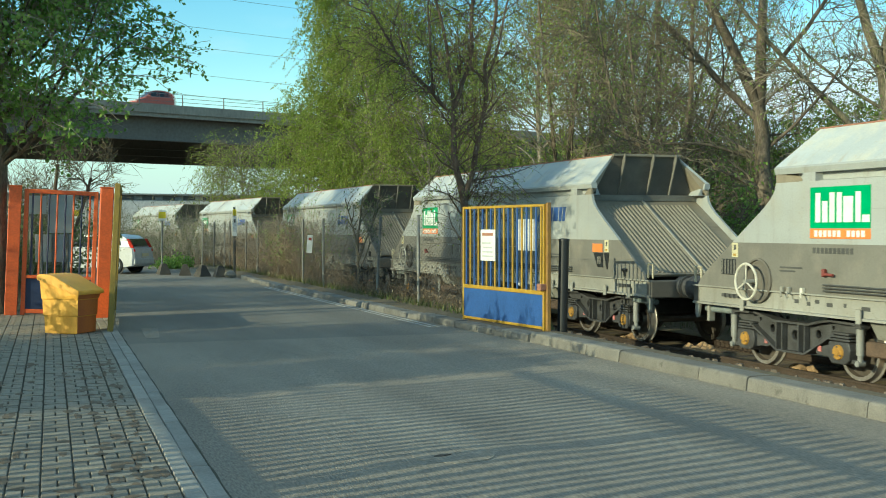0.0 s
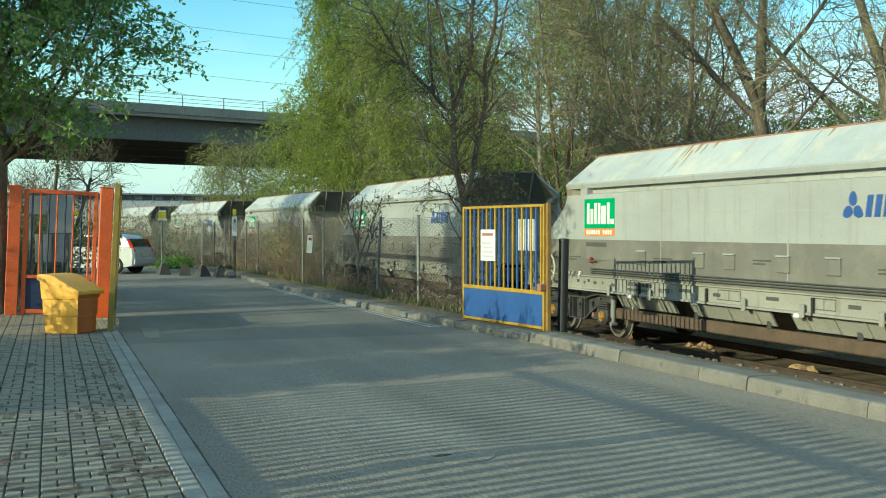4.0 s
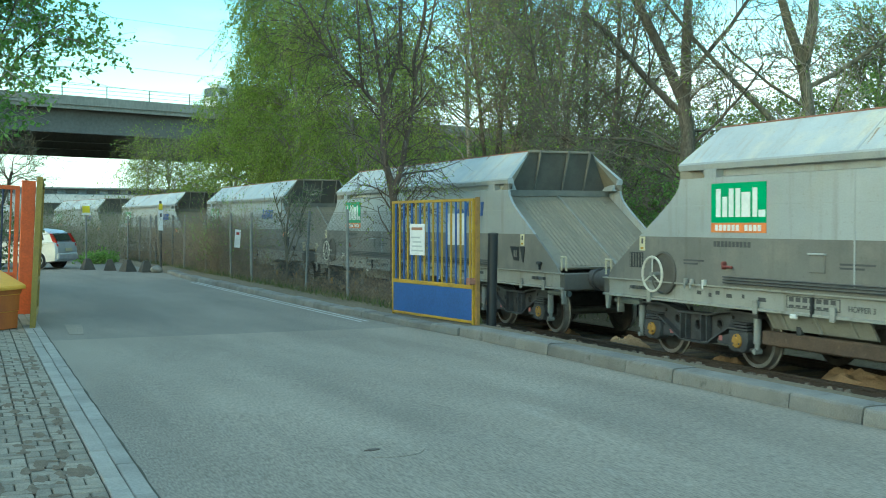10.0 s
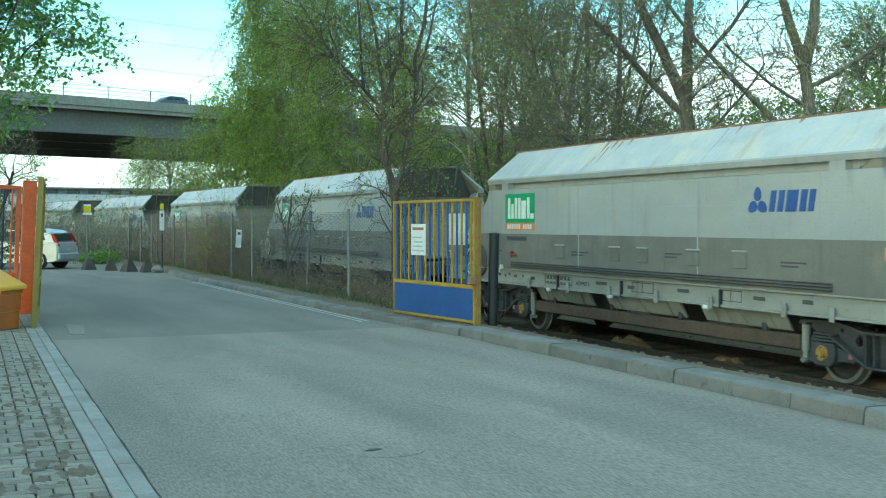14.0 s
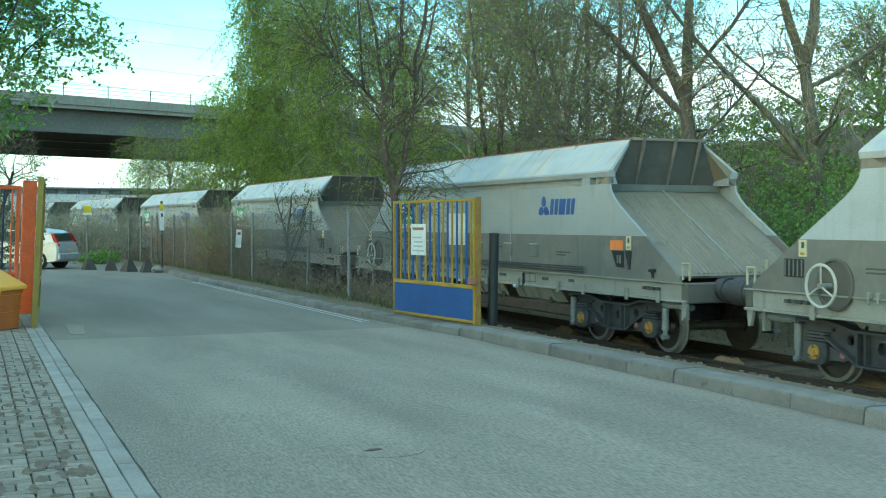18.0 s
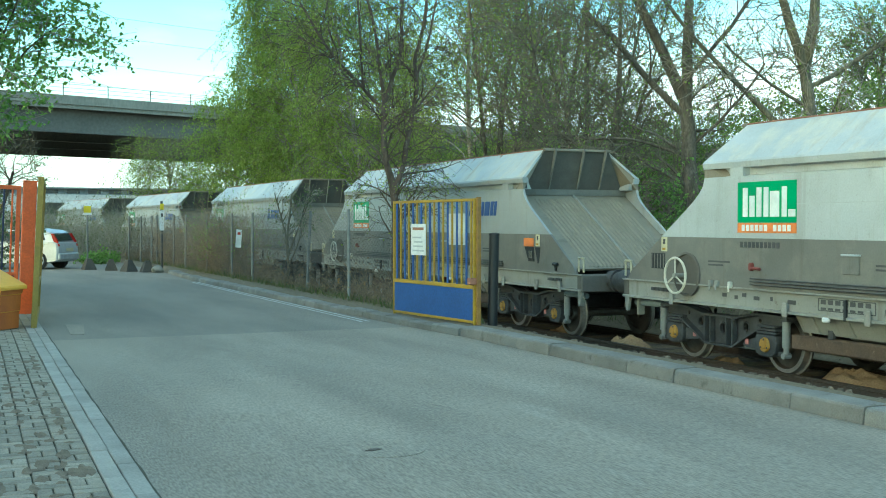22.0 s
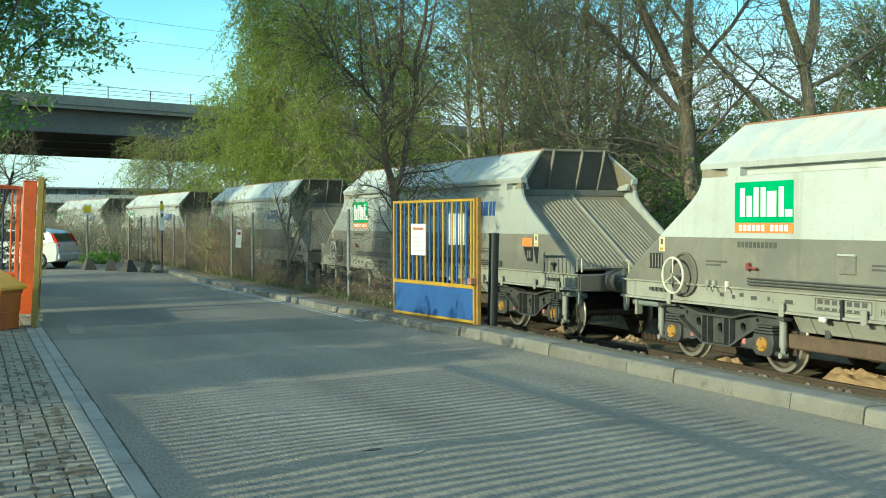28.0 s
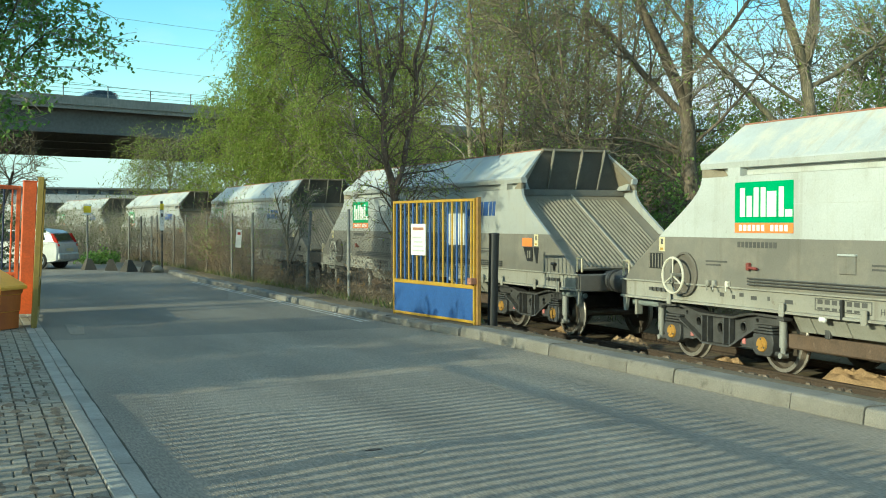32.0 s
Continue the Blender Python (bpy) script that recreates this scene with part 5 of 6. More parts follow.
for xx in (-44, 36):
    for yy in (5, 24):
        part("pier", made(box, xx - 0.9, xx + 0.9, yy - 1.6, yy + 1.6, -0.5, 9.1, 0.1), M["concrete"], viaduct)
    part("crosshead", made(box, xx - 0.7, xx + 0.7, 1.6, 28.2, 9.1, 10.4, 0.05), M["girder"], viaduct)
pm = finish(made(box, -0.035, 0.035, 0.08, 0.16, 12.75, 13.75), "railing_post", M["galv"])
for i in range(40):
    o = new("railing_post", pm)
    o.parent = viaduct
    o.matrix_basis = pose(-47.6 + i * 4.2, 0, 0)
for zz in (13.05, 13.4, 13.73):
    part("railing_rail", made(box, -720, 720, 0.1, 0.14, zz, zz + 0.035), M["galv"], viaduct)


def lane_pose(b):
    a = radians(BRZ)
    c, s = math.cos(a), math.sin(a)
    return pose(BX + b * c - 2.6 * s, BY + b * s + 2.6 * c, 12.25, 0, 0, BRZ)


def car_body(bm, prof_lo, w, taper=0.0, z_from=0.0):
    """A body lofted across its width from a side outline; the upper points draw inward."""
    ws = (-1, -0.94, 0.94, 1)
    n = len(prof_lo)
    cx = sum(p[0] for p in prof_lo) / n
    cz = sum(p[1] for p in prof_lo) / n
    rows = []
    for k in ws:
        edge = 0.965 if abs(k) == 1 else 1.0
        rows.append([bm.verts.new((cx + (x - cx) * edge, k * w / 2 * (1 - taper * max(0, z - z_from)), cz + (z - cz) * edge)) for x, z in prof_lo])
    for a, b in zip(rows, rows[1:]):
        for i in range(n):
            bm.faces.new((a[i], a[(i + 1) % n], b[(i + 1) % n], b[i]))
    bm.faces.new(rows[0][::-1])
    bm.faces.new(rows[-1])


def car(label, paint, group="", tall=1.42):
    """A hatchback: front towards -x, 3.95 m long, standing at z 0."""
    t = thing("car", label, "car", group)
    k = tall / 1.42
    body = [(-1.95, 0.30), (-1.98, 0.52), (-1.9, 0.66), (-1.1, 0.86), (-0.95, 0.90), (1.75, 0.96), (1.93, 0.92), (1.97, 0.60), (1.93, 0.28), (1.5, 0.22), (-1.5, 0.20)]
    bm = bmesh.new()
    car_body(bm, [(x, z * k) for x, z in body], 1.68)
    b = part("body", bm, paint, t, "", True)
    roof = [(-1.0, 0.88), (-0.30, 1.34), (0.1, 1.41), (0.9, 1.42), (1.45, 1.36), (1.62, 1.28), (1.84, 0.94)]
    bm = bmesh.new()
    car_body(bm, [(x, z * k) for x, z in roof], 1.60, 0.20, 0.9)
    part("cabin", bm, paint, t, "", True)
    for sy in (-1, 1):
        for pts in ([(-0.72, 0.97), (-0.22, 1.30), (0.28, 1.34), (0.28, 0.97)], [(0.36, 0.97), (0.36, 1.345), (0.98, 1.33), (1.06, 0.99)], [(1.14, 1.0), (1.08, 1.31), (1.36, 1.25), (1.44, 1.02)]):
            bm = bmesh.new()
            va = [bm.verts.new((x, sy * (0.80 * (1 - 0.20 * max(0, z * k - 0.9)) + 0.008), z * k)) for x, z in pts]
            vb = [bm.verts.new((x, sy * (0.80 * (1 - 0.20 * max(0, z * k - 0.9)) - 0.03), z * k)) for x, z in pts]
            bm.faces.new(va)
            bm.faces.new(vb[::-1])
            for i in range(4):
                bm.faces.new((va[i], vb[i], vb[(i + 1) % 4], va[(i + 1) % 4]))
            part("side_window", bm, M["glass"], t, "dark side window")
        part("rear_lamp", made(prism, [(1.84, 0.80 * k), (1.965, 0.80 * k), (1.90, 0.98 * k), (1.73, 1.25 * k), (1.65, 1.25 * k)], sy * 0.755 - 0.045, sy * 0.755 + 0.045, "xz"), M["lamp_red"], t, "tall red rear lamp")
        part("headlamp", made(box, -1.93, -1.72, sy * 0.62 - 0.16, sy * 0.62 + 0.16, 0.58 * k, 0.72 * k, 0.03), M["lamp_clear"], t)
        part("door_mirror", made(box, -0.72, -0.56, sy * 0.92 - 0.09, sy * 0.92 + 0.09, 0.92 * k, 1.04 * k, 0.03), paint, t)
        part("sill_trim", made(box, -1.0, 1.0, sy * 0.842 - 0.01, sy * 0.842 + 0.01, 0.46 * k, 0.52 * k, 0.005), M["dark_car"], t)
        for wx in (-1.22, 1.22):
            part("wheel_arch", made(lathe, [(0, 0.36), (0.0, 0.355), (0.004, 0.01)], (0, 0, 0), 20), M["black"], t).matrix_basis = pose(wx, sy * 0.836, 0.31, 0, 0, sy * 90)
            bm = bmesh.new()
            lathe(bm, [(-0.09, 0.2), (-0.095, 0.28), (-0.07, 0.305), (0.07, 0.305), (0.095, 0.28), (0.09, 0.2)], (0, 0, 0), 24)
            wl2 = part("wheel", bm, M["tyre"], t, "", True)
            wl2.matrix_basis = pose(wx, sy * 0.78, 0.305, 0, 0, 90)
            bm = bmesh.new()
            for s in range(7):
                a = 2 * math.pi * s / 7
                tube(bm, (sy * 0.09, 0.03 * math.cos(a), 0.03 * math.sin(a)), (sy * 0.09, 0.195 * math.cos(a), 0.195 * math.sin(a)), 0.028, 6)
            ring(bm, (sy * 0.088, 0, 0), 0.195, 0.016, 20)
            part("rim", bm, M["alloy"], wl2, "silver alloy rim")
    bm = bmesh.new()
    prism(bm, [(1.665, 1.24 * k), (1.80, 0.99 * k), (1.86, 0.99 * k), (1.70, 1.25 * k)], -0.60, 0.60, "xz")
    part("rear_window", bm, M["glass"], t, "dark rear window")
    bm = bmesh.new()
    prism(bm, [(-0.97, 0.93 * k), (-0.36, 1.33 * k), (-0.33, 1.31 * k), (-0.92, 0.91 * k)], -0.66, 0.66, "xz")
    part("windscreen", bm, M["glass"], t)
    part("bumper", made(box, 1.84, 2.02, -0.80, 0.80, 0.32 * k, 0.56 * k, 0.04), paint, t)
    part("bumper", made(box, -2.03, -1.85, -0.78, 0.78, 0.30 * k, 0.52 * k, 0.04), paint, t)
    part("number_plate", made(box, 2.0, 2.03, -0.26, 0.26, 0.62 * k, 0.73 * k, 0.004), M["warn"], t, "plain dull yellow plate")
    return t


parked = car("silver hatchback car parked across the end of the road", M["silver"])
parked.matrix_basis = pose(2.30, 43.2, 0.0, 0, 0, -30)
parked.scale = (0.95, 0.95, 0.98)
dark_car = car("dark grey car driving over the viaduct", M["dark_car"], "cars on the viaduct")
traffic = [(dark_car, -0.2, 6.0, 19.5)]
for b0, t0, sp in ((5.9, 14.0, 18.3), (1.6, 17.0, 18.0), (-1.5, 32.0, 22.0)):
    traffic.append((copy_thing(dark_car, pose(0, 0, 0)), b0, t0, sp))
suv = car("tall dark estate car driving over the viaduct", M["dark_car"], "cars on the viaduct", 1.85)
traffic.append((suv, 3.7, 28.6, 22.0))


def lorry(label, tank_mat, tank):
    t = thing("lorry", label, "lorry")
    bm = bmesh.new()
    box(bm, -4.6, -2.5, -1.2, 1.2, 0.7, 2.9, 0.12)
    cab = part("cab", bm, M["white"], t, "white lorry cab")
    part("windscreen", made(box, -4.64, -4.58, -1.05, 1.05, 1.75, 2.6, 0.02), M["glass"], cab)
    for sy in (-1, 1):
        part("side_window", made(box, -4.3, -3.3, sy * 1.2 - 0.02, sy * 1.2 + 0.02, 1.8, 2.55, 0.01), M["glass"], cab)
    part("chassis", made(box, -4.4, 4.6, -0.5, 0.5, 0.6, 0.95, 0.03), M["black"], t)
    if tank:
        bm = bmesh.new()
        lathe(bm, [(-2.1, 0.5), (-2.0, 0.95), (-1.8, 1.08), (4.2, 1.08), (4.45, 0.95), (4.55, 0.5)], (0, 0, 2.15), 24)
        part("tank", bm, tank_mat, t, "dark green cylindrical tank", True)
        for xx in (-0.8, 0.6, 2.0, 3.4):
            part("tank_band", made(ring, (xx, 0, 2.15), 1.085, 0.03, 24), tank_mat, t)
        part("tank_mark", made(box, 0.3, 1.3, -1.12, -1.09, 2.0, 2.5), M["white"], t)
        for xx in (-1.6, -0.2, 1.2, 2.6, 4.0):
            part("walkway_post", made(box, xx - 0.03, xx + 0.03, -0.05, 0.05, 3.2, 3.5), M["galv"], t)
        part("walkway_rail", made(box, -1.8, 4.2, -0.04, 0.04, 3.47, 3.53), M["galv"], t)
    else:
        bm = bmesh.new()
        box(bm, -2.3, 4.6, -1.25, 1.25, 1.0, 3.3, 0.1)
        part("load_body", bm, tank_mat, t, "dull red box body")
    for xx in (-3.5, 2.0, 3.3):
        for sy in (-1, 1):
            part("wheel", made(lathe, [(-0.15, 0.3), (-0.15, 0.45), (-0.11, 0.5), (0.11, 0.5), (0.15, 0.45), (0.15, 0.3)], (0, 0, 0), 20), M["tyre"], t, "", True).matrix_basis = pose(xx, sy * 1.0, 0.5, 0, 0, 90)
    return t


traffic.append((lorry("white lorry with a dark green tank on the viaduct", M["green_tank"], True), -0.2, 10.8, 19.4))
traffic.append((car("dull red van driving over the viaduct", M["lorry_red"], "cars on the viaduct", 2.0), -3.25, 0.0, 21.0))


# ---- gates ----
def gate_leaf(label, p0, p1, z0, h, frame_m, bar_a, bar_b, panel_m, panel_h, bars, post_w=0.075):
    """A framed gate leaf between two ground points, with round bars above a solid panel."""
    p0, p1 = Vector(p0), Vector(p1)
    d = p1 - p0
    L = d.length
    t = thing("gate", label, "gate", at=(p0.x, p0.y, z0), rz=math.degrees(math.atan2(d.y, d.x)))
    w = post_w
    for xx in (0, L - w):
        part("stile", made(box, xx, xx + w, -w / 2, w / 2, 0.0, h, 0.006), frame_m, t)
    part("top_rail", made(box, w, L - w, -w / 2, w / 2, h - w, h, 0.006), frame_m, t)
    part("bottom_rail", made(box, w, L - w, -w / 2, w / 2, 0.04, 0.04 + w, 0.006), frame_m, t)
    part("middle_rail", made(box, w, L - w, -w / 2, w / 2, panel_h, panel_h + 0.06, 0.006), frame_m, t)
    part("panel", made(box, w, L - w, -0.012, 0.012, 0.04 + w, panel_h, 0.0), panel_m, t, "solid painted lower panel")
    for i in range(bars):
        x = w + (L - 2 * w) * (i + 0.5) / bars
        part("bar", made(tube, (x, 0, panel_h + 0.06), (x, 0, h - w), 0.017, 8), bar_a if i % 2 == 0 else bar_b, t)
    return t


g1 = gate_leaf("yellow and blue steel gate leaf standing open beside the kerb", (6.90, 18.18), (7.20, 15.58), 0.05, 1.90, M["gate_yellow"], M["gate_blue"], M["gate_yellow"], M["gate_blue"], 0.55, 18, 0.042)
Lg = (Vector((6.90, 18.18)) - Vector((7.20, 15.58))).length
sgn_o = part("notice", made(box, 0.72, 1.20, -0.06, -0.048, 1.02, 1.52), M["white"], g1, "white notice with red heading")
part("notice_heading", made(box, 0.78, 1.14, -0.0645, -0.0605, 1.42, 1.465), M["rust"], sgn_o)
for k, (a, b2) in enumerate(((0.77, 1.15), (0.79, 1.12), (0.82, 1.10), (0.77, 1.06))):
    part("notice_line", made(box, a, b2, -0.0635, -0.0605, 1.08 + 0.07 * k, 1.105 + 0.07 * k), M["board"], sgn_o)
part("notice", made(box, 1.72, 2.24, 0.05, 0.06, 1.20, 1.68), M["white"], g1, "white notice behind the bars")
part("latch_plate", made(box, Lg - 0.09, Lg + 0.02, -0.09, 0.05, 0.62, 0.72, 0.01), M["rust"], g1)
gp = thing("gate_post", "square yellow steel gate post with worn paint", "gate post", at=(7.245, 15.56, 0))
part("shaft", made(box, -0.03, 0.03, -0.03, 0.03, 0.0, 1.97, 0.006), M["rust_yellow"], gp)
part("footing", made(box, -0.16, 0.16, -0.16, 0.16, -0.02, 0.06, 0.02), M["kerb"], gp)
bp = thing("bollard", "round black steel post beside the gate", "post", at=(7.50, 15.62, 0.04))
part("shaft", made(tube, (0, 0, 0), (0.03, 0, 1.36), 0.075, 16), M["black"], bp, "", True)
part("cap", made(lathe, [(1.36, 0.082), (1.39, 0.08), (1.40, 0.03)], (0.03, 0, 0), 16, "z"), M["black"], bp, "", True)

g2 = gate_leaf("yellow gate leaf folded back, seen nearly edge on", (1.19, 18.35), (1.46, 21.6), 0.0, 2.28, M["olive_yellow"], M["olive_yellow"], M["olive_yellow"], M["olive_yellow"], 0.6, 18, 0.085)
g2.matrix_basis = g2.matrix_basis @ pose(0, 0, 0, 3.2, 0, 0)
g3 = gate_leaf("orange pedestrian gate with navy bars and panel", (-0.12, 22.6), (1.17, 22.45), 0.0, 2.32, M["gate_orange"], M["gate_navy"], M["gate_orange"], M["gate_navy"], 0.68, 8)
g3.matrix_basis = g3.matrix_basis @ pose(0, 0, 0, 0, 2.4, 0)
for nm, xx, yy, hh in (("gate_post", -0.29, 22.62, 2.36), ("gate_post", 1.24, 21.3, 2.30)):
    p = thing(nm, "square orange steel gate post with peeling paint", "gate post", at=(xx, yy, 0))
    p.matrix_basis = pose(xx, yy, 0, 0, 2.6, 0)
    part("shaft", made(box, -0.11, 0.11, -0.11, 0.11, 0, hh, 0.01), M["gate_orange"], p)
    part("cap", made(box, -0.12, 0.12, -0.12, 0.12, hh, hh + 0.02, 0.005), M["gate_orange"], p)

# boards standing behind the orange gate
for nm, x0, x1, yy, z0, z1 in (("sign_board", -0.02, 0.37, 24.0, 1.87, 2.23), ("sign_board", 0.155, 0.85, 24.2, 0.92, 1.47), ("sign_board", 0.39, 0.86, 24.1, 1.50, 2.25)):
    t = thing(nm, "plain pale grey board on posts behind the gate", "sign", at=(0, yy, 0))
    part("panel", made(box, x0, x1, -0.02, 0.02, z0, z1, 0.005), M["board"], t)
    for xx in (x0 + 0.1, x1 - 0.1):
        part("post", made(tube, (xx, 0.05, -0.03), (xx, 0.05, z1), 0.03, 8), M["galv"], t)

# grit bin
gb = thing("grit_bin", "yellow plastic grit bin with a sloping lid", "grit bin", at=(0.20, 18.42, 0.018), rz=-38)
gb.scale = (0.76, 0.76, 1.0)
bm = bmesh.new()
lo = [(0.05, 0.05), (0.80, 0.05), (0.80, 0.65), (0.05, 0.65)]
v = []
for (grow_by, z) in ((0.0, 0.0), (0.015, 0.25), (0.035, 0.26), (0.05, 0.5), (0.07, 0.51)):
    v.append([bm.verts.new((0.425 + (x - 0.425) * (1 + grow_by * 2), 0.35 + (y - 0.35) * (1 + grow_by * 2), z)) for x, y in lo])
top = [bm.verts.new((0.425 + (x - 0.425) * 1.2, 0.35 + (y - 0.35) * 1.2, 0.80 if x < 0.4 else 0.58)) for x, y in lo]
v.append(top)
bm.faces.new(v[0][::-1])
bm.faces.new(v[-1])
for a, b2 in zip(v, v[1:]):
    for i in range(4):
        bm.faces.new((a[i], a[(i + 1) % 4], b2[(i + 1) % 4], b2[i]))
tub = part("tub", bm, M["bin"], gb, "yellow tub, its road side in deeper orange for shade")
# faces turned to the road take the orange with shade painted in
tub.data.materials.append(M["bin_side"])
for p in tub.data.polygons:
    if p.normal.x > 0.6:
        p.material_index = 1
bm = bmesh.new()
prism(bm, [(-0.06, 0.80), (-0.06, 0.86), (0.0, 0.885), (0.30, 0.87), (0.92, 0.635), (0.92, 0.585), (0.90, 0.575)], -0.07, 0.78, "xz")
bmesh.ops.bevel(bm, geom=bm.edges[:], offset=0.012, segments=2, affect="EDGES")
part("lid", bm, M["bin"], gb, "yellow sloping lid", True)
part("skid", made(box, 0.1, 0.75, 0.08, 0.16, -0.012, 0.004), M["bin"], gb)

# ---- fence along the line ----
fence = thing("chain_link_fence", "grey chain-link fence on thin metal posts, overgrown", "fence")
FENCE_Y = (18.3, 22.03, 25.0, 29.98, 32.38, 35.8, 39.2, 41.1, 43.8, 44.7, 46.5, 48.5)
fm = finish(made(tube, (0, 0, 0), (0, 0, 1.86), 0.032, 8), "fence_post", M["galv"])


def fence_x(y):
    return 7.40 + float(bend(y)) * 2.3


for y in FENCE_Y:
    o = new("fence_post", fm)
    o.parent = fence
    o.matrix_basis = pose(fence_x(y), y, 0.0, random.uniform(-1, 1), 3.2 if y == 25.0 else random.uniform(-1, 1), 0)
wires = []
fy0, fy1 = 18.3, 48.5
for sg in (1, -1):
    y0 = np.arange(fy0 - 1.8, fy1 + 1.8, 0.085)
    for y in y0:
        a, b2 = (y, 0.08), (y + sg * 1.7, 1.78)
        pts = []
        for k in range(5):
            yy, zz = a[0] + (b2[0] - a[0]) * k / 4, a[1] + (b2[1] - a[1]) * k / 4
            pts.append((fence_x(min(max(yy, fy0), fy1)) + 0.03, min(max(yy, fy0), fy1), zz))
        wires.append(pts)
wires = np.array(wires)
o = new("mesh_wire", mesh_np("mesh_wire", *tubes(wires, np.full(len(wires), 0.0022), np.full(len(wires), 0.0022), 3), M["wire"]))
o.parent = fence
o["kind"] = "stuff"
for zz in (0.1, 0.95, 1.8):
    pts = np.array([[(fence_x(y) + 0.03, y, zz) for y in np.linspace(fy0, fy1, 24)]])
    o = new("line_wire", mesh_np("line_wire", *tubes(pts, [0.004], [0.004], 4), M["wire"]))
    o.parent = fence
n = thing("fence_notice", "tilted white notice tied to the fence", "sign", at=(fence_x(30.0) - 0.22, 30.6, 1.17), rz=-8)
n.matrix_basis = n.matrix_basis @ pose(0, 0, 0, 0, 4, 0)
part("panel", made(box, -0.075, 0.075, -0.008, 0.008, -0.24, 0.24), M["white"], n)
part("red_mark", made(box, -0.04, 0.04, -0.013, -0.009, 0.10, 0.17), M["red"], n)

# ---- signs, blocks ----
ysn = thing("warning_sign", "small yellow and white sign on a grey post", "sign", at=(4.98, 46.3, 0))
part("post", made(tube, (0, 0, 0), (0, 0, 2.2), 0.035, 8), M["galv"], ysn)
part("plate", made(box, -0.135, 0.135, -0.06, -0.04, 1.90, 2.30, 0.004), M["sign_yellow"], ysn)
part("plate_border", made(box, -0.135, 0.135, -0.066, -0.061, 2.24, 2.30), M["white"], ysn)
part("lower_plate", made(box, -0.17, 0.17, -0.066, -0.061, 1.90, 1.98), M["white"], ysn)
copy_thing(ysn, pose(1.9, 49.5, 0.1))
bsn = thing("sign_post", "tall narrow white and yellow sign on a dark post", "sign", at=(6.50, 38.6, 0))
part("post", made(tube, (0, 0, 0), (0, 0, 2.3), 0.04, 8), M["ink"], bsn)
part("plate", made(box, -0.075, 0.075, -0.06, -0.045, 1.34, 2.00, 0.004), M["white"], bsn)
part("top_plate", made(box, -0.06, 0.06, -0.06, -0.045, 2.02, 2.22, 0.004), M["sign_yellow"], bsn)
part("plate_mark", made(box, -0.03, 0.03, -0.066, -0.061, 1.78, 1.90), M["ink"], bsn)
bm = bmesh.new()
v = [[bm.verts.new((x * s, y * s2, z)) for x, y in ((-1, -1), (1, -1), (1, 1), (-1, 1))] for s, s2, z in ((0.20, 0.24, 0), (0.19, 0.23, 0.05), (0.075, 0.10, 0.36), (0.06, 0.085, 0.375))]
bm.faces.new(v[0][::-1])
bm.faces.new(v[-1])
for a, b2 in zip(v, v[1:]):
    for i in range(4):
        bm.faces.new((a[i], a[(i + 1) % 4], b2[(i + 1) % 4], b2[i]))
blk = part("concrete_block", bm, M["block"])
tagged(blk, "weathered tapered concrete barrier block on the asphalt", "barrier", "barrier blocks across the road")
blk.matrix_basis = pose(4.45, 41.0, 0, 0, 0, 10)
for x, y, rz in ((5.05, 39.9, -6), (5.47, 38.8, 20), (5.95, 38.1, 4)):
    copy_thing(blk, pose(x, y, 0, 0, 0, rz))
bm = bmesh.new()
bmesh.ops.create_icosphere(bm, subdivisions=2, radius=0.2)
for vv in bm.verts:
    vv.co *= 1 + 0.25 * noise.noise(vv.co * 6)
    vv.co.z = max(vv.co.z * 0.7 + 0.09, 0)
st = part("stone", bm, M["edging"])
tagged(st, "pale rough stone lying by the kerb end", "stone")
st.matrix_basis = pose(6.22, 37.7, 0)

# ---- sand heaps by the rail ----
def heap(x, y, rx, ry, h, seed):
    rng = np.random.default_rng(seed)
    bm = bmesh.new()
    bmesh.ops.create_grid(bm, x_segments=40, y_segments=40, size=1.0)
    for vv in bm.verts:
        r = min(1.0, math.hypot(vv.co.x, vv.co.y))
        hh = (1 - r * r) ** 1.2 * h * (0.8 + 0.5 * noise.noise(Vector((vv.co.x * 2.5 + seed, vv.co.y * 2.5, seed))))
        hh += (0.06 * noise.noise(Vector((vv.co.x * 5, vv.co.y * 5, seed))) + 0.03 * noise.noise(Vector((vv.co.x * 15, vv.co.y * 15, seed)))) * (1 - r * r)
        vv.co = Vector((vv.co.x * rx, vv.co.y * ry, hh - 0.03))
    o = part("sand_mound", bm, M["sand"], None, "", True)
    tagged(o, "small heap of spilled yellow sand beside the rail", "sand heap", "sand heaps along the track")
    o.matrix_basis = pose(x, y, RAIL_Z - 0.21)


heap(11.25, 12.0, 0.52, 0.95, 0.46, 1)
heap(11.2, 10.3, 0.5, 0.8, 0.38, 2)
heap(11.2, 14.9, 0.45, 0.6, 0.26, 7)
heap(11.2, 17.7, 0.45, 0.8, 0.34, 3)
heap(11.25, 20.2, 0.45, 0.7, 0.28, 4)
rng = np.random.default_rng(5)
n = 5000
sx_, sy_ = rng.uniform(7.9, 13.8, n), rng.uniform(4, 40, n)
sz_ = np.where(np.abs(sx_ - TRACK_X) < 2.1, RAIL_Z - 0.195, ground_z(sx_, sy_))
c = np.stack([sx_, sy_, sz_], -1)
r = rng.uniform(0.012, 0.045, n)[:, None, None]
oct_v = np.array([(1, 0, 0), (0, 1, 0), (-1, 0, 0), (0, -1, 0), (0, 0, 0.8), (0, 0, -0.6)])
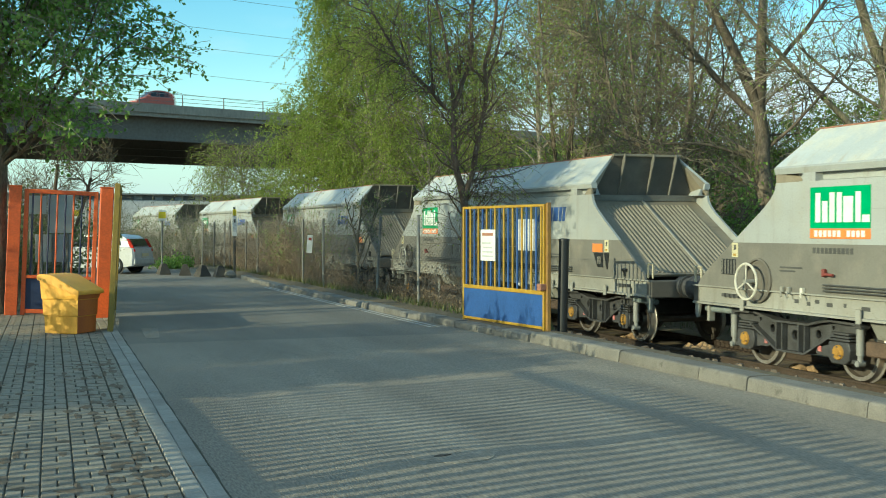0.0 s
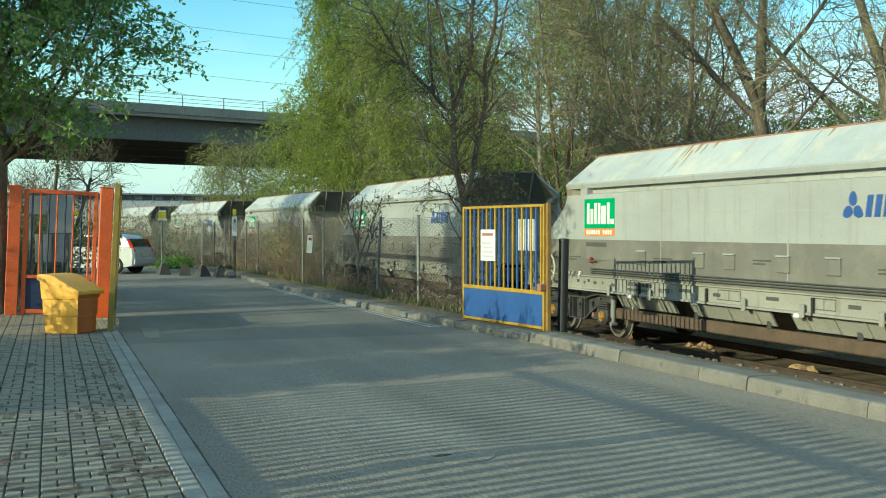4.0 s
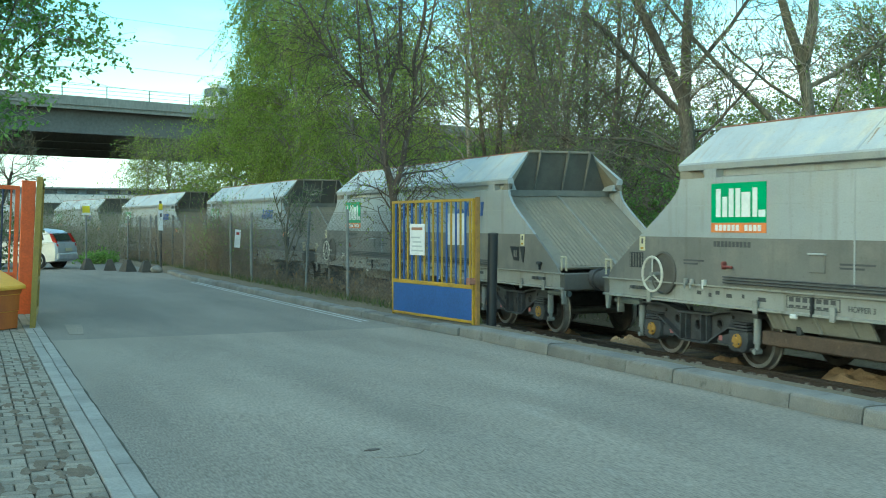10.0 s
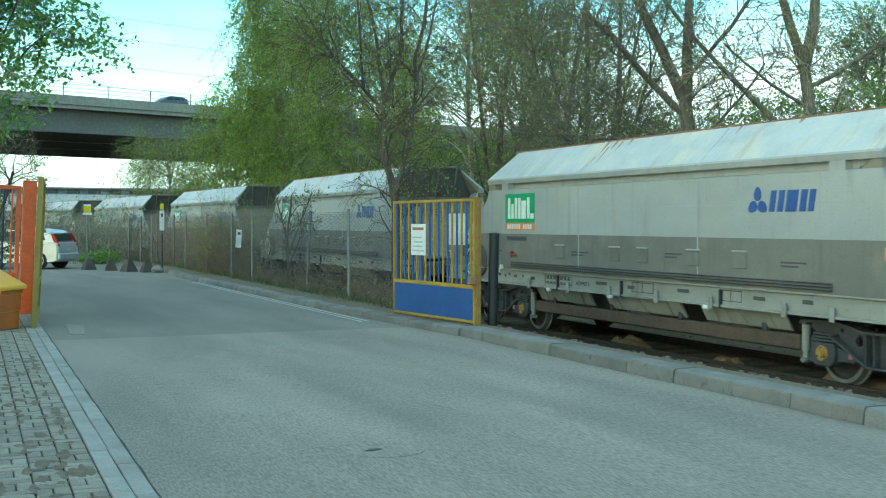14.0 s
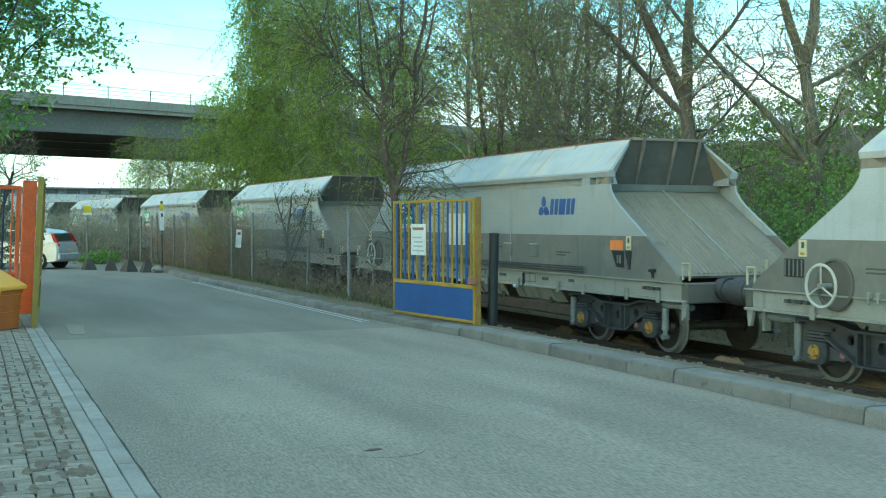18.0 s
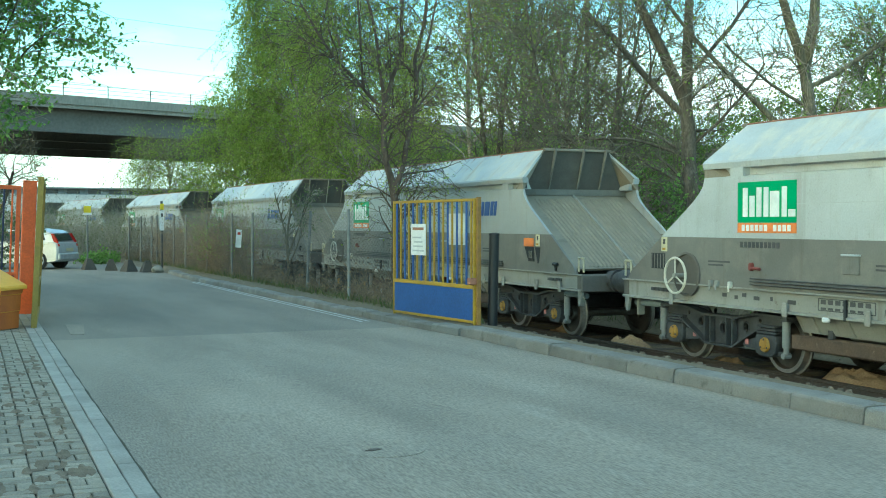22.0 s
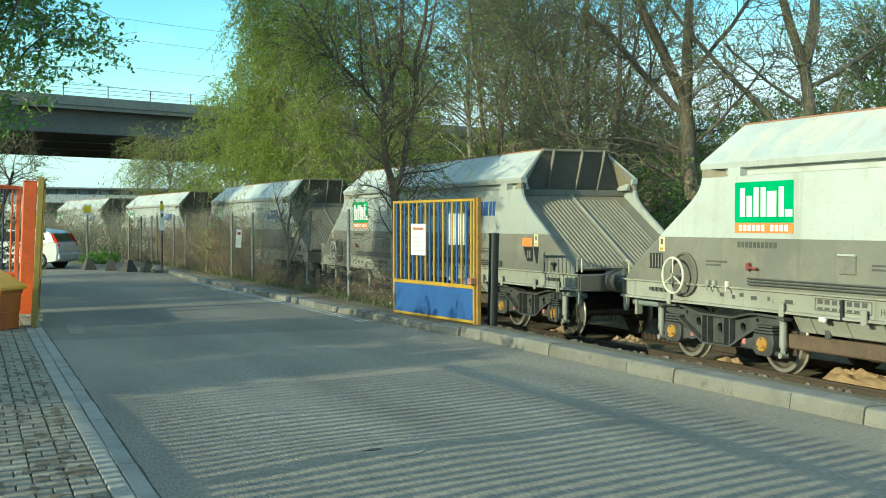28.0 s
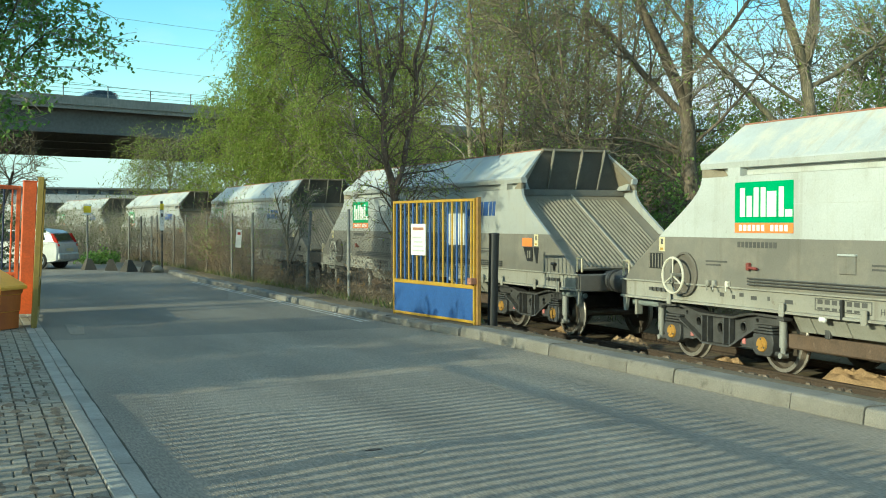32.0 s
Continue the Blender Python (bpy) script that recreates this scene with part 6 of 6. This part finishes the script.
oct_f = np.array([(0, 1, 4), (1, 2, 4), (2, 3, 4), (3, 0, 4), (1, 0, 5), (2, 1, 5), (3, 2, 5), (0, 3, 5)])
vv = c[:, None] + oct_v[None] * r * rng.uniform(0.6, 1.2, (n, 6, 3))
o = new("ballast_stones", mesh_np("ballast_stones", vv.reshape(-1, 3), (np.arange(n)[:, None, None] * 6 + oct_f[None]).reshape(-1, 3), M["ballast"]))
tagged(o, "loose brown ballast stones along the track", "ballast", kind="stuff")

# ---- far buildings ----
wh = thing("warehouse", "long low pale industrial building behind the viaduct", "building", at=(20, 175, 0), rz=6)
part("wall", made(box, -45, 60, 0, 20, -0.1, 5.7), M["cladding"], wh)
part("upper_wall", made(box, -45, 60, 0.3, 20, 5.7, 6.5), M["clad_grey"], wh)
part("roof", made(box, -45.5, 60.5, -0.4, 20.5, 6.5, 6.72), M["clad_grey"], wh)
for i in range(34):
    part("window", made(box, -43 + i * 3, -41.2 + i * 3, 0.2, 0.32, 5.85, 6.35), M["glass"], wh)
for xx in (-12, 6):
    part("mast", made(tube, (xx, -0.5, -0.1), (xx, -0.5, 7.6), 0.12, 8), M["galv"], wh)

# ---- overhead wires ----
for z0 in (31.0, 26.9, 24.4, 20.9, 18.2):
    pts = np.array([[(x, 150, z0 - 0.068 * (x - 25) + 0.0004 * (x - 25) ** 2) for x in np.linspace(-120, 160, 24)]])
    cable = new("power_line", mesh_np("power_line", *tubes(pts, [0.02], [0.02], 4), M["wire"]))
    tagged(cable, "thin dark overhead power line across the sky", "power line", "overhead power lines")


# ---- palisade fence and cloud between sun and road ----
def palisade(y0, y1, x):
    f = thing("palisade_fence", "tall grey steel palisade fence along the pavement", "fence", at=(x, 0, 0))
    pale = finish(made(prism, [(-0.041, 0.02), (0.041, 0.02), (0.041, 2.5), (0.02, 2.62), (0.0, 2.56), (-0.02, 2.62), (-0.041, 2.5)], -0.004, 0.004), "pale", M["galv"])
    n = int((y1 - y0) / 0.165)
    for i in range(n):
        o = new("pale", pale)
        o.parent = f
        o.matrix_basis = pose(0.045, y0 + 0.165 * i, 0, 0, 0, random.uniform(-1.5, 1.5))
    for zr, hr in ((1.215, 0.10), (2.36, 0.08)):
        part("rail", made(box, 0.0, 0.04, y0, y1, zr - hr / 2, zr + hr / 2, 0.005), M["galv"], f)
    k = 0
    while y0 + 2.75 * k <= y1:
        part("post", made(box, -0.07, -0.005, y0 + 2.75 * k - 0.03, y0 + 2.75 * k + 0.03, -0.03, 2.4, 0.006), M["galv"], f)
        k += 1
    return f


palisade(-16.0, 9.9, -2.9)
cloud = thing("cloud", "broad grey-white fair weather cloud drifting past the sun", "cloud")
CLOUD_H = 240.0
rng = np.random.default_rng(77)
for i in range(4):
    for j in range(3):
        bm = bmesh.new()
        bmesh.ops.create_icosphere(bm, subdivisions=3, radius=1.0)
        for v in bm.verts:
            k = 1 + 0.05 * math.sin(5 * v.co.x + i) * math.sin(4 * v.co.y + j) + 0.03 * math.sin(9 * v.co.z + 6 * v.co.x)
            v.co = Vector((v.co.x * 110, v.co.y * 115, v.co.z * 38)) * k
        o = part("puff", bm, M["cloud"], cloud, "", True)
        o.matrix_basis = pose(120.5 * (i - 1.5) + rng.uniform(-8, 8), 120 * (j - 1), rng.uniform(-6, 6))


def cloud_pose(t):
    k = CLOUD_H / SUN_TO.z
    return pose(5 + SUN_TO.x * k + 32.0 * (t - 15.83), 40 + SUN_TO.y * k, CLOUD_H)


# ---- trees ----
tree("leafy tree with fresh spring leaves beside the orange gate", -0.45, 23.1, [((0, 0, 0), (0.02, -0.1, 1), 8.0, 0.16)], 46, 800, 6500, 56000, M["leaf_fresh"], M["bark"], M["twig_grey"],
     leaf_size=0.092, droop=0.15, spread=1.15, limb_len=3.5, seed=5, from_t=0.29, twig_len=0.6)
def slant(across, lift):
    """A way that leans across the view by one amount while it rises by another."""
    return (across * 0.919, across * -0.394, lift)


def stem(a0, l0, a1, l1, radius):
    """One straight length of a forking trunk, from a place across and above its foot to another."""
    return slant(a0, l0), slant(a1 - a0, l1 - l0), math.hypot(a1 - a0, l1 - l0), radius


tree("forked birch with brown and white stems behind the fence", 8.50, 22.1,
     [stem(-0.05, 0, -0.11, 2.78, 0.115), stem(-0.11, 2.75, -0.33, 3.4, 0.085), stem(-0.33, 3.4, -0.38, 4.5, 0.072), stem(-0.38, 4.5, -0.07, 5.3, 0.058), stem(-0.07, 5.3, 0.26, 6.8, 0.05), stem(0.26, 6.8, 0.5, 9.6, 0.04),
      stem(-0.38, 4.35, -0.9, 4.77, 0.046), stem(-0.9, 4.77, -1.98, 5.73, 0.038), stem(-1.98, 5.73, -2.6, 6.7, 0.027), stem(-0.11, 2.65, 0.13, 3.25, 0.072), stem(0.13, 3.25, 0.17, 4.65, 0.06), stem(0.17, 4.65, 0.15, 5.37, 0.052),
      stem(0.15, 5.37, 0.45, 7.4, 0.042), stem(0.45, 7.4, 0.7, 9.6, 0.032), stem(-0.38, 4.5, -0.48, 5.6, 0.042), stem(-0.48, 5.6, -0.85, 8.2, 0.034), stem(0.16, 5.0, 1.0, 6.9, 0.028), stem(-0.9, 4.77, -1.1, 7.2, 0.026)],
     110, 520, 1900, 6500, M["leaf_birch"], M["bark_dark"], M["bark_dark"], crook=0.05, leaf_size=0.045, droop=0.5, spread=0.8, limb_len=1.7, seed=8, from_t=0.35, twig_r=0.0045, twig_len=0.6)
# out of view, added only to cast dappled shade on road and gates
for x, y, h, sd in ((-6.6, 13.0, 2.9, 71), (-7.6, 14.4, 3.4, 73), (-8.0, 22.4, 6.4, 72)):
    tree("unseen young leafy tree added to shade road and gates", x, y, [((0, 0, 0), (0.02, 0, 1), h, 0.09)], 36, 420, 2600, 11000, M["leaf_fresh"], M["bark"], M["twig_grey"],
         leaf_size=0.08, droop=0.1, spread=1.0, limb_len=2.3, seed=sd, from_t=0.2, twig_len=0.5)
tree("slender forked sapling with dark leaves at the wire fence", 7.62, 27.3,
     [((0, 0, 0), (0.0, 0, 1), 2.3, 0.032), ((0.0, 0, 0.75), (0.36, 0, 1), 1.75, 0.020), ((0.0, 0, 0.9), (-0.26, 0, 1), 1.5, 0.018), ((0.0, 0, 0.55), (0.62, 0, 1), 1.35, 0.014)],
     26, 60, 190, 620, M["leaf_dark"], M["bark_grey"], M["twig_grey"], leaf_size=0.05, droop=0.05, spread=0.7, limb_len=0.6, seed=91, from_t=0.45, twig_r=0.004, twig_len=0.28)
# added out of view to darken the sunlit band beyond the palisade's end
tree("unseen low leafy tree added to shade the road past the palisade", -7.3, 9.75, [((0, 0, 0), (0.02, 0, 1), 3.5, 0.08)], 40, 480, 3200, 18000, M["leaf_fresh"], M["bark"], M["twig_grey"],
     leaf_size=0.08, droop=0.1, spread=1.0, limb_len=1.35, seed=76, from_t=0.25, twig_len=0.4)
# unseen crown, set high so that its shade falls on the second wagon
tree("unseen tall tree with a high crown added to dapple the wagons", -6.0, 18.6, [((0, 0, 0), (0.0, 0, 1), 8.4, 0.14)], 44, 460, 2600, 12000, M["leaf_fresh"], M["bark"], M["twig_grey"],
     leaf_size=0.085, droop=0.1, spread=1.0, limb_len=3.2, seed=78, from_t=0.62, twig_len=0.5)
# pair added outside the view to throw shade on the farther wagons
for x, y, sd in ((-4.5, 35.0, 74), (-6.5, 42.0, 75)):
    tree("unseen leafy tree added to shade the farther wagons", x, y, [((0, 0, 0), (0.02, 0, 1), 8.5, 0.15)], 40, 500, 3000, 12000, M["leaf_fresh"], M["bark"], M["twig_grey"],
         leaf_size=0.09, droop=0.1, spread=1.0, limb_len=3.2, seed=sd, from_t=0.2, twig_len=0.6)
BIRCHES = ((14.8, 50.5, 12.5, 11, 84000), (16.5, 58, 11, 12, 60000), (13.8, 62, 9, 13, 60000), (15.5, 44.5, 12, 14, 40000), (17.8, 38.5, 12, 15, 22000), (12.6, 72, 6.5, 16, 18000), (20.0, 54, 9, 17, 30000))
for x, y, h, sd, lv in BIRCHES:
    tree("birch with hanging light green spring foliage", x, y, [((0, 0, 0), (0.03, 0, 1), h, 0.12)], 60, 700, 2600, int(lv * 0.95), M["leaf_birch"], M["bark_birch"], M["twig"],
         leaf_size=0.10, droop=0.95, spread=0.85, limb_len=3.6, seed=sd, from_t=0.12, twig_r=0.005, twig_len=1.2, slim=0.26)
tree("small bare bush-like tree beyond the pedestrian gate", 0.4, 29.0, [((0, 0, 0), (0.1, 0, 1), 3.2, 0.06), ((0.2, 0, 0), (0.35, 0, 1), 3.0, 0.05), ((-0.2, 0, 0), (-0.3, 0, 1), 3.0, 0.05)], 40, 300, 1500, 600, M["leaf_dark"], M["bark_dark"], M["twig"],
     leaf_size=0.06, spread=0.8, limb_len=1.4, seed=61, from_t=0.2, twig_r=0.005, twig_len=0.5)
BARE = ((16.2, 33.5, 12, 21, 500), (17.6, 30.0, 11, 22, 300), (16.6, 27.4, 9, 23, 900), (19.6, 35.5, 11, 25, 2500), (21, 41, 12, 28, 5000), (24, 46, 14, 29, 3000), (27, 50, 14, 30, 3000))
for x, y, h, sd, lv in BARE:
    tree("bare brown tree with dense fine twigs on the bank", x, y,
         [((0, 0, 0), (0.05, 0, 1), h, 0.13), ((0.15, 0.1, 0), (-0.16, 0.1, 1), h * 0.9, 0.085), ((-0.1, 0.1, 0), (0.22, -0.1, 1), h * 0.85, 0.075)],
         40, 420, 2300, lv // 2 + 5000, M["leaf_bank"], M["bark"], M["twig"], leaf_size=0.07, droop=0.1, spread=0.75, limb_len=2.8, seed=sd, from_t=0.15, twig_r=0.0075, twig_len=0.75, wander=0.16)
tree("large bare tree with several heavy stems on the bank", 15.6, 21.7,
     [(slant(0, 0), slant(-0.02, 1), 4.4, 0.23), (slant(-0.08, 4.26), slant(-0.85, 2.35), 7.0, 0.14), (slant(0.04, 4.26), slant(0.03, 1), 7.0, 0.14), (slant(-0.12, 4.0), slant(-2.1, 2.29), 3.4, 0.085),
      (slant(0.03, 5.0), slant(1.67, 1.6), 4.0, 0.055), (slant(0.0, 3.2), slant(1.5, 1.1), 2.6, 0.04), (slant(-0.1, 3.0), slant(-1.6, 0.5), 3.0, 0.04)],
     56, 480, 2600, 2800, M["leaf_bank"], M["bark"], M["twig"], leaf_size=0.06, droop=0.05, spread=0.8, limb_len=2.4, seed=31, from_t=0.35, twig_r=0.007, twig_len=0.7, wander=0.16, crook=0.075)
tree("spreading grey tree with green buds on the bank", 18.3, 21.0,
     [(slant(0, 0), slant(0.0, 1), 4.0, 0.19), (slant(-0.05, 3.9), slant(-0.48, 1.3), 6, 0.125), (slant(0.05, 3.9), slant(0.14, 1.48), 7, 0.14), (slant(0, 1.5), slant(-1.36, 1.75), 7.0, 0.09), (slant(0.05, 3.4), slant(0.9, 0.5), 4.0, 0.06),
      (slant(0.0, 3.0), slant(-1.3, 0.7), 2.5, 0.04)],
     48, 420, 2300, 3900, M["leaf_bank"], M["bark_grey"], M["twig_grey"], leaf_size=0.065, droop=0.05, spread=0.85, limb_len=2.4, seed=32, from_t=0.35, twig_r=0.007, twig_len=0.7, wander=0.16, crook=0.075)
for x, y, sd in ((26.5, 27.5, 35),):
    tree("young leafy tree with fresh leaves on the bank", x, y, [((0, 0, 0), (0.03, 0, 1), 3.0, 0.08)], 40, 300, 1400, 6500, M["leaf_bank"], M["bark_grey"], M["twig"],
         leaf_size=0.075, droop=0.1, spread=1.0, limb_len=2.6, seed=sd, from_t=0.15, twig_r=0.008)

# ---- bank and hedges ----
rng = np.random.default_rng(41)
n = 2600
bx, by = rng.uniform(14.6, 27, n), rng.uniform(9, 78, n)
bx = bx + bend(by)
at = np.stack([bx, by, ground_z(bx, by)], -1)
scrub("bank_scrub", "green brambles and shrubs covering the railway bank", rng, at, rng.uniform(0.7, 2.3, n), 0.35, M["twig"], M["leaf_bank"], 130000, 0.10, 0.007)
n = 700
bx, by = rng.uniform(14.3, 17.5, n), rng.uniform(12, 50, n)
at = np.stack([bx, by, ground_z(bx, by)], -1)
scrub("bank_bushes", "dense leafy bushes close behind the line", rng, at, rng.uniform(1.2, 3.2, n), 0.3, M["twig"], M["leaf_fresh"], 36000, 0.08, 0.008)
n = 2500
by = np.concatenate([rng.uniform(18.3, 50, 1500), rng.normal(35.6, 0.95, 520), rng.normal(43.5, 1.6, 380), rng.normal(26.9, 0.45, 40), rng.normal(22.0, 0.4, 60)])
by = np.clip(by, 18.3, 50)
bx = 7.45 + bend(by) * 2.3 + np.abs(rng.normal(0.35, 0.45, n))
tall_b = np.concatenate([rng.uniform(0.15, 0.62, 1500), rng.uniform(0.9, 2.6, 520), rng.uniform(0.7, 2.0, 380), rng.uniform(0.6, 1.5, 40), rng.uniform(0.4, 1.3, 60)])
at = np.stack([bx, by, ground_z(bx, by)], -1)
scrub("fence_brambles", "dead brown brambles tangled through the wire fence", rng, at, tall_b, 0.22, M["bramble"], M["leaf_dead"], 14000, 0.045, 0.0042, 0.26, twigs_each=4)
n = 90
by = np.concatenate([rng.normal(31.0, 0.5, 12), rng.normal(35.2, 0.9, 78)])
bx = 7.8 + bend(by) * 2.3 + rng.normal(0, 0.3, n)
at = np.stack([bx, by, ground_z(bx, by)], -1)
scrub("fence_shrub", "ivy-clad shrubs leaning over the wire fence", rng, at, rng.uniform(1.4, 2.9, n), 0.25, M["bramble"], M["leaf_fresh"], 2600, 0.04, 0.006, 0.25)
n = 1500
bx, by = rng.uniform(-9, 7.5, n), rng.uniform(48.5, 56, n)
at = np.stack([bx, by, np.full(n, -0.03)], -1)
scrub("hedge", "tall grey-green scrub hedge behind the parked car", rng, at, rng.uniform(1.4, 2.7, n), 0.25, M["twig_grey"], M["leaf_dark"], 34000, 0.055, 0.008, 0.2, "hedge", 4)
n = 900
bx, by = rng.uniform(-7, 0.5, n), rng.uniform(25.4, 31, n)
at = np.stack([bx, by, np.full(n, -0.03)], -1)
scrub("hedge", "dark leafy hedge beyond the pedestrian gate", rng, at, rng.uniform(1.0, 2.5, n), 0.25, M["twig_grey"], M["leaf_dark"], 30000, 0.09, 0.009, 0.2, "hedge")
n = 60
at = np.stack([rng.normal(5.4, 0.5, n), rng.normal(46.8, 0.4, n), np.full(n, -0.03)], -1)
scrub("weed_clump", "bright green weeds growing round the sign post", rng, at, rng.uniform(0.3, 0.7, n), 0.4, M["twig_grey"], M["leaf_fresh"], 1500, 0.10, 0.005, 0.2, "weeds")
# hedge added out of view as a shade caster for the middle road
n = 420
bx, by = rng.uniform(-7.5, -4.2, n), rng.uniform(10.6, 14.4, n)
at = np.stack([bx, by, np.full(n, -0.03)], -1)
scrub("hedge", "unseen dense leafy hedge added to shade the road", rng, at, rng.uniform(1.6, 2.9, n), 0.25, M["twig_grey"], M["leaf_fresh"], 22000, 0.09, 0.009, 0.2, "hedge")
# grass tufts on verge and bank foot
n = 16000
gxr = np.concatenate([rng.uniform(7.15, 8.6, 9000), rng.uniform(13.6, 16, 7000)])
gyr = np.concatenate([rng.uniform(16.5, 50, 9000), rng.uniform(5, 50, 7000)])
p0 = np.stack([gxr + bend(gyr), gyr, ground_z(gxr + bend(gyr), gyr) - 0.01], -1)
d = rng.normal(0, 0.35, (n, 3))
d[:, 2] = 1
hgt = rng.uniform(0.06, 0.22, n)[:, None]
w = np.stack([rng.normal(0, 0.008, n), rng.normal(0, 0.008, n), np.zeros(n)], -1)
tri = np.stack([p0 - w, p0 + w, p0 + unit(d) * hgt], 1).reshape(-1, 3)
o = new("verge_grass", mesh_np("verge_grass", tri, np.arange(n * 3).reshape(-1, 3), M["grass"]))
tagged(o, "thin dry grass on the railway verge", "grass", kind="stuff")

# loose stones and clods between the kerb and the rails
n = 5200
rx = np.concatenate([rng.uniform(7.55, 10.6, 3600), rng.uniform(10.8, 13.4, 1600)])
ry = rng.uniform(5, 26, n)
rs = rng.uniform(0.010, 0.034, n) * rng.uniform(0.6, 1.3, n)
cube_r = np.array([(-1, -1, -0.6), (1, -0.8, -0.6), (0.9, 1, -0.6), (-0.8, 0.9, -0.6), (-0.6, -0.5, 0.7), (0.5, -0.7, 0.6), (0.7, 0.5, 0.8), (-0.4, 0.6, 0.6)])
faces_r = np.array([(4, 5, 6, 7), (0, 1, 5, 4), (1, 2, 6, 5), (2, 3, 7, 6), (3, 0, 4, 7)])
ang = rng.uniform(0, 6.283, n)
ca, sa2 = np.cos(ang)[:, None], np.sin(ang)[:, None]
vx = (cube_r[None, :, 0] * ca - cube_r[None, :, 1] * sa2) * rs[:, None] * rng.uniform(0.7, 1.5, (n, 1))
vy = (cube_r[None, :, 0] * sa2 + cube_r[None, :, 1] * ca) * rs[:, None]
rz0 = np.where(np.abs(rx - TRACK_X) < 1.9, RAIL_Z - 0.19, np.maximum(ground_z(rx, ry), np.where(rx < 9.57, RAIL_Z - 0.2 - (9.57 - rx) * 0.129, RAIL_Z - 0.27)))
vz = rz0[:, None] + cube_r[None, :, 2] * rs[:, None] * 0.8 + rs[:, None] * 0.3
o = new("loose_stones", mesh_np("loose_stones", np.stack([vx + rx[:, None], vy + ry[:, None], vz], -1).reshape(-1, 3), (np.arange(n)[:, None, None] * 8 + faces_r[None]).reshape(-1, 4), M["stone_bits"]))
tagged(o, "loose brown stones and clods beside the rails", "stones", kind="stuff")

# ---- block paving ----
paving = new("pavement", mesh_np("pavement", np.array([(-9, -2, -0.012), (0.866, -2, -0.012), (0.866, 24, -0.012), (-9, 24, -0.012), (-9, -2, -0.028), (0.866, -2, -0.028), (0.866, 24, -0.028), (-9, 24, -0.028)]),
                                 np.array([(0, 1, 2, 3), (7, 6, 5, 4), (0, 4, 5, 1), (1, 5, 6, 2), (2, 6, 7, 3), (3, 7, 4, 0)]), M["joint"]))
paving.matrix_basis = splayed(0.006)
tagged(paving, "grey block paving laid in basket weave, mossy joints", "pavement", kind="structure")
pa = finish(made(box, 0.005, 0.197, 0.005, 0.096, -0.03, 0.0, 0.006), "paver", M["paver"])
pb = finish(made(box, 0.005, 0.096, 0.005, 0.197, -0.03, 0.0, 0.006), "paver", M["paver"])
SQ = 0.202
rest = []
rng = np.random.default_rng(51)
count = 0
for j in range(-34, 92):
    for i in range(0, 18 if j < 34 else 22):
        x, y = 0.864 - SQ * (i + 1), 5.0 + SQ * j
        flat = (i + j) % 2 == 0
        for k in range(2):
            dx, dy = (0, 0.101 * k) if flat else (0.101 * k, 0)
            dz = rng.uniform(-0.003, 0.003)
            if i < 8 and 6.2 < y < 10.0 and count < 300:
                o = new("paver", pa if flat else pb)
                o.parent = paving
                o.matrix_basis = pose(x + dx, y + dy, dz, rng.normal(0, 0.4), rng.normal(0, 0.4), 0)
                count += 1
            else:
                rest.append((x + dx, y + dy, dz, flat))
rest = np.array(rest)
cube = np.array([(0, 0, 0), (1, 0, 0), (1, 1, 0), (0, 1, 0), (0.03, 0.03, 1), (0.97, 0.03, 1), (0.97, 0.97, 1), (0.03, 0.97, 1)])
cf = np.array([(4, 5, 6, 7), (0, 1, 5, 4), (1, 2, 6, 5), (2, 3, 7, 6), (3, 0, 4, 7)])
size = np.where(rest[:, 3:4] > 0.5, np.array([[0.192, 0.091, 0.03]]), np.array([[0.091, 0.192, 0.03]]))
org = np.stack([rest[:, 0] + 0.005, rest[:, 1] + 0.005, rest[:, 2] - 0.03], -1)
vv = org[:, None] + cube[None] * size[:, None]
o = new("pavers", mesh_np("pavers", vv.reshape(-1, 3), (np.arange(len(rest))[:, None, None] * 8 + cf[None]).reshape(-1, 4), M["paver"]))
o.parent = paving
o["kind"] = "stuff"

# soil washed over the blocks along some of the long joints
bm = bmesh.new()
rng = np.random.default_rng(77)
for k in range(150):
    i = int(rng.choice([0, 1, 1, 2, 2, 3, 5, 6]))
    cx, cy = 0.864 - SQ * i - rng.normal(0.0, 0.045), rng.uniform(5.6, 14.5)
    if cx > 0.80:
        cx = 0.80 - rng.uniform(0, 0.06)
    a, b = rng.uniform(0.02, 0.07), rng.uniform(0.05, 0.20)
    ring = [bm.verts.new((cx + a * math.cos(q) * m, cy + b * math.sin(q) * m, 0.0005)) for q, m in ((h * math.tau / 14, rng.uniform(0.6, 1.1)) for h in range(14))]
    peak = bm.verts.new((cx, cy, 0.0055))
    for h in range(14):
        bm.faces.new((ring[h], ring[(h + 1) % 14], peak))
o = part("soil", bm, M["soil"], paving)
o["kind"] = "stuff"


# ---- movement ----
def motions():
    for i, w in enumerate(wagons):
        walk(w, [(t, wagon_pose(i, s)) for t, s in TRAVEL])
        times = [k * 0.2 for k in range(113)] + [32.0]
        for o in w.children:
            if o.name.split(".")[0] == "wheelset":
                base = o.matrix_basis.translation.copy()
                walk(o, [(t, pose(*base, -math.degrees(travelled(t) / WHEEL_R))) for t in times])
    walk(cloud, [(t, cloud_pose(t)) for t in (0.0, 8.0, 16.0, 24.0, 32.0)])
    for v, b0, t0, speed in traffic:
        walk(v, [(t, lane_pose(b0 - speed * (t - t0))) for t in (0.0, 8.0, 16.0, 24.0, 32.0)])


motions()
